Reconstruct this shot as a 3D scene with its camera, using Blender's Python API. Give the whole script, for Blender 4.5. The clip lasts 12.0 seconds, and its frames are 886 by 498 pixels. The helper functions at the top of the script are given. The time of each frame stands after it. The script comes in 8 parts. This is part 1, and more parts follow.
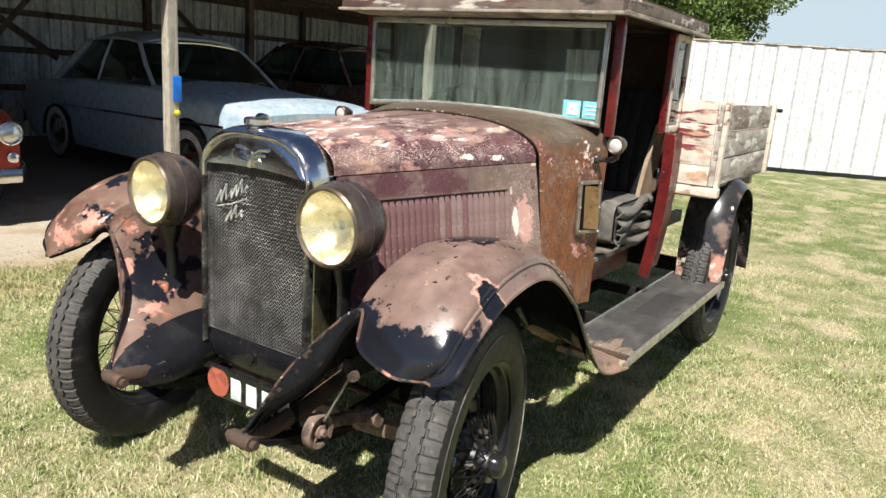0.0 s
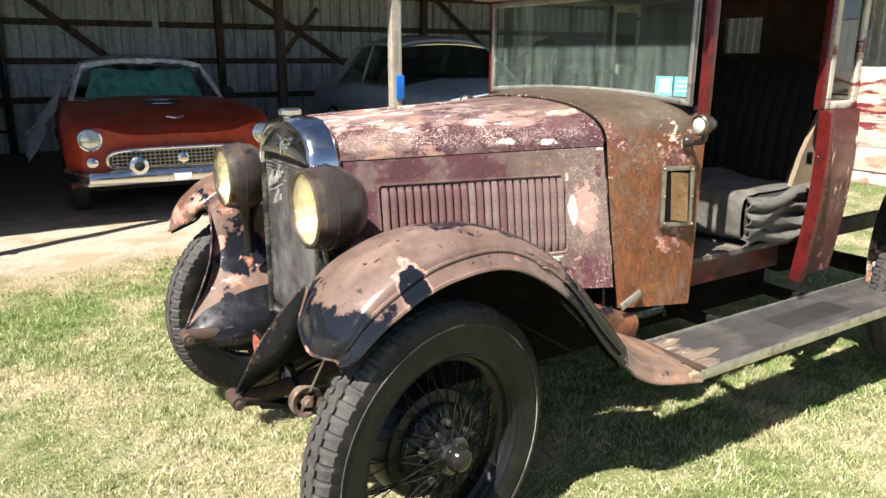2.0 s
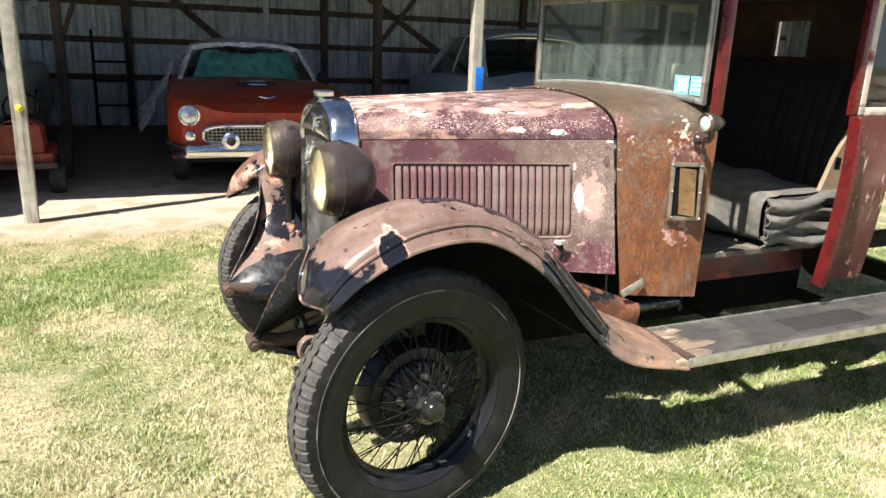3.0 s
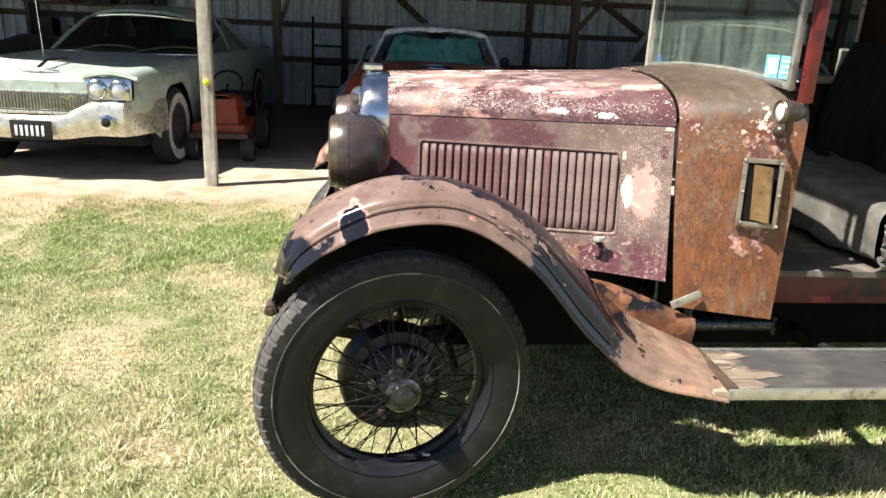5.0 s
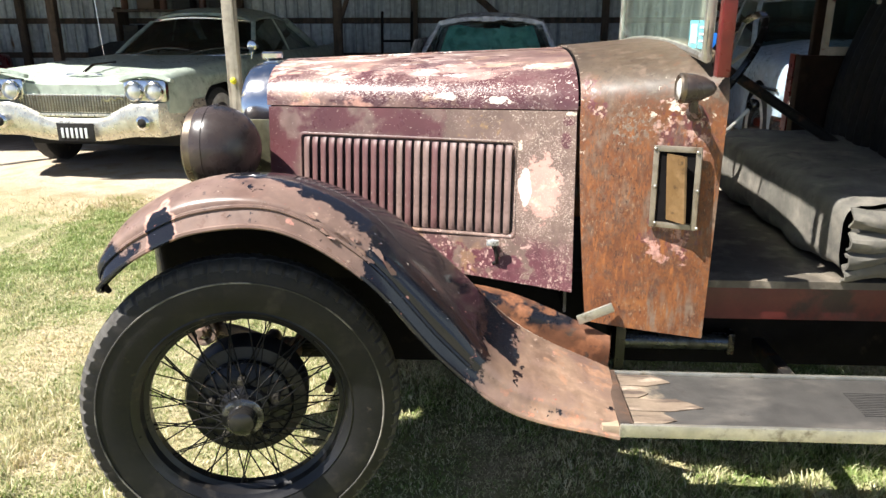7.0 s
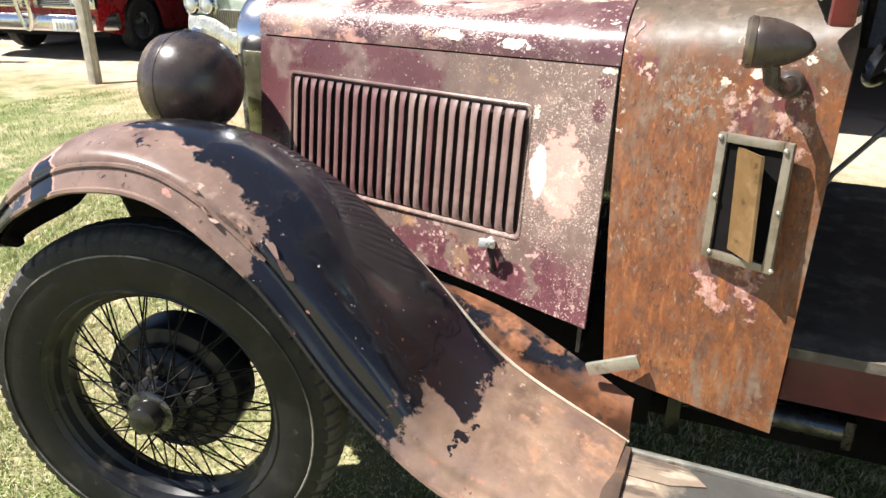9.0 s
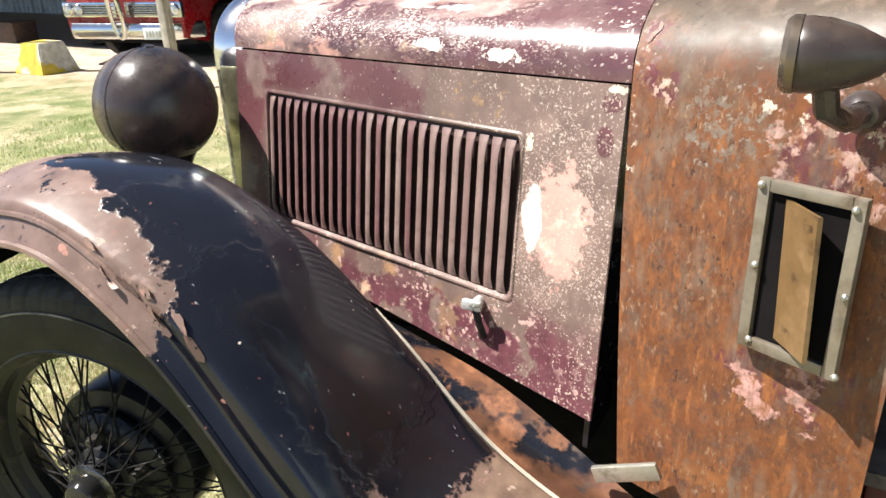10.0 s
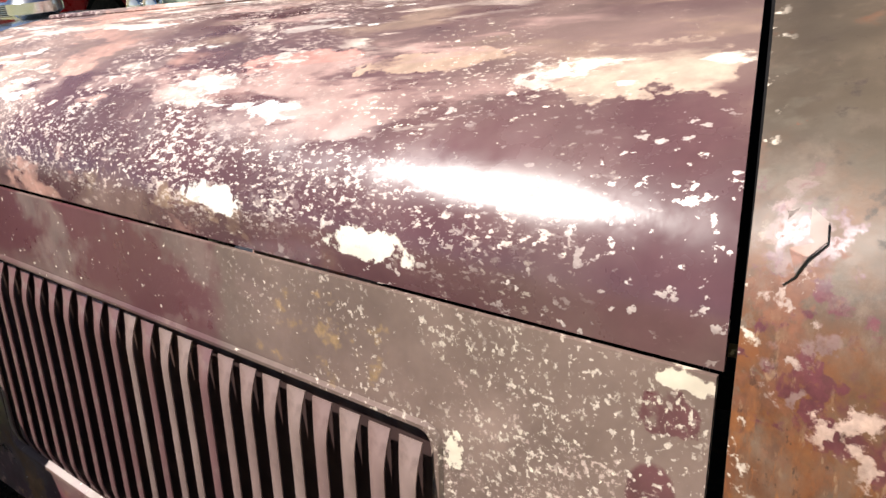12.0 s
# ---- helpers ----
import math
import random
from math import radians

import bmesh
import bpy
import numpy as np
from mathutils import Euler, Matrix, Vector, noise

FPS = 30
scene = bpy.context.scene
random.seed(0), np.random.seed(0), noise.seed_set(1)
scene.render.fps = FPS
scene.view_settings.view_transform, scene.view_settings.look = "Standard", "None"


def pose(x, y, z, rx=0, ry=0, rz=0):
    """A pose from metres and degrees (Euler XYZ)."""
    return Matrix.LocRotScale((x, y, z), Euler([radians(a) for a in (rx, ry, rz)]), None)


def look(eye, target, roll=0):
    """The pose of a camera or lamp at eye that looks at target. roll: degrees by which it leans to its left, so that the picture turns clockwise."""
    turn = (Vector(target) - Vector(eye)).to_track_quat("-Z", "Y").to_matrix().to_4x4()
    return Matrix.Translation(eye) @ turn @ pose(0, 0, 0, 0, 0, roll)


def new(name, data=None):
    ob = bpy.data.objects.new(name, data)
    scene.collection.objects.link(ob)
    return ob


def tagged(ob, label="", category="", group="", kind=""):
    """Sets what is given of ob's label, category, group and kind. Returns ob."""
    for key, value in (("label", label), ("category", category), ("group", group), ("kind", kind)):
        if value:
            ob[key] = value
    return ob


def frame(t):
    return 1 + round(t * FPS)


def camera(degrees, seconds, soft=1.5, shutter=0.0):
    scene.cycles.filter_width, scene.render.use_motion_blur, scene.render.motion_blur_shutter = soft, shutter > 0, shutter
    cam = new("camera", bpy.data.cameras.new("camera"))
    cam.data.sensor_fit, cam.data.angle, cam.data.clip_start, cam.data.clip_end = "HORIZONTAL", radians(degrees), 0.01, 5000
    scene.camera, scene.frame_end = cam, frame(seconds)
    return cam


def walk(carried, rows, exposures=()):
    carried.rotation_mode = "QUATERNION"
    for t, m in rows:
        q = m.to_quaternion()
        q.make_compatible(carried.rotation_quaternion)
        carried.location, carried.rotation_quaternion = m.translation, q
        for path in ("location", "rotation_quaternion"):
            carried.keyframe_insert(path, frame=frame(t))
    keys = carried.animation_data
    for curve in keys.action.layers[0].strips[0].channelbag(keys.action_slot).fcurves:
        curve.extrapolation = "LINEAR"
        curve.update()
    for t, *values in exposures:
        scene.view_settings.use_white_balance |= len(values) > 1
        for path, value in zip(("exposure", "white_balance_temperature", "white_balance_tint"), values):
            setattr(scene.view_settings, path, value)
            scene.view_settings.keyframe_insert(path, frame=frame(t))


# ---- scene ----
cam = camera(63.0, 12.0)
PATH = [
    (0, (-1.576, -1.643, 1.383), (0.054, -0.584, 0.913), 4.1),
    (0.5, (-1.424, -1.76, 1.387), (-0.029, -0.403, 0.928), 1.7),
    (1, (-1.225, -1.935, 1.4), (0.112, -0.509, 0.98), 0.5),
    (1.5, (-1.061, -2.13, 1.39), (0.115, -0.589, 0.898), 1.5),
    (2, (-0.943, -2.229, 1.385), (0.096, -0.6, 0.868), 0.2),
    (2.5, (-0.867, -2.366, 1.402), (0.021, -0.64, 0.921), 1.0),
    (3, (-0.777, -2.563, 1.389), (0.018, -0.81, 0.848), 2.2),
    (3.5, (-0.61, -2.645, 1.37), (0.069, -0.839, 0.845), 3.6),
    (3.7, (-0.538, -2.66, 1.385), (0.088, -0.834, 0.86), 2.5),
    (5.3, (0.003, -2.599, 1.352), (0.149, -0.696, 0.756), 2.0),
    (5.5, (0.088, -2.588, 1.353), (0.219, -0.685, 0.752), 0.9),
    (6, (0.311, -2.597, 1.357), (0.325, -0.698, 0.729), 2.8),
    (6.5, (0.472, -2.508, 1.335), (0.434, -0.593, 0.758), 0.5),
    (7, (0.575, -2.39, 1.324), (0.471, -0.488, 0.716), -0.1),
    (7.5, (0.756, -2.29, 1.292), (0.586, -0.447, 0.532), 1.8),
    (7.7, (0.848, -2.27, 1.3), (0.593, -0.415, 0.597), 1.5),
    (9.3, (1.069, -1.642, 1.286), (0.272, 0.018, 0.505), -1.3),
    (9.5, (1.105, -1.575, 1.253), (0.236, 0.057, 0.491), -2.7),
    (10, (1.08, -1.405, 1.277), (0.158, 0.183, 0.485), -2.1),
    (10.5, (0.972, -1.255, 1.282), (0.1, 0.364, 0.495), -2.2),
    (11, (0.949, -1.125, 1.282), (0.069, 0.496, 0.509), -2.0),
    (11.5, (0.944, -0.967, 1.287), (0.104, 0.561, 0.531), -2.6),
    (12, (0.825, -0.757, 1.3), (0.109, 0.795, 0.471), -5.2),
]
walk(cam, [(t, look(eye, target, roll)) for t, eye, target, roll in PATH],
     [(0, 0.70), (0.5, 0.67), (1.0, 0.73), (1.5, 0.90), (2.5, 1.18), (5.5, 1.24), (7.0, 1.33), (7.7, 1.39), (9.5, 1.30), (11.0, 1.24), (11.6, 0.99), (12.0, 0.82)])

# ---- light ----
SUN_WAY = Vector((0.66, 0.28, -1.0)).normalized()
world = bpy.data.worlds.new("world")
scene.world = world
world.use_nodes = True
wt = world.node_tree
sky = wt.nodes.new("ShaderNodeTexSky")
sky.sky_type = "NISHITA"
sky.sun_disc = False
sky.sun_elevation = radians(54)
sky.sun_rotation = radians(247)
sky.air_density = 0.45
sky.dust_density = 0.4
wt.links.new(sky.outputs["Color"], wt.nodes["Background"].inputs["Color"])
wt.nodes["Background"].inputs["Strength"].default_value = 0.07
sun = new("sun", bpy.data.lights.new("sun", "SUN"))
sun.data.energy = 5.0
sun.data.angle = radians(0.55)
sun.data.color = (1.0, 0.958, 0.905)
sun.matrix_basis = look((-6, -3, 10), Vector((-6, -3, 10)) + SUN_WAY)


# ---- mesh helpers ----
def V(*a):
    return Vector(a)


def mix(a, b, t):
    return a + (b - a) * t


def spline(pts, t):
    """Catmull-Rom curve through pts, t from 0 to 1."""
    n = len(pts) - 1
    t = min(max(t, 0.0), 1.0) * n
    i = min(int(t), n - 1)
    f = t - i
    p1, p2 = np.array(pts[i], float), np.array(pts[i + 1], float)
    p0 = np.array(pts[i - 1], float) if i else 2 * p1 - p2
    p3 = np.array(pts[i + 2], float) if i + 2 <= n else 2 * p2 - p1
    return 0.5 * (2 * p1 + (p2 - p0) * f + (2 * p0 - 5 * p1 + 4 * p2 - p3) * f * f + (3 * p1 - p0 - 3 * p2 + p3) * f ** 3)


def world_of(o):
    m = o.matrix_basis.copy()
    if o.parent:
        m = world_of(o.parent) @ o.matrix_parent_inverse @ m
    return m


def adopt(ob, parent):
    if parent:
        ob.parent = parent
        ob.matrix_parent_inverse = world_of(parent).inverted()
    return ob


def finish(bm, sharp=35):
    bmesh.ops.recalc_face_normals(bm, faces=bm.faces)
    lim = radians(sharp)
    for f in bm.faces:
        f.smooth = True
    for e in bm.edges:
        e.smooth = not (len(e.link_faces) == 2 and e.calc_face_angle(0.0) > lim)


def part(name, bm, material, parent=None, label="", m=None, sharp=35):
    finish(bm, sharp)
    me = bpy.data.meshes.new(name)
    bm.to_mesh(me)
    bm.free()
    me.materials.append(material)
    ob = new(name, me)
    if m is not None:
        ob.matrix_basis = m
    adopt(ob, parent)
    if label:
        tagged(ob, label)
    return ob


def again(ob, m, parent, name=None):
    """A further part on the same mesh."""
    o = new(name or ob.name.split(".")[0], ob.data)
    o.matrix_basis = m
    adopt(o, parent)
    if "label" in ob:
        o["label"] = ob["label"]
    return o


def thing(name, label, category, m=None, group=""):
    ob = new(name)
    ob.empty_display_size = 0.1
    if m is not None:
        ob.matrix_basis = m
    return tagged(ob, label, category, group)


def solid(name, bm, material, label="", category="", kind="", group="", m=None, sharp=35):
    ob = part(name, bm, material, None, "", m, sharp)
    return tagged(ob, label, category, group, kind)


def box(bm, c, s, r=0.0, m=None):
    mm = Matrix.Translation(c) @ (m if m is not None else Matrix.Identity(4)) @ Matrix.Diagonal((*s, 1))
    res = bmesh.ops.create_cube(bm, size=1.0, matrix=mm)
    if r:
        vs = res["verts"]
        es = list({e for v in vs for e in v.link_edges})
        bmesh.ops.bevel(bm, geom=es, offset=r, segments=2, profile=0.6, affect="EDGES", clamp_overlap=True)
    return bm


def slab(c, s, r=0.0, m=None):
    return box(bmesh.new(), c, s, r, m)


def rod(bm, a, b, r, r2=None, n=12):
    a, b = Vector(a), Vector(b)
    d = b - a
    q = d.to_track_quat("Z", "Y").to_matrix().to_4x4()
    bmesh.ops.create_cone(bm, cap_ends=True, segments=n, radius1=r, radius2=r if r2 is None else r2, depth=d.length, matrix=Matrix.Translation((a + b) / 2) @ q)
    return bm


def tube(bm, pts, r, n=8, closed=False):
    """Sweeps a circle of radius r (or a (flat, tall) pair) along pts."""
    pts = [Vector(p) for p in pts]
    ra, rb = (r, r) if not isinstance(r, tuple) else r
    up = None
    rings = []
    k = len(pts)
    for i, p in enumerate(pts):
        a = pts[(i - 1) % k] if closed or i else p
        b = pts[(i + 1) % k] if closed or i < k - 1 else p
        d = (b - a).normalized()
        if up is None:
            up = d.orthogonal().normalized() if abs(d.z) > 0.9 else (V(0, 0, 1) - d * d.z).normalized()
        else:
            up = (up - d * up.dot(d)).normalized()
        side = d.cross(up)
        rings.append([bm.verts.new(p + side * ra * math.cos(2 * math.pi * j / n) + up * rb * math.sin(2 * math.pi * j / n)) for j in range(n)])
    for i in range(k if closed else k - 1):
        A, B = rings[i], rings[(i + 1) % k]
        for j in range(n):
            bm.faces.new((A[j], A[(j + 1) % n], B[(j + 1) % n], B[j]))
    if not closed:
        bm.faces.new(rings[0])
        bm.faces.new(rings[-1])
    return bm


def lathe(bm, profile, m=None, n=32):
    """Turns (radius, height) pairs round local z."""
    m = m if m is not None else Matrix.Identity(4)
    rings = []
    for r, h in profile:
        if r < 1e-6:
            rings.append([bm.verts.new(m @ V(0, 0, h))])
        else:
            rings.append([bm.verts.new(m @ V(r * math.cos(2 * math.pi * j / n), r * math.sin(2 * math.pi * j / n), h)) for j in range(n)])
    for A, B in zip(rings, rings[1:]):
        for j in range(n):
            a, b = A[j % len(A)], A[(j + 1) % len(A)]
            c, d = B[(j + 1) % len(B)], B[j % len(B)]
            f = [a]
            for v in (b, c, d):
                if v not in f:
                    f.append(v)
            if len(f) > 2:
                bm.faces.new(f)
    return bm


def sheet(bm, f, nu, nv, thick=0.0, flip=1):
    """A surface f(u, v) as a shell of the given thickness."""
    P = [[Vector(f(i / nu, j / nv)) for j in range(nv + 1)] for i in range(nu + 1)]
    top = [[bm.verts.new(p) for p in row] for row in P]
    for i in range(nu):
        for j in range(nv):
            bm.faces.new((top[i][j], top[i + 1][j], top[i + 1][j + 1], top[i][j + 1]))
    if thick:
        N = [[None] * (nv + 1) for _ in range(nu + 1)]
        for i in range(nu + 1):
            for j in range(nv + 1):
                du = P[min(i + 1, nu)][j] - P[max(i - 1, 0)][j]
                dv = P[i][min(j + 1, nv)] - P[i][max(j - 1, 0)]
                c = du.cross(dv)
                N[i][j] = c.normalized() * flip if c.length > 1e-9 else V(0, 0, 0)
        low = [[bm.verts.new(P[i][j] - N[i][j] * thick) for j in range(nv + 1)] for i in range(nu + 1)]
        for i in range(nu):
            for j in range(nv):
                bm.faces.new((low[i][j], low[i][j + 1], low[i + 1][j + 1], low[i + 1][j]))
        for i in range(nu):
            for j in (0, nv):
                bm.faces.new((top[i][j], top[i + 1][j], low[i + 1][j], low[i][j]))
        for j in range(nv):
            for i in (0, nu):
                bm.faces.new((top[i][j], top[i][j + 1], low[i][j + 1], low[i][j]))
    return bm


def prism(bm, outline, depth, m):
    """A flat outline (x, y) pushed out along local z from 0 to depth."""
    a = [bm.verts.new(m @ V(x, y, 0)) for x, y in outline]
    b = [bm.verts.new(m @ V(x, y, depth)) for x, y in outline]
    bm.faces.new(a)
    bm.faces.new(b)
    k = len(a)
    for i in range(k):
        bm.faces.new((a[i], a[(i + 1) % k], b[(i + 1) % k], b[i]))
    return bm


# ---- materials ----
class Graph:
    def __init__(self, name):
        self.m = bpy.data.materials.new(name)
        self.m.use_nodes = True
        self.t = self.m.node_tree
        self.b = self.t.nodes["Principled BSDF"]
        self.co = self.t.nodes.new("ShaderNodeTexCoord").outputs["Object"]

    def link(self, a, b):
        self.t.links.new(a, b)

    def noise(self, scale, detail=4, stretch=(1, 1, 1), seed=0.0, dist=0.0, rough=0.55, co=None):
        mp = self.t.nodes.new("ShaderNodeMapping")
        mp.inputs["Scale"].default_value = stretch
        mp.inputs["Location"].default_value = (seed, seed * 1.7, seed * 0.6)
        self.link(co or self.co, mp.inputs["Vector"])
        n = self.t.nodes.new("ShaderNodeTexNoise")
        n.inputs["Scale"].default_value = scale
        n.inputs["Detail"].default_value = detail
        n.inputs["Roughness"].default_value = rough
        n.inputs["Distortion"].default_value = dist
        self.link(mp.outputs["Vector"], n.inputs["Vector"])
        return n.outputs["Fac"]

    def ramp(self, v, lo, hi, a=0.0, b=1.0):
        n = self.t.nodes.new("ShaderNodeMapRange")
        for k, x in (("From Min", lo), ("From Max", hi), ("To Min", a), ("To Max", b)):
            n.inputs[k].default_value = x
        self.link(v, n.inputs["Value"])
        return n.outputs["Result"]

    def math(self, op, a, b):
        n = self.t.nodes.new("ShaderNodeMath")
        n.operation = op
        for k, x in ((0, a), (1, b)):
            if isinstance(x, (int, float)):
                n.inputs[k].default_value = x
            else:
                self.link(x, n.inputs[k])
        return n.outputs[0]

    def col(self, fac, a, b, mode="MIX"):
        n = self.t.nodes.new("ShaderNodeMix")
        n.data_type = "RGBA"
        n.blend_type = mode
        for s, x in ((n.inputs[0], fac), (n.inputs[6], a), (n.inputs[7], b)):
            if isinstance(x, (int, float)):
                s.default_value = x
            elif isinstance(x, tuple):
                s.default_value = (*x[:3], 1)
            else:
                self.link(x, s)
        return n.outputs[2]

    def zone(self, spec, seed):
        """A soft region of the thing: ("x", a, b[, amp]) rises from a to b; ("ball", centre, radii[, amp]) is 1 inside."""
        amp = spec[3] if len(spec) > 3 else 0.06
        if spec[0] == "ball":
            sub = self.t.nodes.new("ShaderNodeVectorMath")
            sub.operation = "SUBTRACT"
            self.link(self.co, sub.inputs[0])
            sub.inputs[1].default_value = spec[1]
            div = self.t.nodes.new("ShaderNodeVectorMath")
            div.operation = "DIVIDE"
            self.link(sub.outputs[0], div.inputs[0])
            div.inputs[1].default_value = spec[2]
            ln = self.t.nodes.new("ShaderNodeVectorMath")
            ln.operation = "LENGTH"
            self.link(div.outputs[0], ln.inputs[0])
            n = self.noise(spec[4] if len(spec) > 4 else 16, 6, seed=seed + 3.3, rough=0.65)
            d = self.math("ADD", ln.outputs["Value"], self.ramp(n, 0.25, 0.75, -amp * 8, amp * 8))
            return self.ramp(d, 1.05, 0.92)
        sep = self.t.nodes.new("ShaderNodeSeparateXYZ")
        self.link(self.co, sep.inputs[0])
        n = self.noise(spec[4] if len(spec) > 4 else 9, 6, seed=seed + 5.1, rough=0.65)
        d = self.math("ADD", sep.outputs["XYZ".index(spec[0].upper())], self.ramp(n, 0.25, 0.75, -amp, amp))
        return self.ramp(d, spec[1], spec[2])


def paint(name, base, layers=(), rough=0.5, metal=0.0, vary=0.25, bump=0.08, bscale=220, coat=0.0, vscale=14, spec=0.5, grain=1.0):
    """A surface with a varied base and layers (colour, scale, lo, hi, options) laid over it in turn."""
    g = Graph(name)
    n1 = g.ramp(g.noise(vscale, 6, seed=1.1), 0.3, 0.7)
    c = g.col(n1, tuple(x * (1 - vary) for x in base), tuple(min(1, x * (1 + vary)) for x in base))
    n2 = g.ramp(g.noise(vscale * 9, 3, seed=2.7), 0.3, 0.7)
    c = g.col(g.math("MULTIPLY", n2, vary * 0.8), c, tuple(x * 0.55 for x in base))
    r = None
    height = g.math("MULTIPLY", g.noise(bscale, 3), grain)
    for i, (colour, scale, lo, hi, *opt) in enumerate(layers):
        o = opt[0] if opt else {}
        seed = o.get("seed", 3.7 * i + 4.3)
        k = g.ramp(g.noise(scale, o.get("detail", 7), o.get("stretch", (1, 1, 1)), seed, o.get("dist", 0.0), o.get("nrough", 0.6)), lo, hi)
        if "clump" in o:
            k = g.math("MULTIPLY", k, g.ramp(g.noise(o["clump"][0], 3, seed=seed + 21), o["clump"][1], o["clump"][2]))
        for z in o.get("zones", ()):
            k = g.math("MULTIPLY", k, g.zone(z, seed))
        inner = g.ramp(g.noise(scale * 3.1, 4, seed=seed + 9), 0.3, 0.7)
        cc = g.col(inner, tuple(x * 0.72 for x in colour), tuple(min(1, x * 1.2) for x in colour))
        c = g.col(k, c, cc)
        if "rough" in o:
            base_r = r if r is not None else rough
            n = g.t.nodes.new("ShaderNodeMix")
            g.link(k, n.inputs[0])
            if isinstance(base_r, float):
                n.inputs[2].default_value = base_r
            else:
                g.link(base_r, n.inputs[2])
            n.inputs[3].default_value = o["rough"]
            r = n.outputs[0]
        if o.get("relief"):
            height = g.math("ADD", height, g.math("MULTIPLY", k, o["relief"]))
    g.link(c, g.b.inputs["Base Color"])
    wob = g.ramp(g.noise(30, 4, seed=8.2), 0.3, 0.7, -0.08, 0.08)
    rr = g.math("ADD", wob, r if r is not None else rough)
    g.link(rr, g.b.inputs["Roughness"])
    g.b.inputs["Metallic"].default_value = metal
    g.b.inputs["Specular IOR Level"].default_value = spec
    g.b.inputs["Coat Weight"].default_value = coat
    g.b.inputs["Coat Roughness"].default_value = 0.12
    if bump:
        bn = g.t.nodes.new("ShaderNodeBump")
        bn.inputs["Strength"].default_value = bump
        bn.inputs["Distance"].default_value = 0.004
        g.link(height, bn.inputs["Height"])
        g.link(bn.outputs["Normal"], g.b.inputs["Normal"])
    return g.m


def glass(name, tint=(0.9, 0.95, 0.93), film=0.12, rough=0.02, dust=(0.36, 0.44, 0.38)):
    g = Graph(name)
    g.b.inputs["Base Color"].default_value = (*tint, 1)
    g.b.inputs["Transmission Weight"].default_value = 1.0
    g.b.inputs["IOR"].default_value = 1.45
    g.b.inputs["Roughness"].default_value = rough
    if film:
        d = g.t.nodes.new("ShaderNodeBsdfDiffuse")
        d.inputs["Color"].default_value = (*dust, 1)
        mx = g.t.nodes.new("ShaderNodeMixShader")
        streak = g.ramp(g.noise(9, 6, (1, 3, 0.35), 2.2, 0.4), 0.35, 0.75, film * 0.3, film * 1.7)
        g.link(streak, mx.inputs[0])
        g.link(g.b.outputs[0], mx.inputs[1])
        g.link(d.outputs[0], mx.inputs[2])
        g.link(mx.outputs[0], g.t.nodes["Material Output"].inputs["Surface"])
    return g.m


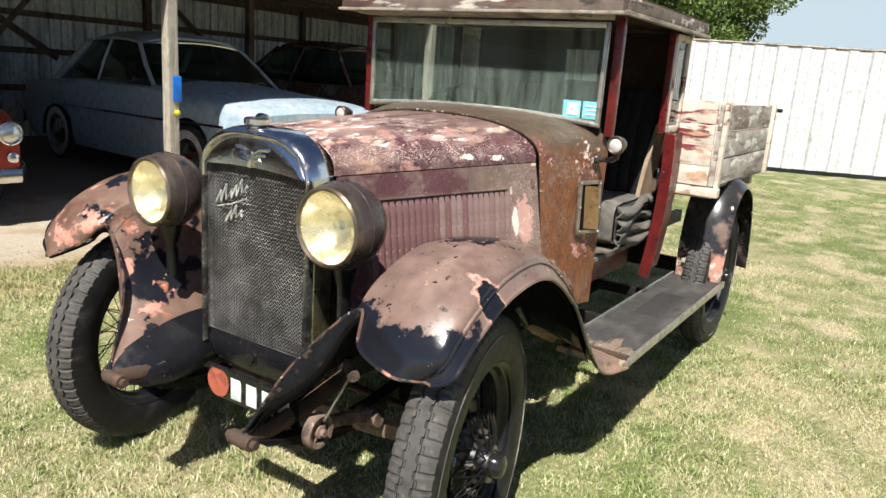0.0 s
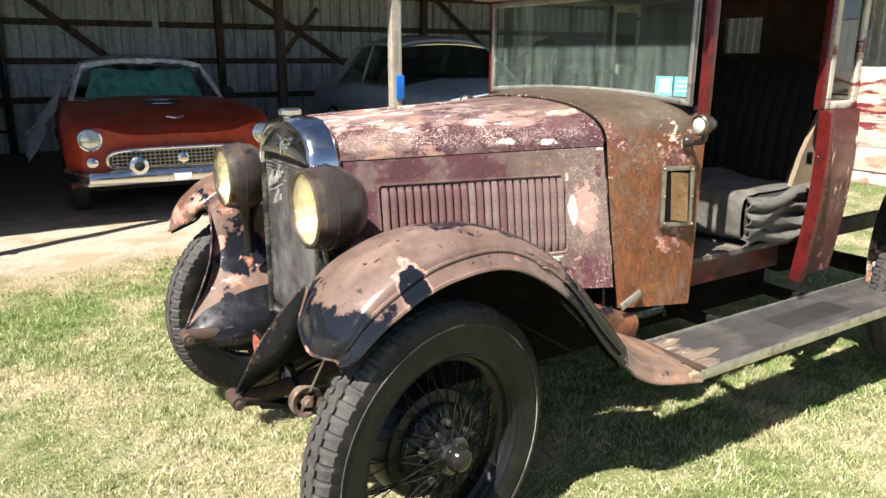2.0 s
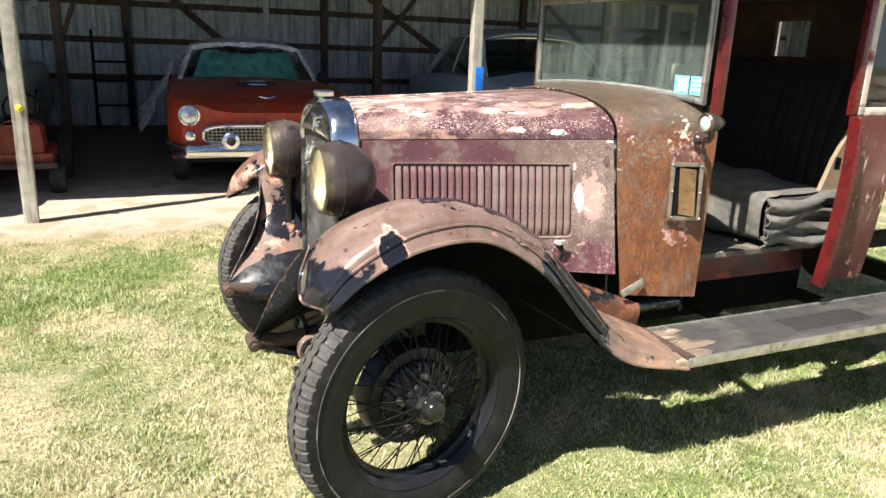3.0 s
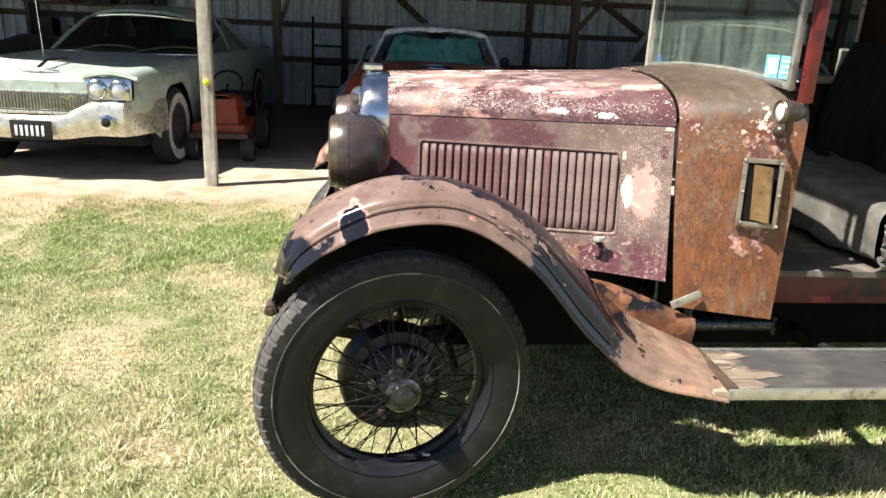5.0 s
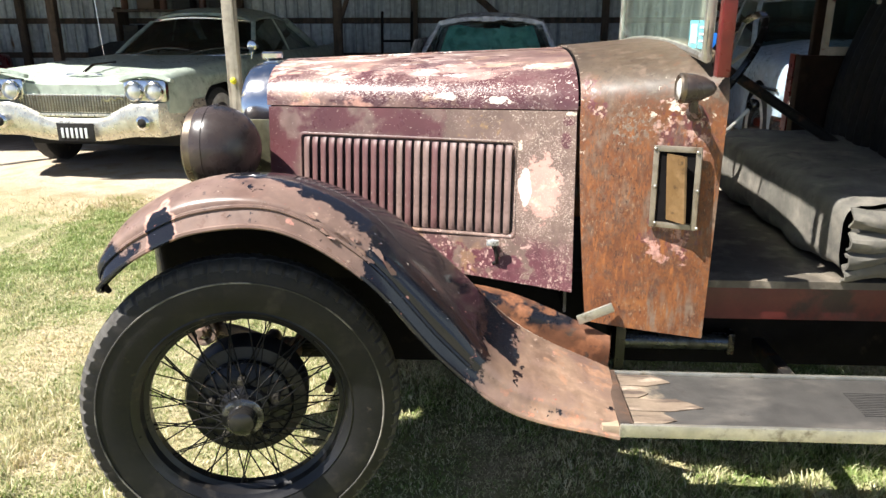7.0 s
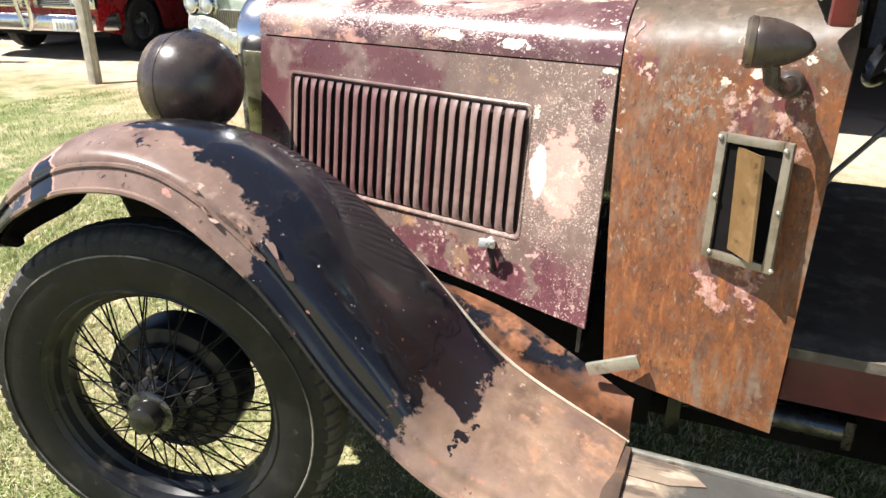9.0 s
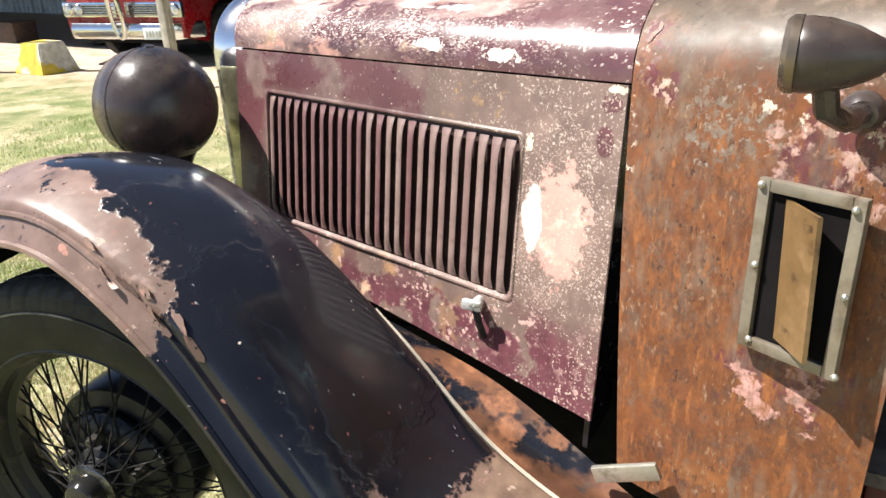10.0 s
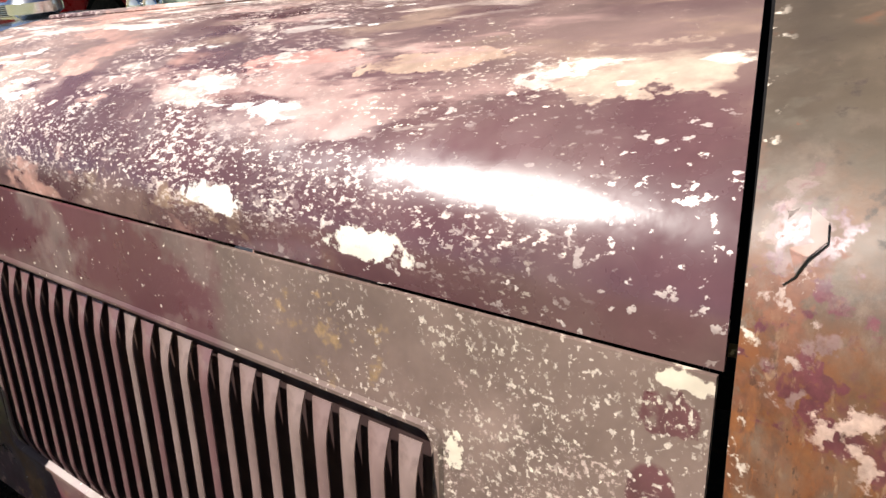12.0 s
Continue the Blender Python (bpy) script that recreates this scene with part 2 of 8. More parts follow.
CREAM, PINK, MAROON, TAUPE, RUST, BLACK = (0.74, 0.62, 0.5), (0.58, 0.27, 0.2), (0.115, 0.03, 0.036), (0.19, 0.128, 0.1), (0.185, 0.066, 0.026), (0.012, 0.013, 0.018)
long_x = (0.45, 1, 1)
hood_top_paint = paint("worn maroon bonnet paint", (0.112, 0.05, 0.054), (
    ((0.15, 0.083, 0.078), 5, 0.46, 0.62, {"rough": 0.33}),
    ((0.2, 0.125, 0.105), 4, 0.40, 0.56, {"rough": 0.42, "zones": (("z", 1.165, 1.20, 0.02),)}),
    ((0.27, 0.175, 0.13), 14, 0.54, 0.62, {"stretch": long_x, "rough": 0.5, "zones": (("z", 1.185, 1.21, 0.02),)}),
    ((0.27, 0.17, 0.14), 10, 0.46, 0.58, {"rough": 0.45, "stretch": long_x, "zones": (("x", 0.42, 0.2, 0.15),)}),
    ((0.5, 0.27, 0.21), 22, 0.54, 0.58, {"stretch": long_x, "rough": 0.6, "zones": (("x", 0.42, 0.12, 0.2, 14),)}),
    ((0.46, 0.22, 0.18), 14, 0.42, 0.48, {"stretch": long_x, "rough": 0.6, "zones": (("ball", (0.495, -0.274, 1.195), (0.065, 0.017, 0.02), 0.06, 40),)}),
    ((0.42, 0.28, 0.2), 16, 0.40, 0.46, {"stretch": long_x, "rough": 0.6, "zones": (("ball", (0.615, -0.291, 1.199), (0.055, 0.016, 0.02), 0.09, 40),)}),
    ((0.46, 0.33, 0.25), 18, 0.42, 0.5, {"stretch": long_x, "rough": 0.6, "zones": (("ball", (0.752, -0.319, 1.2), (0.072, 0.034, 0.03), 0.09, 34),)}),
    ((0.8, 0.7, 0.58), 26, 0.50, 0.55, {"stretch": (0.5, 1, 1), "rough": 0.7, "zones": (("ball", (0.755, -0.319, 1.2), (0.062, 0.024, 0.02), 0.11, 30),)}),
    ((0.4, 0.26, 0.15), 26, 0.54, 0.60, {"stretch": (0.6, 1, 1), "rough": 0.65, "clump": (6, 0.44, 0.56), "zones": (("z", 1.14, 1.115, 0.02), ("x", 0.62, 0.4, 0.1))}),
    ((0.86, 0.8, 0.72), 10, 0.2, 0.3, {"rough": 0.7, "relief": -0.8, "zones": (("ball", (0.42, -0.3, 1.181), (0.036, 0.014, 0.012), 0.06, 60),)}),
    ((0.86, 0.8, 0.7), 10, 0.2, 0.3, {"rough": 0.7, "relief": -0.8, "zones": (("ball", (0.474, -0.382, 1.12), (0.028, 0.02, 0.0095), 0.07, 60),)}),
    ((0.84, 0.74, 0.62), 10, 0.2, 0.3, {"rough": 0.7, "relief": -0.8, "zones": (("ball", (0.618, -0.414, 1.114), (0.031, 0.02, 0.0095), 0.08, 60),)}),
    ((0.86, 0.8, 0.74), 10, 0.2, 0.3, {"rough": 0.7, "relief": -0.8, "zones": (("ball", (0.508, -0.338, 1.173), (0.026, 0.012, 0.007), 0.08, 70),)}),
    # worn pale streaks, spread wider near the top to stand for sky glare
    ((0.82, 0.74, 0.66), 19, 0.615, 0.63, {"stretch": (0.33, 1, 1), "rough": 0.7, "relief": -0.8, "zones": (("x", 0.66, 0.3, 0.15), ("z", 1.13, 1.16, 0.02))}),
    ((0.4, 0.25, 0.215), 13, 0.55, 0.60, {"stretch": (0.3, 1, 1), "rough": 0.5, "zones": (("z", 1.15, 1.175, 0.02), ("x", 0.72, 0.6, 0.1))}),
    ((0.74, 0.6, 0.5), 34, 0.56, 0.6, {"stretch": (0.3, 1, 1), "rough": 0.65, "clump": (5, 0.44, 0.56), "zones": (("z", 1.15, 1.175, 0.02), ("x", 0.66, 0.52, 0.1))}),
    ((0.85, 0.8, 0.72), 24, 0.67, 0.68, {"stretch": (0.42, 1, 1), "rough": 0.7, "relief": -0.8, "zones": (("z", 1.16, 1.18, 0.02), ("x", 0.66, 0.5, 0.1))}),
    ((0.6, 0.46, 0.4), 240, 0.575, 0.61, {"stretch": (0.6, 1, 1), "rough": 0.7, "zones": (("ball", (0.652, -0.407, 1.143), (0.10, 0.06, 0.016), 0.1, 30),)}),
    ((0.52, 0.4, 0.34), 270, 0.6, 0.64, {"stretch": (0.55, 1, 1), "rough": 0.7, "clump": (9, 0.48, 0.6), "zones": (("x", 0.82, 0.66, 0.08, 14),)}),
    (CREAM, 300, 0.62, 0.65, {"stretch": (0.5, 1, 1), "rough": 0.7, "clump": (11, 0.46, 0.6), "zones": (("x", 0.80, 0.62, 0.08, 14),)}),
    ((0.72, 0.54, 0.46), 120, 0.61, 0.63, {"stretch": (0.5, 1, 1), "rough": 0.7, "clump": (4, 0.40, 0.55), "zones": (("x", 0.5, 0.2, 0.15),)}),
    ((0.62, 0.48, 0.42), 250, 0.545, 0.58, {"stretch": (0.55, 1, 1), "rough": 0.65, "clump": (12, 0.46, 0.56), "zones": (("x", 0.62, 0.42, 0.1, 20), ("z", 1.10, 1.12, 0.01))}),
    ((0.7, 0.58, 0.5), 330, 0.575, 0.61, {"stretch": (0.5, 1, 1), "rough": 0.65, "zones": (("x", 0.74, 0.55, 0.1, 20), ("z", 1.105, 1.125, 0.012), ("z", 1.165, 1.145, 0.015))}),
    (CREAM, 120, 0.70, 0.715, {"stretch": (0.6, 1, 1), "rough": 0.7}),
    ((0.74, 0.62, 0.55), 150, 0.60, 0.62, {"stretch": (0.7, 1, 0.8), "rough": 0.65, "clump": (10, 0.46, 0.58), "zones": (("x", 0.5, 0.6, 0.05), ("z", 1.19, 1.175, 0.01))}),
), rough=0.23, bump=0.22, vary=0.22, spec=0.6, grain=0.05)
hood_side_paint = paint("worn maroon and primer bonnet side", (0.182, 0.122, 0.1), (
    ((0.235, 0.16, 0.13), 6, 0.54, 0.64, {"rough": 0.5}),
    ((0.125, 0.048, 0.052), 1.2, 0.1, 0.2, {"rough": 0.32, "zones": (("z", 0.995, 1.02, 0.02), ("x", 0.478, 0.462, 0.02, 12))}),
    ((0.125, 0.048, 0.052), 1.2, 0.1, 0.2, {"rough": 0.32, "zones": (("x", 0.06, 0.03, 0.03),)}),
    ((0.2, 0.13, 0.112), 8, 0.55, 0.62, {"rough": 0.45, "zones": (("x", 0.55, 0.5, 0.05),)}),
    ((0.125, 0.048, 0.052), 10, 0.2, 0.3, {"rough": 0.32, "zones": (("ball", (0.796, -0.472, 1.014), (0.013, 0.3, 0.022), 0.03, 20),)}),
    ((0.3, 0.19, 0.1), 60, 0.54, 0.64, {"rough": 0.6, "zones": (("ball", (0.57, -0.42, 1.04), (0.06, 0.3, 0.028), 0.09, 24),)}),
    ((0.125, 0.048, 0.052), 20, 0.4, 0.46, {"rough": 0.34, "zones": (("ball", (0.803, -0.463, 1.066), (0.013, 0.3, 0.012), 0.08, 50),)}),
    ((0.36, 0.2, 0.1), 14, 0.54, 0.62, {"rough": 0.65, "zones": (("z", 0.78, 0.73, 0.03), ("x", 0.62, 0.5, 0.1))}),
    ((0.13, 0.045, 0.055), 14, 0.50, 0.53, {"rough": 0.35, "zones": (("z", 0.77, 0.70, 0.04, 20),)}),
    ((0.13, 0.045, 0.055), 14, 0.42, 0.45, {"rough": 0.35, "zones": (("z", 0.70, 0.65, 0.03, 20), ("x", 0.5, 0.6, 0.06))}),
    ((0.55, 0.36, 0.31), 70, 0.56, 0.60, {"rough": 0.7, "clump": (8, 0.46, 0.58), "zones": (("z", 0.80, 0.72, 0.03),)}),
    ((0.56, 0.36, 0.24), 16, 0.60, 0.64, {"rough": 0.65, "zones": (("z", 0.76, 0.70, 0.03), ("x", 0.45, 0.3, 0.1))}),
    ((0.6, 0.33, 0.275), 3, 0.1, 0.2, {"rough": 0.65, "zones": (("ball", (0.735, -0.48, 0.89), (0.05, 0.3, 0.078), 0.075, 46),)}),
    ((0.7, 0.45, 0.36), 20, 0.52, 0.6, {"rough": 0.65, "zones": (("ball", (0.738, -0.48, 0.885), (0.036, 0.3, 0.055), 0.08, 36),)}),
    ((0.87, 0.78, 0.68), 3, 0.1, 0.2, {"rough": 0.65, "zones": (("ball", (0.692, -0.47, 0.888), (0.017, 0.3, 0.052), 0.05, 30),)}),
    ((0.5, 0.37, 0.31), 300, 0.54, 0.60, {"rough": 0.7, "zones": (("ball", (0.745, -0.48, 0.89), (0.09, 0.3, 0.125), 0.08, 30),)}),
    ((0.6, 0.49, 0.4), 230, 0.585, 0.625, {"rough": 0.7, "clump": (14, 0.45, 0.56), "zones": (("x", 0.42, 0.62, 0.1),)}),
    ((0.6, 0.5, 0.4), 260, 0.585, 0.62, {"rough": 0.7, "stretch": (1, 1, 0.7), "clump": (16, 0.48, 0.56), "zones": (("x", 0.56, 0.68, 0.05), ("z", 0.97, 1.0, 0.04))}),
    ((0.62, 0.52, 0.4), 10, 0.2, 0.3, {"rough": 0.7, "relief": -0.8, "zones": (("ball", (0.807, -0.462, 1.085), (0.013, 0.3, 0.0055), 0.08, 60),)}),
    ((0.8, 0.68, 0.52), 10, 0.2, 0.3, {"rough": 0.7, "relief": -0.8, "zones": (("ball", (0.677, -0.45, 0.998), (0.006, 0.3, 0.012), 0.12, 70),)}),
    (CREAM, 170, 0.66, 0.685, {"rough": 0.7}),
), rough=0.42, bump=0.2, grain=0.12)
louvre_paint = paint("worn mauve-brown louvre paint", (0.235, 0.162, 0.14), (
    ((0.2, 0.135, 0.115), 60, 0.5, 0.64, {}),
    (CREAM, 120, 0.66, 0.69, {"rough": 0.7}),
), rough=0.4, bump=0.02)
maroon_louvre = paint("worn maroon louvre paint", (0.165, 0.085, 0.082), (
    ((0.2, 0.13, 0.115), 60, 0.54, 0.64, {}),
    (CREAM, 120, 0.66, 0.69, {"rough": 0.7}),
), rough=0.36, bump=0.02)
for mat in (louvre_paint, maroon_louvre):
    tree_ = mat.node_tree
    shader = tree_.nodes["Principled BSDF"]
    was = shader.inputs["Base Color"].links[0].from_socket
    info = tree_.nodes.new("ShaderNodeObjectInfo")
    dim = tree_.nodes.new("ShaderNodeMix")
    dim.data_type = "RGBA"
    amount = tree_.nodes.new("ShaderNodeMath")
    amount.operation = "MULTIPLY"
    amount.inputs[1].default_value = 0.5
    tree_.links.new(info.outputs["Random"], amount.inputs[0])
    tree_.links.new(amount.outputs[0], dim.inputs[0])
    tree_.links.new(was, dim.inputs[6])
    dim.inputs[7].default_value = (0.15, 0.075, 0.072, 1)
    tree_.links.new(dim.outputs[2], shader.inputs["Base Color"])
cowl_paint = paint("rusted scuttle panel", (0.145, 0.048, 0.017), (
    ((0.205, 0.07, 0.02), 16, 0.44, 0.64, {"stretch": (1.3, 1, 0.8), "rough": 0.6, "nrough": 0.7}),
    ((0.085, 0.042, 0.026), 24, 0.52, 0.68, {"stretch": (1.2, 1, 0.8), "rough": 0.65, "nrough": 0.72}),
    ((0.14, 0.09, 0.058), 7, 0.52, 0.68, {"rough": 0.5, "nrough": 0.7, "zones": (("z", 0.72, 0.9, 0.08),)}),
    ((0.082, 0.058, 0.037), 5, 0.25, 0.4, {"rough": 0.5, "zones": (("z", 1.10, 1.165, 0.05, 20),)}),
    ((0.08, 0.056, 0.037), 9, 0.5, 0.62, {"rough": 0.48, "stretch": (1, 0.4, 1), "zones": (("z", 1.13, 1.18, 0.04),)}),
    ((0.15, 0.115, 0.085), 80, 0.55, 0.63, {"rough": 0.6, "clump": (10, 0.42, 0.55), "zones": (("z", 1.03, 1.08, 0.03), ("z", 1.16, 1.12, 0.03))}),
    ((0.12, 0.094, 0.066), 55, 0.52, 0.62, {"rough": 0.55, "stretch": (0.6, 1, 1), "clump": (6, 0.42, 0.58), "zones": (("z", 1.12, 1.15, 0.03),)}),
    ((0.06, 0.04, 0.028), 90, 0.56, 0.64, {"rough": 0.6, "clump": (9, 0.44, 0.58), "zones": (("z", 1.10, 1.14, 0.03),)}),
    ((0.13, 0.062, 0.034), 30, 0.6, 0.7, {"rough": 0.6, "zones": (("z", 1.10, 1.14, 0.03),)}),
    ((0.2, 0.115, 0.1), 34, 0.47, 0.53, {"rough": 0.5, "zones": (("ball", (0.848, -0.462, 1.137), (0.014, 0.1, 0.036), 0.09, 50),)}),
    (MAROON, 60, 0.5, 0.54, {"rough": 0.4, "zones": (("ball", (0.85, -0.465, 1.13), (0.022, 0.1, 0.05), 0.09, 50),)}),
    ((0.16, 0.06, 0.03), 48, 0.52, 0.57, {"rough": 0.6, "zones": (("ball", (0.85, -0.465, 1.12), (0.024, 0.1, 0.05), 0.09, 50),)}),
    ((0.36, 0.255, 0.21), 70, 0.57, 0.61, {"rough": 0.7, "zones": (("ball", (0.846, -0.462, 1.133), (0.012, 0.1, 0.036), 0.06, 50),)}),
    (MAROON, 26, 0.44, 0.5, {"rough": 0.5, "zones": (("ball", (0.878, -0.49, 1.10), (0.018, 0.1, 0.02), 0.07, 50),)}),
    ((0.5, 0.34, 0.27), 70, 0.54, 0.58, {"rough": 0.7, "zones": (("ball", (0.876, -0.49, 1.095), (0.016, 0.1, 0.018), 0.07, 50),)}),
    (MAROON, 18, 0.40, 0.45, {"rough": 0.45, "zones": (("ball", (1.075, -0.58, 1.055), (0.062, 0.3, 0.06), 0.08, 30),)}),
    ((0.5, 0.31, 0.26), 40, 0.50, 0.56, {"rough": 0.7, "relief": 0.7, "zones": (("ball", (1.07, -0.58, 1.06), (0.065, 0.3, 0.065), 0.08, 30),)}),
    (CREAM, 30, 0.54, 0.57, {"rough": 0.7, "relief": 0.7, "zones": (("ball", (1.06, -0.57, 1.12), (0.06, 0.3, 0.05), 0.10, 30),)}),
    (MAROON, 24, 0.40, 0.46, {"rough": 0.5, "zones": (("ball", (1.055, -0.58, 0.78), (0.06, 0.3, 0.05), 0.11, 30),)}),
    ((0.55, 0.3, 0.25), 34, 0.47, 0.52, {"rough": 0.7, "relief": 0.7, "zones": (("ball", (1.06, -0.58, 0.762), (0.045, 0.3, 0.06), 0.11, 30),)}),
    ((0.17, 0.115, 0.08), 70, 0.5, 0.7, {"rough": 0.6, "clump": (8, 0.44, 0.62), "stretch": (1.3, 1, 0.7), "nrough": 0.7}),
    ((0.235, 0.085, 0.024), 60, 0.5, 0.7, {"rough": 0.65, "stretch": (1.3, 1, 0.7), "nrough": 0.72, "zones": (("z", 1.13, 1.07, 0.04),)}),
    ((0.17, 0.12, 0.085), 13, 0.56, 0.72, {"rough": 0.55, "stretch": (1.5, 1, 0.7), "zones": (("z", 0.66, 0.8, 0.06),)}),
    ((0.3, 0.12, 0.035), 14, 0.5, 0.68, {"rough": 0.72, "stretch": (1, 1, 1), "zones": (("z", 0.62, 0.57, 0.03),)}),
    ((0.085, 0.042, 0.026), 70, 0.53, 0.76, {"rough": 0.75, "stretch": (1.2, 1, 0.6), "zones": (("z", 1.14, 1.07, 0.04),)}),
    ((0.28, 0.165, 0.095), 130, 0.57, 0.64, {"rough": 0.7, "stretch": (1.5, 1, 0.6), "clump": (13, 0.44, 0.6), "zones": (("z", 1.15, 1.09, 0.04),)}),
    ((0.28, 0.1, 0.028), 42, 0.55, 0.64, {"rough": 0.7, "stretch": (1.8, 1, 0.4), "nrough": 0.7, "zones": (("z", 1.1, 1.04, 0.05),)}),
    ((0.055, 0.024, 0.014), 95, 0.59, 0.65, {"rough": 0.7, "stretch": (1.4, 1, 0.7), "clump": (9, 0.42, 0.58), "zones": (("z", 1.15, 1.09, 0.04),)}),
    ((0.19, 0.13, 0.09), 26, 0.5, 0.62, {"rough": 0.6, "stretch": (2.0, 1, 0.35), "clump": (6, 0.44, 0.56), "zones": (("z", 0.98, 0.86, 0.06),)}),
    ((0.19, 0.145, 0.11), 75, 0.48, 0.6, {"rough": 0.6, "zones": (("ball", (0.955, -0.5, 1.065), (0.05, 0.2, 0.045), 0.12, 22),)}),
    ((0.25, 0.205, 0.165), 110, 0.57, 0.64, {"rough": 0.65, "zones": (("ball", (0.955, -0.5, 1.07), (0.05, 0.2, 0.05), 0.12, 22),)}),
    (CREAM, 60, 0.58, 0.62, {"rough": 0.75, "zones": (("x", 0.842, 0.832, 0.008), ("z", 0.9, 0.95, 0.03))}),
), rough=0.6, bump=0.22, vary=0.35, vscale=30, grain=0.14)
fender_paint = paint("worn black and primer mudguard paint", (0.205, 0.135, 0.108), (
    ((0.25, 0.165, 0.13), 6, 0.5, 0.66, {"rough": 0.4}),
    ((0.15, 0.092, 0.072), 7, 0.54, 0.66, {"rough": 0.33}),
    ((0.27, 0.18, 0.14), 34, 0.56, 0.62, {"rough": 0.55, "clump": (5, 0.45, 0.58), "zones": (("x", 0.0, 0.25, 0.1),)}),
    ((0.29, 0.19, 0.13), 9, 0.36, 0.54, {"rough": 0.6, "zones": (("x", 0.56, 0.66, 0.05),)}),
    ((0.16, 0.1, 0.07), 7, 0.54, 0.66, {"rough": 0.55, "zones": (("x", 0.62, 0.72, 0.05),)}),
    ((0.33, 0.19, 0.12), 15, 0.55, 0.62, {"rough": 0.65, "zones": (("x", 0.66, 0.76, 0.05),)}),
    ((0.42, 0.3, 0.23), 60, 0.64, 0.67, {"rough": 0.7, "clump": (5, 0.48, 0.58)}),
    (BLACK, 30, 0.64, 0.66, {"rough": 0.25, "clump": (4, 0.52, 0.6)}),
    # black paint and its flaked border; the stretch near the tail paints a cast shadow
    ((0.34, 0.2, 0.16), 40, 0.5, 0.54, {"rough": 0.6, "seed": 12.0, "zones": (("x", -0.045, -0.032, 0.08, 14), ("x", 0.685, 0.675, 0.05, 14), ("y", -0.779, -0.771, 0.03, 10))}),
    (BLACK, 1.2, 0.1, 0.2, {"rough": 0.13, "seed": 12.0, "relief": 0.9, "zones": (("x", -0.035, -0.027, 0.08, 14), ("x", 0.68, 0.67, 0.05, 14), ("y", -0.772, -0.766, 0.03, 10))}),
    (BLACK, 1.2, 0.1, 0.2, {"rough": 0.13, "seed": 18.0, "relief": 0.9, "zones": (("x", 0.15, 0.165, 0.08, 12), ("x", 0.58, 0.57, 0.05, 12), ("y", -0.81, -0.80, 0.04, 12))}),
    (BLACK, 1.2, 0.1, 0.2, {"rough": 0.13, "seed": 14.0, "relief": 0.9, "zones": (("x", 0.315, 0.325, 0.08, 12), ("x", 0.59, 0.58, 0.05, 16))}),
    ((0.62, 0.36, 0.28), 1.2, 0.1, 0.2, {"rough": 0.6, "seed": 15.0, "zones": (("ball", (-0.15, -0.86, 0.872), (0.040, 0.09, 0.060), 0.035, 24),)}),
    (BLACK, 1.2, 0.1, 0.2, {"rough": 0.12, "seed": 15.0, "zones": (("ball", (-0.15, -0.863, 0.870), (0.036, 0.085, 0.055), 0.035, 24),)}),
    (BLACK, 1.2, 0.1, 0.2, {"rough": 0.12, "seed": 16.0, "zones": (("z", 0.83, 0.822, 0.035, 14), ("x", -0.205, -0.215, 0.04, 14))}),
    (BLACK, 9, 0.68, 0.69, {"rough": 0.2}),
    ((0.3, 0.3, 0.31), 30, 0.70, 0.72, {"rough": 0.6, "stretch": (0.25, 2.5, 1.6), "zones": (("x", 0.03, 0.06, 0.05),)}),
    ((0.25, 0.24, 0.24), 90, 0.70, 0.72, {"rough": 0.6, "clump": (9, 0.5, 0.6)}),
    ((0.46, 0.22, 0.17), 22, 0.69, 0.70, {"rough": 0.7}),
    ((0.36, 0.12, 0.09), 60, 0.69, 0.71, {"rough": 0.7, "clump": (6, 0.45, 0.6)}),
    (CREAM, 70, 0.71, 0.73, {"rough": 0.7}),
    ((0.5, 0.2, 0.12), 26, 0.58, 0.62, {"rough": 0.7, "zones": (("x", 0.6, 0.68, 0.05), ("y", -0.84, -0.855, 0.01))}),
), rough=0.33, bump=0.3, grain=0.05)
flake_paint = paint("curled primer flake", (0.26, 0.17, 0.135), (((0.4, 0.22, 0.17), 40, 0.52, 0.6, {"rough": 0.7}), (BLACK, 60, 0.6, 0.64, {"rough": 0.3})), rough=0.5, bump=0.05)
edge_flakes = paint("flaking rusty edge", (0.13, 0.07, 0.05), ((PINK, 22, 0.58, 0.63, {"rough": 0.7}), (BLACK, 15, 0.47, 0.52, {"rough": 0.35}), (CREAM, 40, 0.62, 0.66, {"rough": 0.7})), rough=0.6, bump=0.3, bscale=90)
dusty_iron = paint("dusty rusty iron", (0.2, 0.135, 0.1), (((0.07, 0.05, 0.04), 14, 0.5, 0.6, {"rough": 0.8}), ((0.36, 0.27, 0.2), 30, 0.56, 0.63, {"rough": 0.9})), rough=0.8, bump=0.3, bscale=60)
near_apron_paint = paint("black apron paint with rusty tail", BLACK, (
    ((0.17, 0.075, 0.04), 7, 0.3, 0.45, {"rough": 0.65, "zones": (("x", 0.42, 0.55, 0.08),)}),
    ((0.28, 0.12, 0.06), 14, 0.52, 0.62, {"rough": 0.7, "zones": (("x", 0.42, 0.55, 0.08),)}),
    (BLACK, 11, 0.5, 0.54, {"rough": 0.3, "relief": 0.5, "zones": (("z", 0.50, 0.53, 0.03),)}),
    ((0.09, 0.06, 0.045), 30, 0.6, 0.68, {"rough": 0.7}),
), rough=0.5, bump=0.06, spec=0.3)
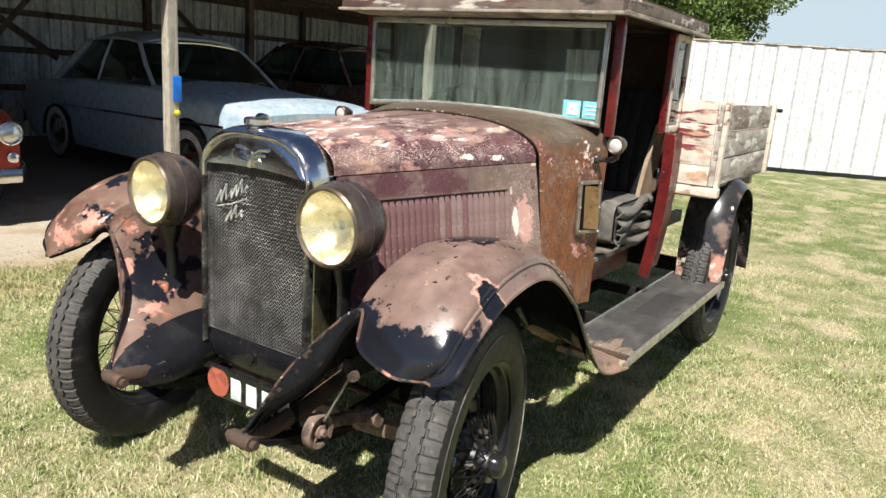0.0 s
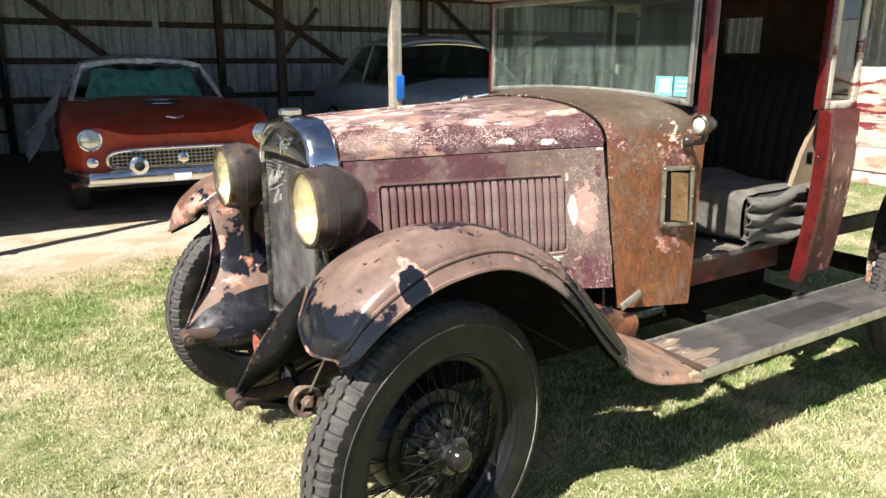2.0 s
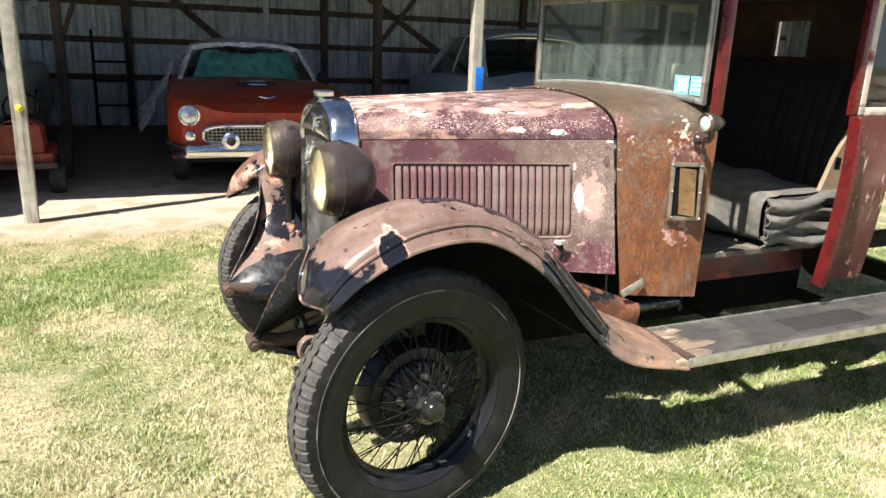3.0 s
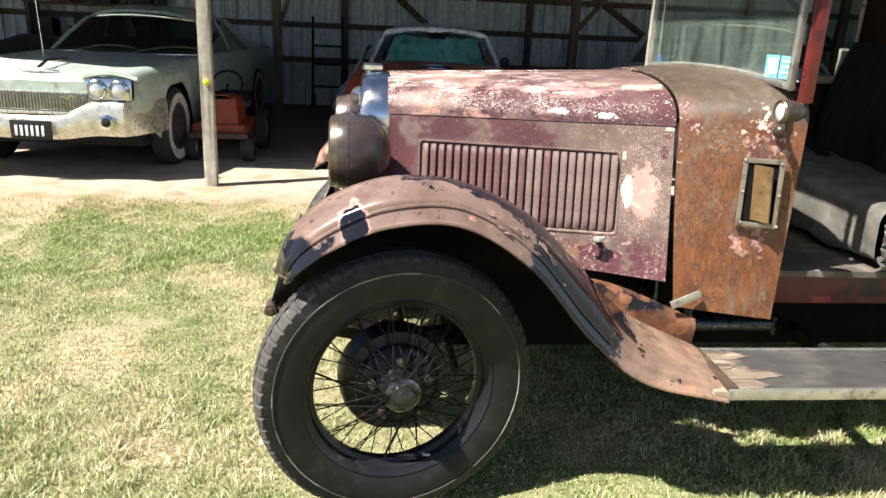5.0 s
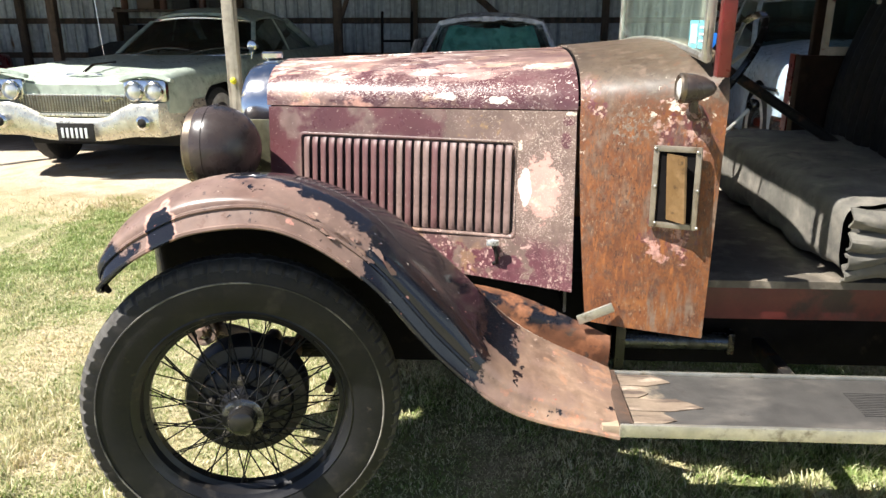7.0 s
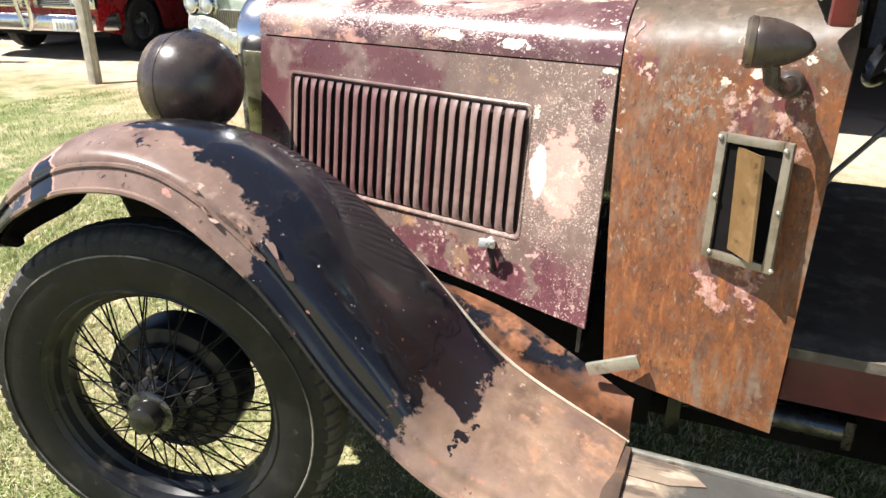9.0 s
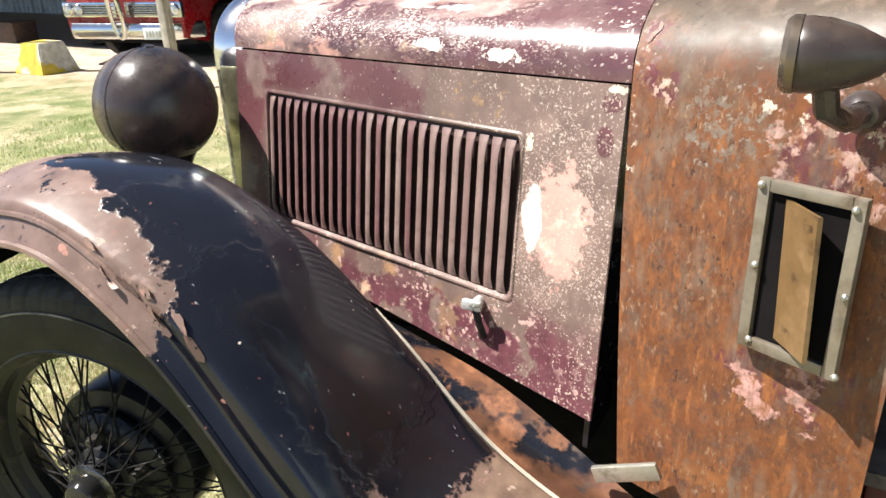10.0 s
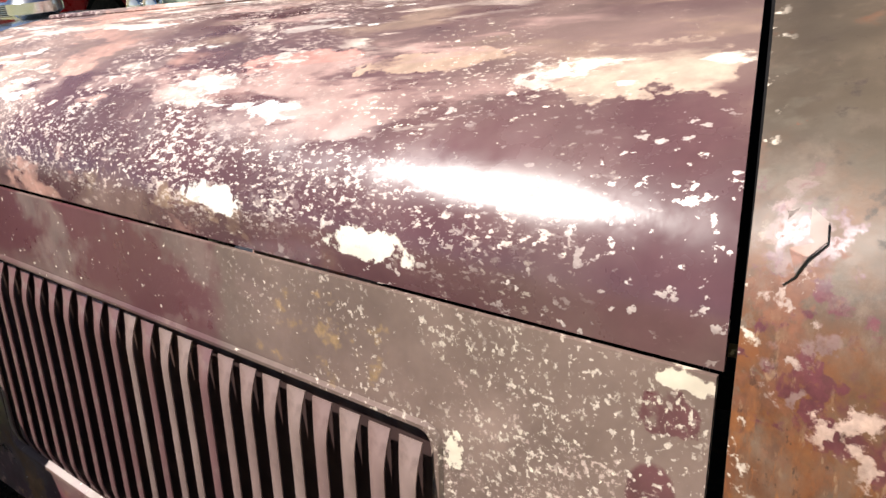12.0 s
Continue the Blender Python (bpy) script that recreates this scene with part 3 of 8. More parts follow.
far_fender_paint = paint("flaking primer mudguard paint", (0.19, 0.115, 0.085), (
    ((0.13, 0.07, 0.05), 6, 0.5, 0.6, {"rough": 0.4}),
    (BLACK, 7, 0.56, 0.585, {"rough": 0.25}),
    (PINK, 9, 0.46, 0.5, {"rough": 0.6, "zones": (("ball", (-0.2, 0.46, 0.6), (0.13, 0.13, 0.13), 0.07, 14),)}),
    (BLACK, 2, 0.1, 0.2, {"rough": 0.2, "zones": (("ball", (-0.15, 0.44, 0.64), (0.11, 0.11, 0.11), 0.06, 14),)}),
    (PINK, 14, 0.48, 0.54, {"rough": 0.65, "zones": (("ball", (-0.26, 0.6, 0.8), (0.12, 0.14, 0.07), 0.08, 20),)}),
    (BLACK, 2, 0.1, 0.2, {"rough": 0.2, "zones": (("y", 0.73, 0.75, 0.04, 14), ("z", 0.87, 0.85, 0.05, 14))}),
    ((0.36, 0.13, 0.065), 8, 0.62, 0.66, {"rough": 0.7}),
    (PINK, 12, 0.66, 0.69, {"rough": 0.7}),
    (CREAM, 24, 0.66, 0.69, {"rough": 0.7}),
), rough=0.5, bump=0.08)
cab_paint = paint("worn oxblood cab paint", (0.11, 0.03, 0.025), (
    ((0.14, 0.07, 0.055), 5, 0.46, 0.6, {"rough": 0.5}),
    ((0.2, 0.085, 0.065), 6, 0.6, 0.66, {"rough": 0.6}),
    (PINK, 12, 0.66, 0.68, {"rough": 0.7}),
    (CREAM, 26, 0.60, 0.625, {"stretch": (2.0, 1, 0.5), "clump": (6, 0.44, 0.56), "rough": 0.75}),
), rough=0.45, bump=0.07)
red_paint = paint("oxblood red gloss", (0.13, 0.014, 0.013), (
    ((0.07, 0.012, 0.012), 7, 0.56, 0.66, {}),
    (CREAM, 40, 0.70, 0.73, {"rough": 0.7}),
), rough=0.3, bump=0.04)
black_iron = paint("greasy black iron", (0.016, 0.015, 0.014), (
    ((0.11, 0.055, 0.03), 14, 0.58, 0.7, {"rough": 0.8}),
    ((0.08, 0.07, 0.055), 30, 0.6, 0.72, {"rough": 0.9}),
), rough=0.55, bump=0.2, bscale=120, spec=0.25)
rusty_iron = paint("rusted brown iron", (0.075, 0.048, 0.034), (
    ((0.14, 0.075, 0.042), 18, 0.5, 0.65, {"rough": 0.85}),
    ((0.04, 0.03, 0.025), 9, 0.55, 0.68, {"rough": 0.6}),
), rough=0.7, bump=0.3, bscale=140)
gloss_black = paint("black stove enamel", (0.010, 0.010, 0.012), (
    ((0.09, 0.05, 0.03), 40, 0.66, 0.72, {"rough": 0.8}),
), rough=0.22, bump=0.03)
guard_wire = paint("dark plated wire", (0.24, 0.236, 0.228), (((0.12, 0.114, 0.106), 9, 0.42, 0.58, {"rough": 0.5}),), rough=0.42, metal=0.8, bump=0)
# near-black colour that stands for shade under and behind parts
shade_black = paint("sooty black underside", (0.009, 0.008, 0.008), (((0.03, 0.022, 0.016), 10, 0.62, 0.74, {}),), rough=0.9, bump=0.1, spec=0.08)
lamp_black = paint("faded black lamp enamel", (0.05, 0.038, 0.034), (
    ((0.11, 0.075, 0.055), 8, 0.52, 0.68, {"rough": 0.5}),
    ((0.02, 0.02, 0.022), 15, 0.56, 0.66, {"rough": 0.3}),
), rough=0.28, bump=0.03)
lamp_rim = paint("tarnished brown lamp rim", (0.2, 0.16, 0.12), (
    ((0.08, 0.055, 0.04), 12, 0.5, 0.65, {"rough": 0.5}),
), rough=0.3, metal=0.7, bump=0.03)
chrome = paint("pitted chrome plate", (0.72, 0.72, 0.72), (
    ((0.45, 0.38, 0.28), 26, 0.62, 0.7, {"rough": 0.4}),
), rough=0.17, metal=1.0, vary=0.05, bump=0.015)
brass_chrome = paint("worn brassy chrome", (0.46, 0.43, 0.27), (
    ((0.2, 0.19, 0.12), 12, 0.5, 0.65, {"rough": 0.5}),
), rough=0.32, metal=0.9, bump=0.03)
dull_metal = paint("dull aluminium trim", (0.55, 0.54, 0.48), (
    ((0.3, 0.27, 0.2), 20, 0.55, 0.68, {"rough": 0.6}),
), rough=0.38, metal=0.8, bump=0.05)
reflector = paint("yellowed silver reflector", (0.92, 0.87, 0.66), (((0.5, 0.42, 0.25), 20, 0.5, 0.68, {}),), rough=0.24, metal=0.9, vary=0.1, bump=0)
rubber = paint("weathered tyre rubber", (0.016, 0.0155, 0.016), (
    ((0.045, 0.04, 0.034), 16, 0.54, 0.72, {"rough": 0.75}),
    ((0.085, 0.07, 0.05), 34, 0.64, 0.74, {"rough": 0.95, "clump": (5, 0.48, 0.6)}),
), rough=0.5, bump=0.12, bscale=160, spec=0.28)
wood_grey = paint("weathered grey timber", (0.34, 0.29, 0.235), (
    ((0.15, 0.12, 0.095), 9, 0.5, 0.62, {"stretch": (0.25, 1, 2.5), "rough": 0.85}),
    ((0.48, 0.42, 0.34), 14, 0.56, 0.66, {"stretch": (0.3, 1, 2.0), "rough": 0.85}),
), rough=0.8, bump=0.35, bscale=60)
wood_box = paint("flaking whitish painted boards", (0.42, 0.38, 0.33), (
    ((0.22, 0.17, 0.14), 8, 0.48, 0.58, {"stretch": (0.3, 1, 2.2), "rough": 0.85}),
    ((0.72, 0.68, 0.6), 9, 0.55, 0.60, {"stretch": (0.5, 1, 1.6), "rough": 0.75}),
    ((0.2, 0.03, 0.03), 7, 0.63, 0.67, {"stretch": (0.6, 1, 1.6), "rough": 0.5}),
), rough=0.75, bump=0.35, bscale=60)
wood_front = paint("peeling white and red boards", (0.66, 0.58, 0.48), (
    ((0.2, 0.03, 0.035), 6, 0.56, 0.60, {"stretch": (1, 0.5, 2.0), "rough": 0.5}),
    ((0.5, 0.32, 0.22), 10, 0.58, 0.64, {"stretch": (1, 0.5, 2.0), "rough": 0.8}),
), rough=0.7, bump=0.3, bscale=60)
board_top = paint("worn ribbed running board cover", (0.05, 0.047, 0.043), (
    ((0.115, 0.104, 0.09), 6, 0.5, 0.68, {"stretch": (0.5, 1, 1), "rough": 0.85}),
    ((0.05, 0.045, 0.04), 16, 0.62, 0.7, {"rough": 0.9}),
    ((0.36, 0.28, 0.19), 7, 0.36, 0.42, {"rough": 0.8, "zones": (("x", 1.05, 1.0, 0.06),)}),
), rough=0.75, bump=0.2)
leather = paint("black cracked seat leather", (0.012, 0.011, 0.010), (
    ((0.03, 0.027, 0.024), 18, 0.58, 0.72, {"rough": 0.8}),
), rough=0.7, bump=0.2, spec=0.2)
canvas = paint("dusty grey canvas", (0.125, 0.118, 0.1), (
    ((0.22, 0.2, 0.165), 8, 0.5, 0.68, {"rough": 0.95}),
    ((0.09, 0.085, 0.075), 13, 0.55, 0.66, {"rough": 0.95}),
), rough=0.9, bump=0.3, bscale=350)
lining = paint("tan cab lining board", (0.33, 0.24, 0.155), (((0.2, 0.13, 0.08), 9, 0.55, 0.68, {}),), rough=0.8, bump=0.1)
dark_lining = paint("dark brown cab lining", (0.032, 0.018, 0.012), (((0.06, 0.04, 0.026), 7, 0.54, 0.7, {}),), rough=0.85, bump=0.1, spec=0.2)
# greenish film is dust plus a stand-in for the pane's reflections
screen_glass = glass("dusty windscreen glass", (0.72, 0.82, 0.76), film=0.11)
clear_glass = glass("lamp glass", (1.0, 0.985, 0.92), film=0.0)
lens_glass = glass("dusty fluted lamp glass", (1.0, 0.97, 0.86), film=0.07, rough=0.06, dust=(0.8, 0.74, 0.54))
clear_glass = glass("clear car glass", (0.8, 0.87, 0.85), film=0.02)
car_glass = glass("parked car glass", (0.34, 0.41, 0.39), film=0.01)

# ---- ground ----
def ground_material():
    g = Graph("mown lawn and sandy yard")
    sep = g.t.nodes.new("ShaderNodeSeparateXYZ")
    g.link(g.co, sep.inputs[0])
    big = g.noise(0.55, 5, seed=1.0)
    mid = g.noise(3.5, 6, seed=2.0)
    fine = g.noise(45, 5, seed=3.0, rough=0.7)
    green = g.col(g.ramp(mid, 0.35, 0.65), (0.11, 0.145, 0.04), (0.2, 0.24, 0.075))
    dry = g.col(g.ramp(fine, 0.3, 0.7), (0.33, 0.285, 0.155), (0.45, 0.39, 0.235))
    grass = g.col(g.ramp(g.math("ADD", big, g.math("MULTIPLY", mid, 0.6)), 0.70, 1.0), green, dry)
    bare = g.ramp(g.noise(2.1, 6, seed=12.0, rough=0.62), 0.5, 0.6)
    grass = g.col(g.math("MULTIPLY", bare, 0.8), grass, g.col(g.ramp(fine, 0.3, 0.7), (0.42, 0.34, 0.22), (0.6, 0.5, 0.35)))
    grass = g.col(g.math("MULTIPLY", g.ramp(fine, 0.62, 0.45), 0.4), grass, (0.12, 0.12, 0.05))
    sand = g.col(g.ramp(fine, 0.3, 0.7), (0.36, 0.3, 0.225), (0.5, 0.435, 0.345))
    sand = g.col(g.ramp(mid, 0.5, 0.62), sand, (0.36, 0.28, 0.18))
    edge = g.math("ADD", sep.outputs["Y"], g.ramp(mid, 0.2, 0.8, -0.5, 0.5))
    edge = g.math("ADD", edge, g.ramp(fine, 0.2, 0.8, -0.25, 0.25))
    edge = g.math("ADD", edge, g.ramp(sep.outputs["X"], -2.6, -5.5, 0.0, -1.1))
    strip = g.math("MULTIPLY", g.ramp(edge, 2.2, 2.9), 0.7)
    grass = g.col(strip, grass, g.col(g.ramp(mid, 0.4, 0.6), (0.3, 0.215, 0.125), (0.4, 0.31, 0.19)))
    k = g.ramp(edge, 2.8, 3.3)
    # ground turns to a darker brown from about y 4.7 back
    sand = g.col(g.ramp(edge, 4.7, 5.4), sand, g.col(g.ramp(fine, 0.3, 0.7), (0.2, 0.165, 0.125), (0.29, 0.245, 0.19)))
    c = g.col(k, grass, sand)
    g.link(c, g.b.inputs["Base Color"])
    g.b.inputs["Roughness"].default_value = 0.95
    bn = g.t.nodes.new("ShaderNodeBump")
    bn.inputs["Strength"].default_value = 0.6
    bn.inputs["Distance"].default_value = 0.02
    g.link(g.noise(60, 5, seed=5.0), bn.inputs["Height"])
    g.link(bn.outputs["Normal"], g.b.inputs["Normal"])
    return g.m


def ground_z(x, y):
    rise = min(1.0, max(0.0, (y - 0.6) / 2.6))
    dip = min(1.0, max(0.0, (-3.6 - x) / 1.6))
    return -0.028 + 0.03 * rise - 0.13 * dip * rise + 0.008 * noise.noise(V(x * 0.9, y * 0.9, 0)) + 0.006 * noise.noise(V(x * 3.1, y * 3.1, 4))


def ground():
    bm = bmesh.new()
    xs = np.concatenate(([-900, -200, -60, -30, -16], np.linspace(-10, 16, 105), [22, 40, 90, 250, 900]))
    ys = np.concatenate(([-900, -200, -60, -20, -9], np.linspace(-5, 12, 69), [16, 30, 90, 250, 900]))
    vs = [[bm.verts.new((x, y, ground_z(x, y) if abs(x) < 17 and -6 < y < 13 else 0)) for y in ys] for x in xs]
    for i in range(len(xs) - 1):
        for j in range(len(ys) - 1):
            bm.faces.new((vs[i][j], vs[i + 1][j], vs[i + 1][j + 1], vs[i][j + 1]))
    return solid("ground", bm, ground_material(), "mown grass giving way to pale sandy ground", "ground", "structure")


ground()


def blade_material():
    g = Graph("grass blades")
    geo = g.t.nodes.new("ShaderNodeNewGeometry")
    rnd = geo.outputs["Random Per Island"]
    big = g.noise(0.55, 5, seed=1.0)
    mid = g.noise(3.5, 6, seed=2.0)
    dryness = g.math("ADD", g.math("ADD", big, g.math("MULTIPLY", mid, 0.6)), g.ramp(rnd, 0, 1, -0.22, 0.22))
    green = g.col(rnd, (0.15, 0.235, 0.05), (0.46, 0.55, 0.19))
    straw = g.col(rnd, (0.46, 0.41, 0.23), (0.84, 0.77, 0.54))
    c = g.col(g.ramp(dryness, 0.75, 1.0), green, straw)
    sep = g.t.nodes.new("ShaderNodeSeparateXYZ")
    g.link(g.co, sep.inputs[0])
    edge = g.math("ADD", sep.outputs["Y"], g.ramp(mid, 0.2, 0.8, -0.5, 0.5))
    edge = g.math("ADD", edge, g.ramp(sep.outputs["X"], -2.6, -5.5, 0.0, -1.1))
    c = g.col(g.math("MULTIPLY", g.ramp(edge, 2.3, 3.1), 0.6), c, (0.46, 0.33, 0.18))
    tuft = g.ramp(g.noise(15, 4, seed=6.0, rough=0.7), 0.46, 0.62)
    c = g.col(g.math("MULTIPLY", tuft, 0.42), c, (0.17, 0.26, 0.045))
    c = g.col(g.math("MULTIPLY", g.ramp(g.noise(21, 4, seed=9.0, rough=0.7), 0.52, 0.66), 0.65), c, (0.72, 0.64, 0.37))
    bare = g.ramp(g.noise(2.1, 6, seed=12.0, rough=0.62), 0.53, 0.66)
    c = g.col(g.math("MULTIPLY", bare, g.ramp(rnd, 0.1, 0.9, 0.4, 1.0)), c, (0.8, 0.68, 0.45))
    g.link(c, g.b.inputs["Base Color"])
    g.b.inputs["Roughness"].default_value = 0.55
    through_leaf = g.t.nodes.new("ShaderNodeBsdfTranslucent")
    g.link(c, through_leaf.inputs["Color"])
    both = g.t.nodes.new("ShaderNodeMixShader")
    both.inputs[0].default_value = 0.24
    g.link(g.b.outputs[0], both.inputs[1])
    g.link(through_leaf.outputs[0], both.inputs[2])
    g.link(both.outputs[0], g.t.nodes["Material Output"].inputs["Surface"])
    return g.m


def lawn(count=600000):
    rng = np.random.default_rng(5)
    n = count
    near = rng.random(n)
    x = np.where(near < 0.62, rng.uniform(-2.3, 2.6, n), np.where(near < 0.85, rng.uniform(-5, 5, n), rng.uniform(1.5, 12, n)))
    y = np.where(near < 0.62, rng.uniform(-1.8, 2.95, n), np.where(near < 0.85, rng.uniform(-1.9, 3.6, n), rng.uniform(-3.2, 2.2, n)))
    # blades gather in small tufts
    tx, ty = rng.normal(0, 0.012, n), rng.normal(0, 0.012, n)
    snap = rng.random(n) < 0.6
    x = np.where(snap, np.round(x / 0.045 + 0.31 * np.sin(y * 41)) * 0.045 + tx, x)
    y = np.where(snap, np.round(y / 0.045 + 0.31 * np.sin(x * 37)) * 0.045 + ty, y)
    reach = 3.05 + np.clip((-2.6 - x) / 2.9, 0, 1) * 0.9 + 0.28 * np.sin(x * 1.7) * np.sin(x * 0.6 + 1)
    keep = (rng.random(n) > np.clip((y - reach + 0.6) / 0.8, 0, 0.8)) & (y < reach + rng.normal(0, 0.22, n))
    x, y = x[keep], y[keep]
    n = len(x)
    h = rng.uniform(0.012, 0.042, n) * (0.8 + 0.4 * np.sin(x * 2.3 + 1) * np.sin(y * 2.9))
    h *= 0.85 + 0.45 * np.sin(x * 23 + 3 * np.sin(y * 7)) * np.sin(y * 19 + 2 * np.sin(x * 5))
    h = np.maximum(h, 0.011)
    w = rng.uniform(0.0012, 0.0029, n)
    a = rng.uniform(0, 2 * np.pi, n)
    lean = rng.uniform(0.1, 1.3, n) * h
    b = rng.uniform(0, 2 * np.pi, n)
    gx, gy = np.linspace(-5.4, 12.4, 357), np.linspace(-3.6, 4.6, 165)
    hts = np.array([[ground_z(u, v) for v in gy.tolist()] for u in gx.tolist()])
    i = np.clip(((x + 5.4) / 0.05).astype(int), 0, 355)
    j = np.clip(((y + 3.6) / 0.05).astype(int), 0, 163)
    fx, fy = (x + 5.4) / 0.05 - i, (y + 3.6) / 0.05 - j
    z = (hts[i, j] * (1 - fx) * (1 - fy) + hts[i + 1, j] * fx * (1 - fy) + hts[i, j + 1] * (1 - fx) * fy + hts[i + 1, j + 1] * fx * fy) - 0.004
    wx, wy = np.cos(a) * w, np.sin(a) * w
    P = np.empty((n, 5, 3))
    P[:, 0] = np.stack([x - wx, y - wy, z], 1)
    P[:, 1] = np.stack([x + wx, y + wy, z], 1)
    mx, my = x + np.cos(b) * lean * 0.35, y + np.sin(b) * lean * 0.35
    P[:, 2] = np.stack([mx + wx * 0.8, my + wy * 0.8, z + h * 0.65], 1)
    P[:, 3] = np.stack([mx - wx * 0.8, my - wy * 0.8, z + h * 0.65], 1)
    P[:, 4] = np.stack([x + np.cos(b) * lean, y + np.sin(b) * lean, z + h], 1)
    me = bpy.data.meshes.new("grass")
    me.vertices.add(5 * n)
    me.vertices.foreach_set("co", P.reshape(-1))
    base = np.arange(n)[:, None] * 5
    loops = np.concatenate([base + np.array([0, 1, 2, 3]), base + np.array([3, 2, 4])], 1).reshape(-1)
    me.loops.add(7 * n)
    me.loops.foreach_set("vertex_index", loops.astype(np.int32))
    me.polygons.add(2 * n)
    start = (np.arange(n)[:, None] * 7 + np.array([0, 4])).reshape(-1)
    me.polygons.foreach_set("loop_start", start.astype(np.int32))
    me.update(calc_edges=True)
    me.materials.append(blade_material())
    tagged(new("grass", me), "short patchy lawn grass with dry yellow tufts", "grass", kind="stuff")


lawn()

# ---- the old pickup truck ----
truck = thing("pickup_truck", "rusty maroon 1920s pickup truck with timber cargo box on lawn", "truck", pose(1.3, 0, 0))
MID = -0.03


def half_width(x):
    """Half the width of the bonnet at the seam."""
    return mix(0.238, 0.452, (x + 0.06) / 0.885)


def mid_y(x):
    return mix(-0.035, -0.008, (x + 0.06) / 0.885)


def arch(a, hw, seam, top, power=2.45):
    """Point of a rounded bonnet section: a from 0 (one seam) to 1 (the other)."""
    th = math.pi * a
    c, s = math.cos(th), math.sin(th)
    y = -math.copysign(abs(c) ** (2 / power), c) * hw
    return y, seam + (top - seam) * abs(s) ** (2 / power)


def hood_top(side):
    bm = bmesh.new()

    def f(u, v):
        x = mix(-0.055, 0.8242, u)
        y, z = arch(v * 0.5, half_width(x), mix(1.083, 1.094, u), mix(1.1965, 1.232, u))
        return (x, mid_y(x) + y * (1 if side < 0 else -1) - (0.0012 if side < 0 else -0.0012), z)
    sheet(bm, f, 20, 20, 0.004, 1 if side < 0 else -1)
    return part("bonnet_top", bm, hood_top_paint, truck)


for s in (-1, 1):
    hood_top(s)
bm = bmesh.new()
tube(bm, [(-0.05, mid_y(-0.05), 1.198), (0.4, mid_y(0.4), 1.2165), (0.822, mid_y(0.82), 1.2335)], (0.005, 0.004))
part("bonnet_hinge", bm, hood_top_paint, truck)

FLARE = 0.135
TILT_OUT = 0.022


def hood_point(x, z, out=0.0, side=-1):
    """A point on the bonnet's side panel; its lower rear corner stands away from the body."""
    hw = half_width(x) + (1.088 - z) * FLARE + 0.004
    hw += TILT_OUT * max(0.0, (x - 0.3) / 0.5) * max(0.0, (1.09 - z) / 0.47)
    n = V(0.23, -1, 0.12).normalized() if side < 0 else V(0.23, 1, 0.12).normalized()
    return V(x, mid_y(x) + side * hw, z) + n * out


def hood_bottom(x):
    return 0.672 - 0.07 * max(0.0, x - 0.05)


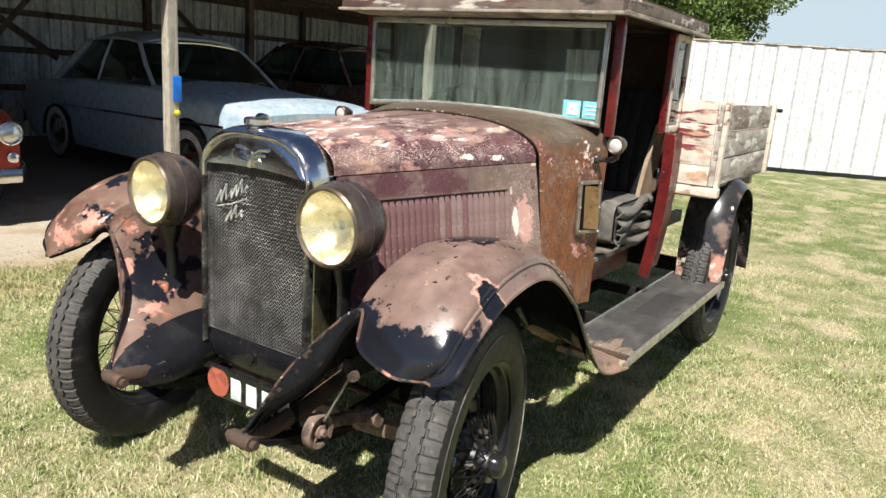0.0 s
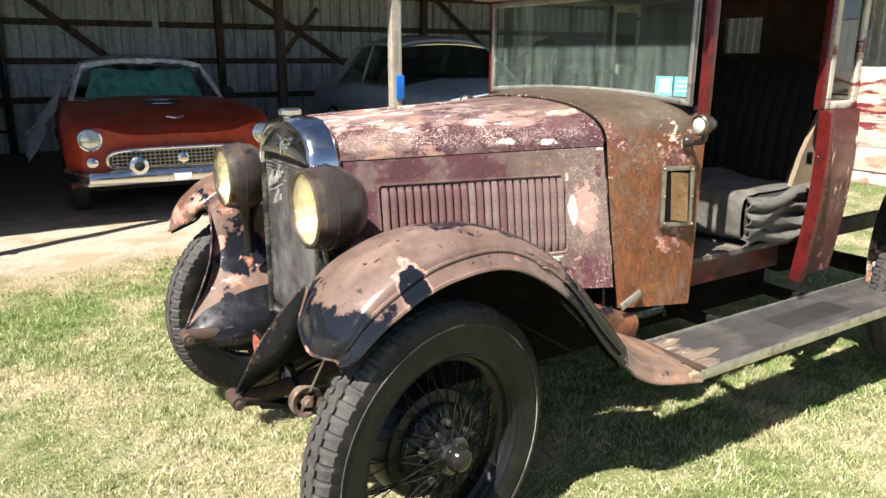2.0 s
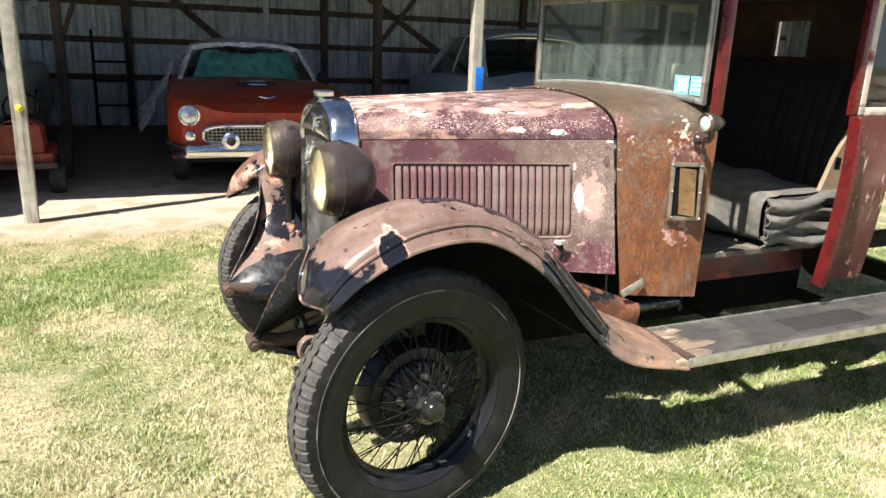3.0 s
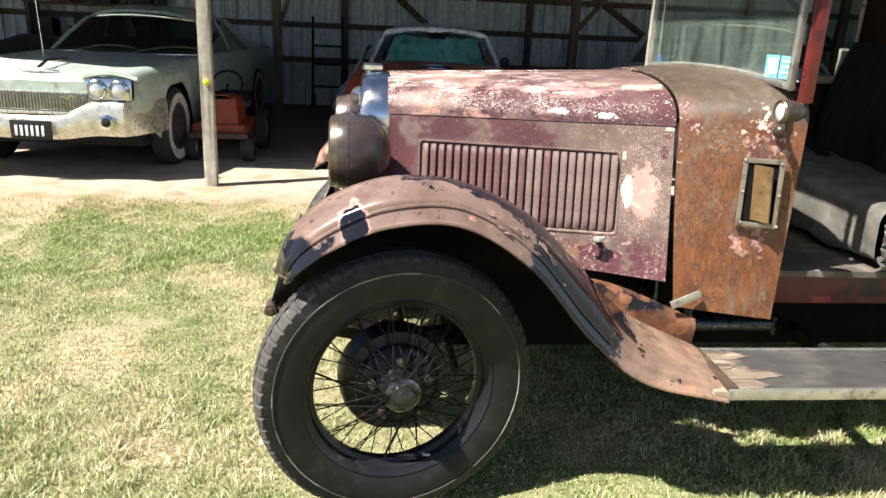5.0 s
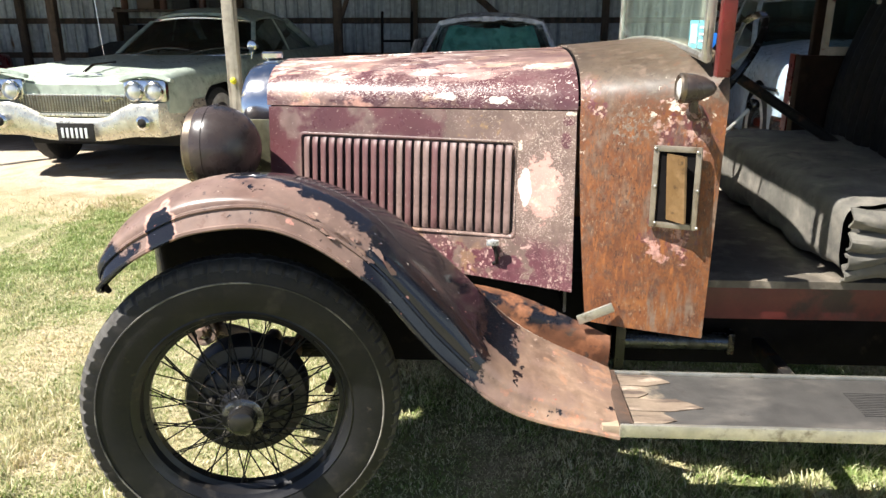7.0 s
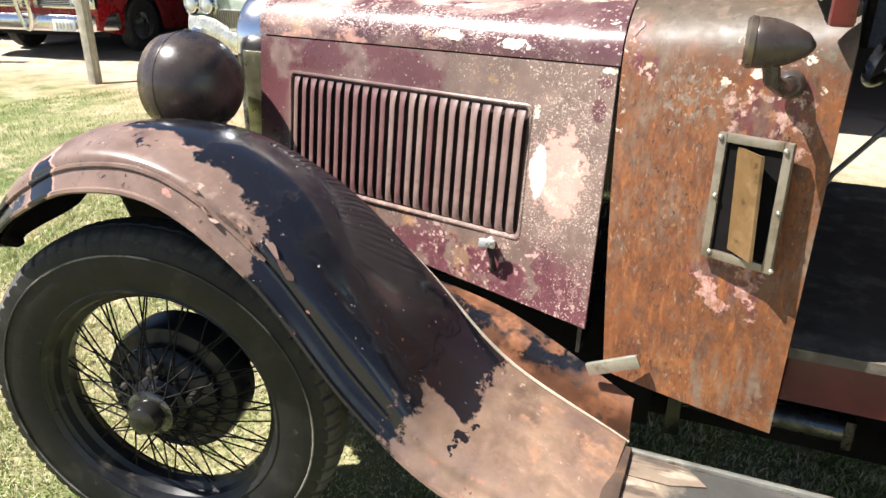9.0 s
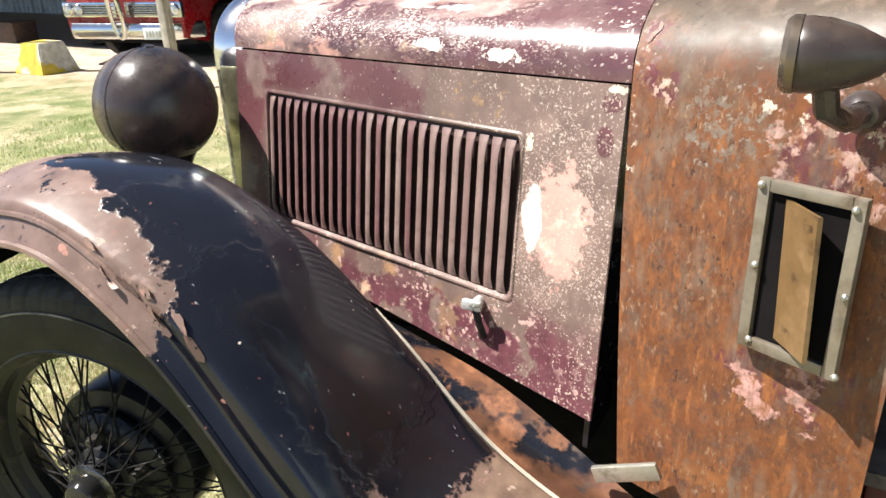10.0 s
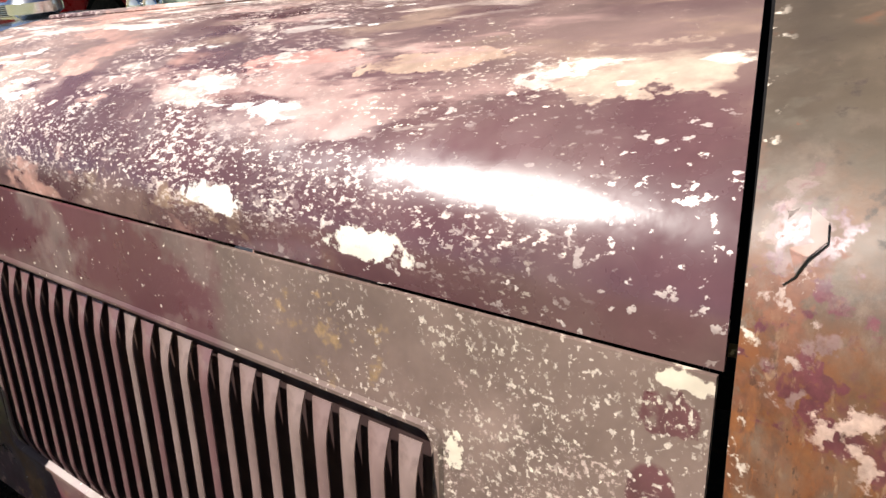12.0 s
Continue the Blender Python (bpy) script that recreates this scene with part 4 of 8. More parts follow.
LX0, LX1, LZ0, LZ1 = 0.047, 0.665, 0.752, 1.006
for side in (-1, 1):
    bm = bmesh.new()
    seam = 1.0815

    def strip(x0, x1, z0, z1, nx, nz, out=0.0):
        def f(u, v):
            x = mix(x0, x1, u)
            lo, hi = (z0(x) if callable(z0) else z0), (z1(x) if callable(z1) else z1)
            return hood_point(x, mix(lo, hi, v), out, side)
        sheet(bm, f, nx, nz, 0.004, 1 if side < 0 else -1)
    top_z = lambda x: 1.080 + 0.0115 * (x + 0.05) / 0.87
    strip(-0.05, 0.8215, LZ1, top_z, 18, 3)
    strip(-0.05, LX0, hood_bottom, LZ1, 3, 8)
    strip(LX1, 0.8215, hood_bottom, LZ1, 4, 8)
    strip(LX0, LX1, hood_bottom, LZ0, 14, 3)
    panel = part("bonnet_side", bm, hood_side_paint, truck)
    # dark maroon sheet stands for the shade in the gaps between louvres
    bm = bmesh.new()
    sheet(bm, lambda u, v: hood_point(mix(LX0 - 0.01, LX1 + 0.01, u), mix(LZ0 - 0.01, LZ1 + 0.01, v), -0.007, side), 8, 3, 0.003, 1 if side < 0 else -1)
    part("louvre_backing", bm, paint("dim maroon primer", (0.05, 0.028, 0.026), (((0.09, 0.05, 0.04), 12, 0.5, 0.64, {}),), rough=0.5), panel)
    bm = bmesh.new()
    corners = [(LX0, LZ0), (LX1, LZ0), (LX1, LZ1), (LX0, LZ1)]
    mx_, mz_ = (LX0 + LX1) / 2, (LZ0 + LZ1) / 2
    loops_ = []
    for grow, out in ((0.0045, 0.0002), (0.0015, 0.0022), (-0.0015, 0.0016), (-0.0055, -0.0055)):
        ring = []
        for cx, cz in corners:
            sx, sz = (1 if cx > mx_ else -1), (1 if cz > mz_ else -1)
            ex, ez, rad = cx + sx * grow, cz + sz * grow, 0.012
            first_a = {(1, 1): 0, (-1, 1): 90, (-1, -1): 180, (1, -1): 270}[(sx, sz)]
            for k in range(5):
                th = radians(first_a + 22.5 * k)
                ring.append(hood_point(ex - sx * rad + rad * math.cos(th), ez - sz * rad + rad * math.sin(th), out, side))
        loops_.append([bm.verts.new(p) for p in ring])
    for A, B in zip(loops_, loops_[1:]):
        for k in range(len(A)):
            bm.faces.new((A[k], A[(k + 1) % len(A)], B[(k + 1) % len(B)], B[k]))
    part("louvre_surround", bm, hood_side_paint, panel)
    # pressed louvres, open towards the rear
    count = 24
    pitch = (LX1 - LX0 - 0.012) / count
    first = None
    for i in range(count):
        x = LX0 + 0.008 + pitch * (i + 0.5)
        a, b = hood_point(x, LZ0 + 0.008, -0.004, side), hood_point(x, LZ1 - 0.008, -0.004, side)
        if first is None:
            bm = bmesh.new()
            hh = (b - a).length

            def f(u, v):
                z = u * hh
                endk = math.sin(math.pi / 2 * min(1.0, min(u, 1 - u) * hh / 0.032))
                lift = 0.0095 * math.sin(math.pi * min(1.0, 0.02 + 0.60 * v)) ** 0.8
                return (mix(-0.48, 0.24, v) * pitch, (-lift * endk if side < 0 else lift * endk), z)
            sheet(bm, f, 26, 12, 0.0012, 1 if side < 0 else -1)
            up = (b - a).normalized()
            ax = (hood_point(x + 0.01, LZ0 + 0.008, -0.004, side) - a).normalized()
        ay = up.cross(ax).normalized()
        mm = Matrix([[ax[k], ay[k], up[k], a[k]] for k in range(3)] + [[0, 0, 0, 1]])
        if first is None:
            first = part("louvre", bm, louvre_paint, panel, "", mm, 60)
        else:
            lv = again(first, mm, panel)
            if i < 11 or i in (12, 15):
                lv.material_slots[0].link = "OBJECT"
                lv.material_slots[0].material = maroon_louvre
    # bonnet catch
    c = hood_point(0.605, 0.735, 0.0, side)
    n = V(0.2, side, 0.1).normalized()
    bm = bmesh.new()
    rod(bm, c, c + n * 0.03, 0.009)
    box(bm, c + n * 0.034 + V(-0.004, 0, 0.004), (0.034, 0.011, 0.017), 0.004)
    catch = part("bonnet_catch", bm, bpy.data.materials["bright silver enamel"] if "bright silver enamel" in bpy.data.materials else paint("bright silver enamel", (0.72, 0.72, 0.7), (((0.25, 0.23, 0.2), 60, 0.5, 0.6, {"rough": 0.5}),), rough=0.3, metal=0.4, bump=0), panel, "worn chrome bonnet catch")
    bm = bmesh.new()
    tube(bm, [c + n * 0.028, c + n * 0.03 + V(0.008, 0, -0.03), c + n * 0.018 + V(0.012, 0, -0.055), c + n * 0.008 + V(0.004, 0, -0.06)], 0.006)
    part("catch_hook", bm, black_iron, catch)

# radiator
RX = -0.128
bm = bmesh.new()


def shell_outline(k, grow):
    """The radiator's outline: k from 0 to 1 from the lower edge of one side over the top to the other."""
    hw, zt, zb, zs = 0.2065 + grow, 1.178 + grow * 0.7, 0.50 - grow, 1.04
    if k < 0.3:
        return -hw, mix(zb, zs, k / 0.3)
    if k > 0.7:
        return hw, mix(zs, zb, (k - 0.7) / 0.3)
    th = (k - 0.3) / 0.4 * math.pi
    c, s = math.cos(th), math.sin(th)
    return -math.copysign(abs(c) ** 0.72, c) * hw, zs + (zt - zs) * abs(s) ** 0.72


def shell(u, v):
    # across: inner lip, rounded front, outer side back to the bonnet
    ring = [(-0.012, 0.0), (-0.004, -0.001), (0.006, -0.011), (0.020, -0.010), (0.032, 0.004), (0.0405, 0.034), (0.041, 0.08)]
    g, d = spline(ring, v)
    low = 1.0 if u < 0.3 or u > 0.7 else max(0.0, 1 - min(u - 0.3, 0.7 - u) / 0.12)
    g = mix(g, 0.042 - (0.042 - g) * 0.42, low * low * (3 - 2 * low))
    y, z = shell_outline(u, g * 0.9 - 0.012)
    return (RX + d, MID + y, z)


sheet(bm, lambda u, v: shell(mix(0.295, 0.705, u), v), 48, 14, 0.003)
radiator = part("radiator_shell", bm, chrome, truck, "polished chrome radiator shell")
for lo, hi in ((0.0, 0.294), (0.706, 1.0)):
    bm = bmesh.new()
    sheet(bm, lambda u, v: shell(mix(lo, hi, u), v), 12, 14, 0.003)
    part("shell_leg", bm, paint("tarnished dark nickel", (0.2, 0.2, 0.19), (((0.5, 0.5, 0.47), 30, 0.56, 0.62, {"rough": 0.3}), ((0.06, 0.055, 0.05), 12, 0.5, 0.6, {"rough": 0.5})), rough=0.28, metal=0.85, bump=0.03), radiator, "tarnished side of the radiator shell")
bm = bmesh.new()
sheet(bm, lambda u, v: (RX + 0.006 - 0.01 * math.sin(math.pi * v), MID + mix(-0.195, 0.195, u) , mix(0.44, 0.535, v) + 0.02 * (2 * u - 1) ** 2 * (1 - v)), 14, 6, 0.006)
rod(bm, (RX - 0.012, MID, 0.485), (RX + 0.006, MID, 0.485), 0.026, n=20)
apron = part("radiator_apron", bm, gloss_black, radiator, "black apron under the radiator")
bm = bmesh.new()
rod(bm, (RX - 0.02, MID, 0.485), (RX - 0.013, MID, 0.485), 0.017, n=16)
part("crank_hole", bm, black_iron, apron)
for s in (-1,):
    bm = bmesh.new()
    box(bm, (RX + 0.045, MID + s * 0.232, 0.79), (0.07, 0.012, 0.5), 0.004)
    part("radiator_side", bm, brass_chrome, radiator, "greenish brassy radiator side strip")
bm = bmesh.new()
box(bm, (RX + 0.03, MID, 0.80), (0.02, 0.43, 0.58))
part("radiator_core", bm, gloss_black, radiator)
bm = bmesh.new()


def header(u, v):
    y = mix(-0.21, 0.21, u)
    c = min(1.0, abs(y) / 0.212) ** (1 / 0.72)
    hi = 1.035 + 0.135 * (1 - c * c) ** 0.36
    lo = min(hi - 0.002, 1.070 + 0.012 * (1 - (y / 0.21) ** 2))
    return (RX - 0.012 + 0.016 * v * v, MID + y, mix(lo, hi, v))


sheet(bm, header, 30, 6, 0.004)
part("shell_header", bm, chrome, radiator, "chrome band above the stone guard")
# woven stone guard: wavy wires in rows
bm = bmesh.new()
rows, cols = 92, 60
for i in range(rows):
    z0 = mix(0.54, 1.078, i / (rows - 1))
    hw = 0.213
    if z0 > 1.04:
        hw *= max(0.1, 1 - ((z0 - 1.04) / 0.105) ** 2) ** 0.5
    dz = 0.003
    pts = []
    k = int(cols * 2 * hw / 0.392)
    for j in range(k + 1):
        y = MID - hw + 2 * hw * j / max(k, 1)
        up = dz if (j + i) % 2 else -dz
        pts.append((RX + (0.001 if j % 2 else 0.004), y, z0 + up))
    if len(pts) > 2:
        tube(bm, pts, (0.0009, 0.0012), 4)
tagged(part("stone_guard", bm, guard_wire, radiator, "woven wire stone guard", sharp=80), kind="stuff")
# flowing badge strokes on the guard
bm = bmesh.new()
def stroke(y0, z0, pts, w=0.0045):
    tube(bm, [(RX - 0.013, MID + y0 - py, z0 + pz) for py, pz in pts], (0.003, w * 0.85), 6)


wave = lambda n, step, tall: [(step * k + (0.012 if k % 2 else 0.0), (tall * (1.0 - 0.25 * (k % 3)) if k % 2 else 0.0) + 0.004 * k) for k in range(n)]
stroke(0.155, 0.955, wave(12, 0.0115, 0.05))
stroke(0.11, 0.905, wave(7, 0.0115, 0.042))
stroke(0.15, 0.945, [(0.0, 0.0), (0.06, 0.014), (0.13, 0.04)], 0.003)
part("badge_script", bm, bpy.data.materials["bright silver enamel"], radiator, "silver script badge strokes")
bm = bmesh.new()
lathe(bm, [(0.0, 0.045), (0.03, 0.045), (0.036, 0.040), (0.036, 0.026), (0.03, 0.022), (0.022, 0.018), (0.022, -0.01), (0.0, -0.01)], pose(-0.105, MID + 0.02, 1.178), 24)
part("radiator_cap", bm, chrome, radiator, "knurled chrome radiator cap")
bm = bmesh.new()
for s in (-1, 1):
    for k in range(3):
        tube(bm, [(RX - 0.016, MID, 1.118 - 0.010 * k), (RX - 0.016, MID + s * 0.035, 1.135 - 0.014 * k), (RX - 0.012, MID + s * (0.066 - 0.012 * k), 1.138 - 0.018 * k)], (0.004, 0.0055), 6)
box(bm, (RX - 0.018, MID, 1.105), (0.01, 0.022, 0.05), 0.004)
part("winged_badge", bm, chrome, radiator, "small winged chrome badge")

# scuttle, from the bonnet back to the windscreen
bm = bmesh.new()


def scuttle(u, v):
    x = mix(0.8312, 1.165, u)
    hw = mix(0.462, 0.592, u ** 0.9)
    seam = mix(1.09, 1.12, u)
    top = mix(1.236, 1.262, u)
    bottom = mix(0.532, 0.512, u)
    side = 0.28
    if v < side:
        k = v / side
        x += 0.034 * (1 - k) ** 1.6 * (1 - u)
        z = mix(bottom, seam, k)
        y = -hw - (seam - z) * mix(0.115, -0.01, u)
    elif v > 1 - side:
        k = (1 - v) / side
        x += 0.034 * (1 - k) ** 1.6 * (1 - u)
        z = mix(bottom, seam, k)
        y = hw + (seam - z) * mix(0.115, -0.01, u)
    else:
        y, z = arch((v - side) / (1 - 2 * side), hw, seam, top, mix(2.45, 3.0, u))
    return (x, mix(-0.008, -0.006, u) + y, z)


sheet(bm, scuttle, 14, 72, 0.005, -1)
cowl = part("scuttle", bm, cowl_paint, truck, "orange-rusted scuttle panel with flaking paint", sharp=50)
# a curled paint flap with a dark crack beside the bonnet joint
FLAP = [(0.031, 0.342), (0.055, 0.345), (0.076, 0.340), (0.076, 0.334), (0.056, 0.328), (0.044, 0.322), (0.036, 0.330)]
bm = bmesh.new()
rim = [bm.verts.new(Vector(scuttle(u, v)) + V(0.2, -0.7, 0.7) * (0.0054 + (0.0009 if 2 <= i <= 5 else 0.0))) for i, (u, v) in enumerate(FLAP)]
bm.faces.new(rim)
bmesh.ops.solidify(bm, geom=list(bm.faces), thickness=0.0006)
part("paint_flap", bm, flake_paint, cowl, "curled flap of pinkish paint")
bm = bmesh.new()
tube(bm, [Vector(scuttle(u + 0.004, v - 0.0008)) + V(0, -0.0037, 0.0037) for u, v in FLAP[2:6]] + [Vector(scuttle(0.036, 0.318)) + V(0, -0.0037, 0.0037)], (0.0005, 0.0009), 5)
part("paint_crack", bm, gloss_black, cowl, "thin dark crack in the paint")
bm = bmesh.new()
tube(bm, [Vector(scuttle(0.012, v)) * 1.0 + V(-0.003, 0.004 * (1 - 2 * v), -0.005) for v in np.linspace(0.0, 1.0, 60)], 0.0035, 6)
# matt black strip put in to darken the gap behind the bonnet
sheet(bm, lambda u, v: (scuttle(0.0, mix(0.3, 0.7, v))[0] + mix(-0.012, 0.03, u), scuttle(0.0, mix(0.3, 0.7, v))[1] * 0.968, scuttle(0.0, mix(0.3, 0.7, v))[2] - 0.016), 2, 60, 0.002)
part("bonnet_rest", bm, shade_black, cowl)
bm = bmesh.new()
tube(bm, [Vector(scuttle(u, 0.022)) + V(0, -0.001, 0.0) for u in np.linspace(0.25, 0.98, 14)], (0.002, 0.004), 6)
part("panel_crease", bm, cowl_paint, cowl)
bm = bmesh.new()
sheet(bm, lambda u, v: (0.812, mix(-1, 1, u) * (0.448 + (1.088 - mix(0.55, 1.085, v)) * 0.13) - 0.008, mix(0.55, 1.085, v)), 2, 6, 0.008)
part("bulkhead", bm, gloss_black, cowl)
# scuttle ventilator, one each side
for s in (-1, 1):
    a = V(0.998, s * 0.557 - 0.006, 1.022)
    ax = V(0.109, s * 0.046, -0.004).normalized()
    up = V(0.012, s * 0.008, -0.2).normalized() * -1
    ay = up.cross(ax).normalized()
    c = a + ax * 0.060 - up * 0.102
    m4 = Matrix([[ax[k], ay[k], up[k], c[k]] for k in range(3)] + [[0, 0, 0, 1]])
    bm = bmesh.new()
    for dx in (-0.051, 0.051):
        box(bm, (dx, 0, 0), (0.014, 0.012, 0.208), 0.002)
    for dz in (-0.097, 0.097):
        box(bm, (0, 0, dz), (0.088, 0.012, 0.014), 0.002)
    vent = part("ventilator_frame", bm, rusty_iron if s > 0 else dull_metal, cowl, "bare metal ventilator frame", m4)
    vent.data.materials[0] = bpy.data.materials["worn grey-brown vent metal"] if "worn grey-brown vent metal" in bpy.data.materials else paint("worn grey-brown vent metal", (0.3, 0.26, 0.2), (((0.16, 0.12, 0.08), 20, 0.5, 0.66, {}),), rough=0.45, metal=0.5, bump=0.06)
    # black backing stands for the shade inside the vent opening
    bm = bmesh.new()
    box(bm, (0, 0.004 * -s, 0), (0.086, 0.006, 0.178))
    part("vent_backing", bm, shade_black, vent, "", m4)
    bm = bmesh.new()
    prism(bm, [(-0.022, 0.0), (0.026, s * 0.026), (0.03, s * 0.023), (-0.018, -s * 0.003)], 0.168, m4 @ pose(0, 0, -0.084))
    part("vent_flap", bm, paint("mustard vent flap", (0.17, 0.1, 0.04), (((0.24, 0.15, 0.07), 14, 0.5, 0.66, {}), ((0.08, 0.045, 0.02), 30, 0.58, 0.66, {})), rough=0.4) if s < 0 else rusty_iron, vent, "mustard-brown vent flap")
    bm = bmesh.new()
    for dx in (-0.051, 0.051):
        for dz in (-0.095, 0.0, 0.095):
            p = m4 @ V(dx, 0, dz)
            bm = bmesh.new()
            bmesh.ops.create_uvsphere(bm, u_segments=8, v_segments=6, radius=0.0045, matrix=Matrix.Translation(p + V(0, s * 0.007, 0)))
            part("vent_screw", bm, dull_metal, vent)

# windscreen
WX, WY0, WY1, WZ0, WZ1 = 1.108, -0.575, 0.562, 1.232, 1.612


def sill_z(y):
    return 1.224 + 0.026 * (1 - ((y + 0.006) / 0.57) ** 2)


bm = bmesh.new()
tube(bm, [(WX, y, sill_z(y) + 0.008) for y in np.linspace(WY0, WY1, 17)], (0.012, 0.012), 8)
for y in (WY0 + 0.008, WY1 - 0.008):
    box(bm, (WX, y, (1.225 + WZ1) / 2), (0.022, 0.016, WZ1 - 1.225), 0.004)
box(bm, (WX, -0.006, WZ1 - 0.01), (0.022, WY1 - WY0, 0.022), 0.004)
screen = part("windscreen_frame", bm, dull_metal, truck, "dull metal windscreen frame")
bm = bmesh.new()
sheet(bm, lambda u, v: (WX, mix(WY0 + 0.012, WY1 - 0.012, u), mix(sill_z(mix(WY0, WY1, u)) + 0.006, WZ1 - 0.012, v)), 16, 4, 0.005)
pane = part("windscreen_pane", bm, screen_glass, screen, "dusty windscreen glass")
pane.visible_shadow = False
white_label = paint("white sticker paper", (0.75, 0.8, 0.8), (), rough=0.5, bump=0)
blue_label = paint("pale blue sticker", (0.16, 0.5, 0.62), (((0.3, 0.62, 0.7), 30, 0.5, 0.6, {}),), rough=0.5, bump=0)
for k, y in enumerate((-0.455, -0.538)):
    sticker = part("sticker", slab((WX - 0.004, y, 1.285), (0.0016, 0.074, 0.066), 0.0), blue_label, screen, "pale blue inspection sticker")
    if k == 0:
        part("sticker_panel", slab((WX - 0.0056, y - 0.004, 1.286), (0.0016, 0.046, 0.046)), white_label, sticker)
    else:
        for j in range(3):
            part("sticker_bar", slab((WX - 0.0056, y, 1.302 - 0.016 * j), (0.0016, 0.052, 0.005)), white_label, sticker)
bm = bmesh.new()
tube(bm, [(WX - 0.012, 0.16, WZ1 - 0.02), (WX - 0.016, 0.15, WZ1 - 0.004), (WX - 0.012, 0.135, WZ1 + 0.002)], 0.006)
part("screen_catch", bm, brass_chrome, screen)

# cab pillars, roof and body
roof_wood = paint("dark weathered roof timber", (0.17, 0.13, 0.105), (
    ((0.1, 0.05, 0.042), 7, 0.5, 0.6, {"stretch": (1, 0.35, 2.2), "rough": 0.7}),
    ((0.55, 0.5, 0.43), 9, 0.56, 0.61, {"stretch": (1, 0.35, 2.0), "rough": 0.8}),
    ((0.06, 0.045, 0.036), 16, 0.58, 0.64, {"stretch": (0.4, 0.4, 2.5), "rough": 0.85}),
), rough=0.75, bump=0.35, bscale=60)
sill_paint = paint("dull dark red sill", (0.1, 0.016, 0.013), (((0.11, 0.05, 0.04), 14, 0.66, 0.7, {"rough": 0.7}), ((0.03, 0.012, 0.011), 6, 0.52, 0.62, {})), rough=0.42, bump=0.05)
for s in (-1, 1):
    y = -0.608 if s < 0 else 0.594
    bm = bmesh.new()
    box(bm, (1.136, y, (1.19 + 1.635) / 2), (0.032, 0.034, 0.445), 0.006)
    part("front_pillar", bm, red_paint, truck, "oxblood red windscreen pillar")
    # sill under the doorway
    bm = bmesh.new()
    box(bm, (1.49, s * 0.506 - 0.004, 0.597), (0.63, 0.03, 0.115), 0.004)
    part("door_sill", bm, sill_paint, truck, "dark red doorway sill")
    # rear quarter: lower panel, lock pillar and upper window frame
    bm = bmesh.new()

    def quarter(u, v):
        x = mix(1.815, 2.085, u)
        z = mix(0.50, 1.185, v)
        bulge = 0.05 * math.sin(math.pi * min(1.0, v * 0.62 + 0.05)) ** 1.0
        return (x, s * (0.572 + bulge) - 0.004, z)
    sheet(bm, quarter, 6, 12, 0.006, -1 if s < 0 else 1)
    q = part("quarter_panel", bm, cab_paint, truck, "flaking maroon rear quarter panel")
    bm = bmesh.new()
    sheet(bm, lambda u, v: (mix(1.797, 1.822, u), quarter(0, v)[1] + s * 0.003, quarter(0, v)[2]), 1, 12, 0.05, -1 if s < 0 else 1)
    lock = part("lock_pillar", bm, red_paint, q, "glossy dark red lock pillar")
    bm = bmesh.new()
    box(bm, (1.797, s * 0.606 - 0.004, 1.0), (0.008, 0.022, 0.05), 0.002)
    part("striker_plate", bm, chrome, lock, "small metal striker plate")
    bm = bmesh.new()
    box(bm, (1.852, s * 0.585 - 0.004, 1.41), (0.034, 0.03, 0.45), 0.004)
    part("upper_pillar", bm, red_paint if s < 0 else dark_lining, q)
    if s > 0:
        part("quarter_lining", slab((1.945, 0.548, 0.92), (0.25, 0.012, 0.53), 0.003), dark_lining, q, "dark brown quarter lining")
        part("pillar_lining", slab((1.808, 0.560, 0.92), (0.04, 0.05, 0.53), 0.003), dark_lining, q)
    bm = bmesh.new()
    for x in (1.885, 2.075):
        box(bm, (x, s * 0.588 - 0.004, 1.41), (0.032, 0.026, 0.45), 0.004)
    for z in (1.20, 1.62):
        box(bm, (1.98, s * 0.588 - 0.004, z), (0.16, 0.024, 0.032), 0.004)
    w = part("quarter_window_frame", bm, wood_front, q, "peeling white timber quarter window frame")
    pane = part("quarter_pane", slab((1.98, s * 0.588 - 0.004, 1.41), (0.158, 0.004, 0.39)), car_glass, w)
    pane.visible_shadow = False

# back of the cab with its small window
bm = bmesh.new()
BY0, BY1, BZ0, BZ1 = -0.15, 0.04, 1.40, 1.555
X = 2.075
ys_, zs_ = (-0.575, BY0, BY1, 0.565), (0.515, BZ0, BZ1, 1.645)
grid = {(i, j, k): bm.verts.new((X + (0.01 if k else -0.01), ys_[i], zs_[j])) for i in range(4) for j in range(4) for k in (0, 1)}
for i in range(3):
    for j in range(3):
        if (i, j) != (1, 1):
            for k in (0, 1):
                bm.faces.new([grid[q] for q in ((i, j, k), (i + 1, j, k), (i + 1, j + 1, k), (i, j + 1, k))])
for (a, b) in (((1, 1), (2, 1)), ((2, 1), (2, 2)), ((2, 2), (1, 2)), ((1, 2), (1, 1)), ((0, 0), (3, 0)), ((3, 0), (3, 3)), ((3, 3), (0, 3)), ((0, 3), (0, 0))):
    if abs(a[0] - b[0]) == 3 or abs(a[1] - b[1]) == 3:
        steps = [(mix(a[0], b[0], t / 3), mix(a[1], b[1], t / 3)) for t in range(4)]
    else:
        steps = [a, b]
    for p, q in zip(steps, steps[1:]):
        p, q = (int(round(p[0])), int(round(p[1]))), (int(round(q[0])), int(round(q[1])))
        bm.faces.new((grid[(*p, 0)], grid[(*q, 0)], grid[(*q, 1)], grid[(*p, 1)]))
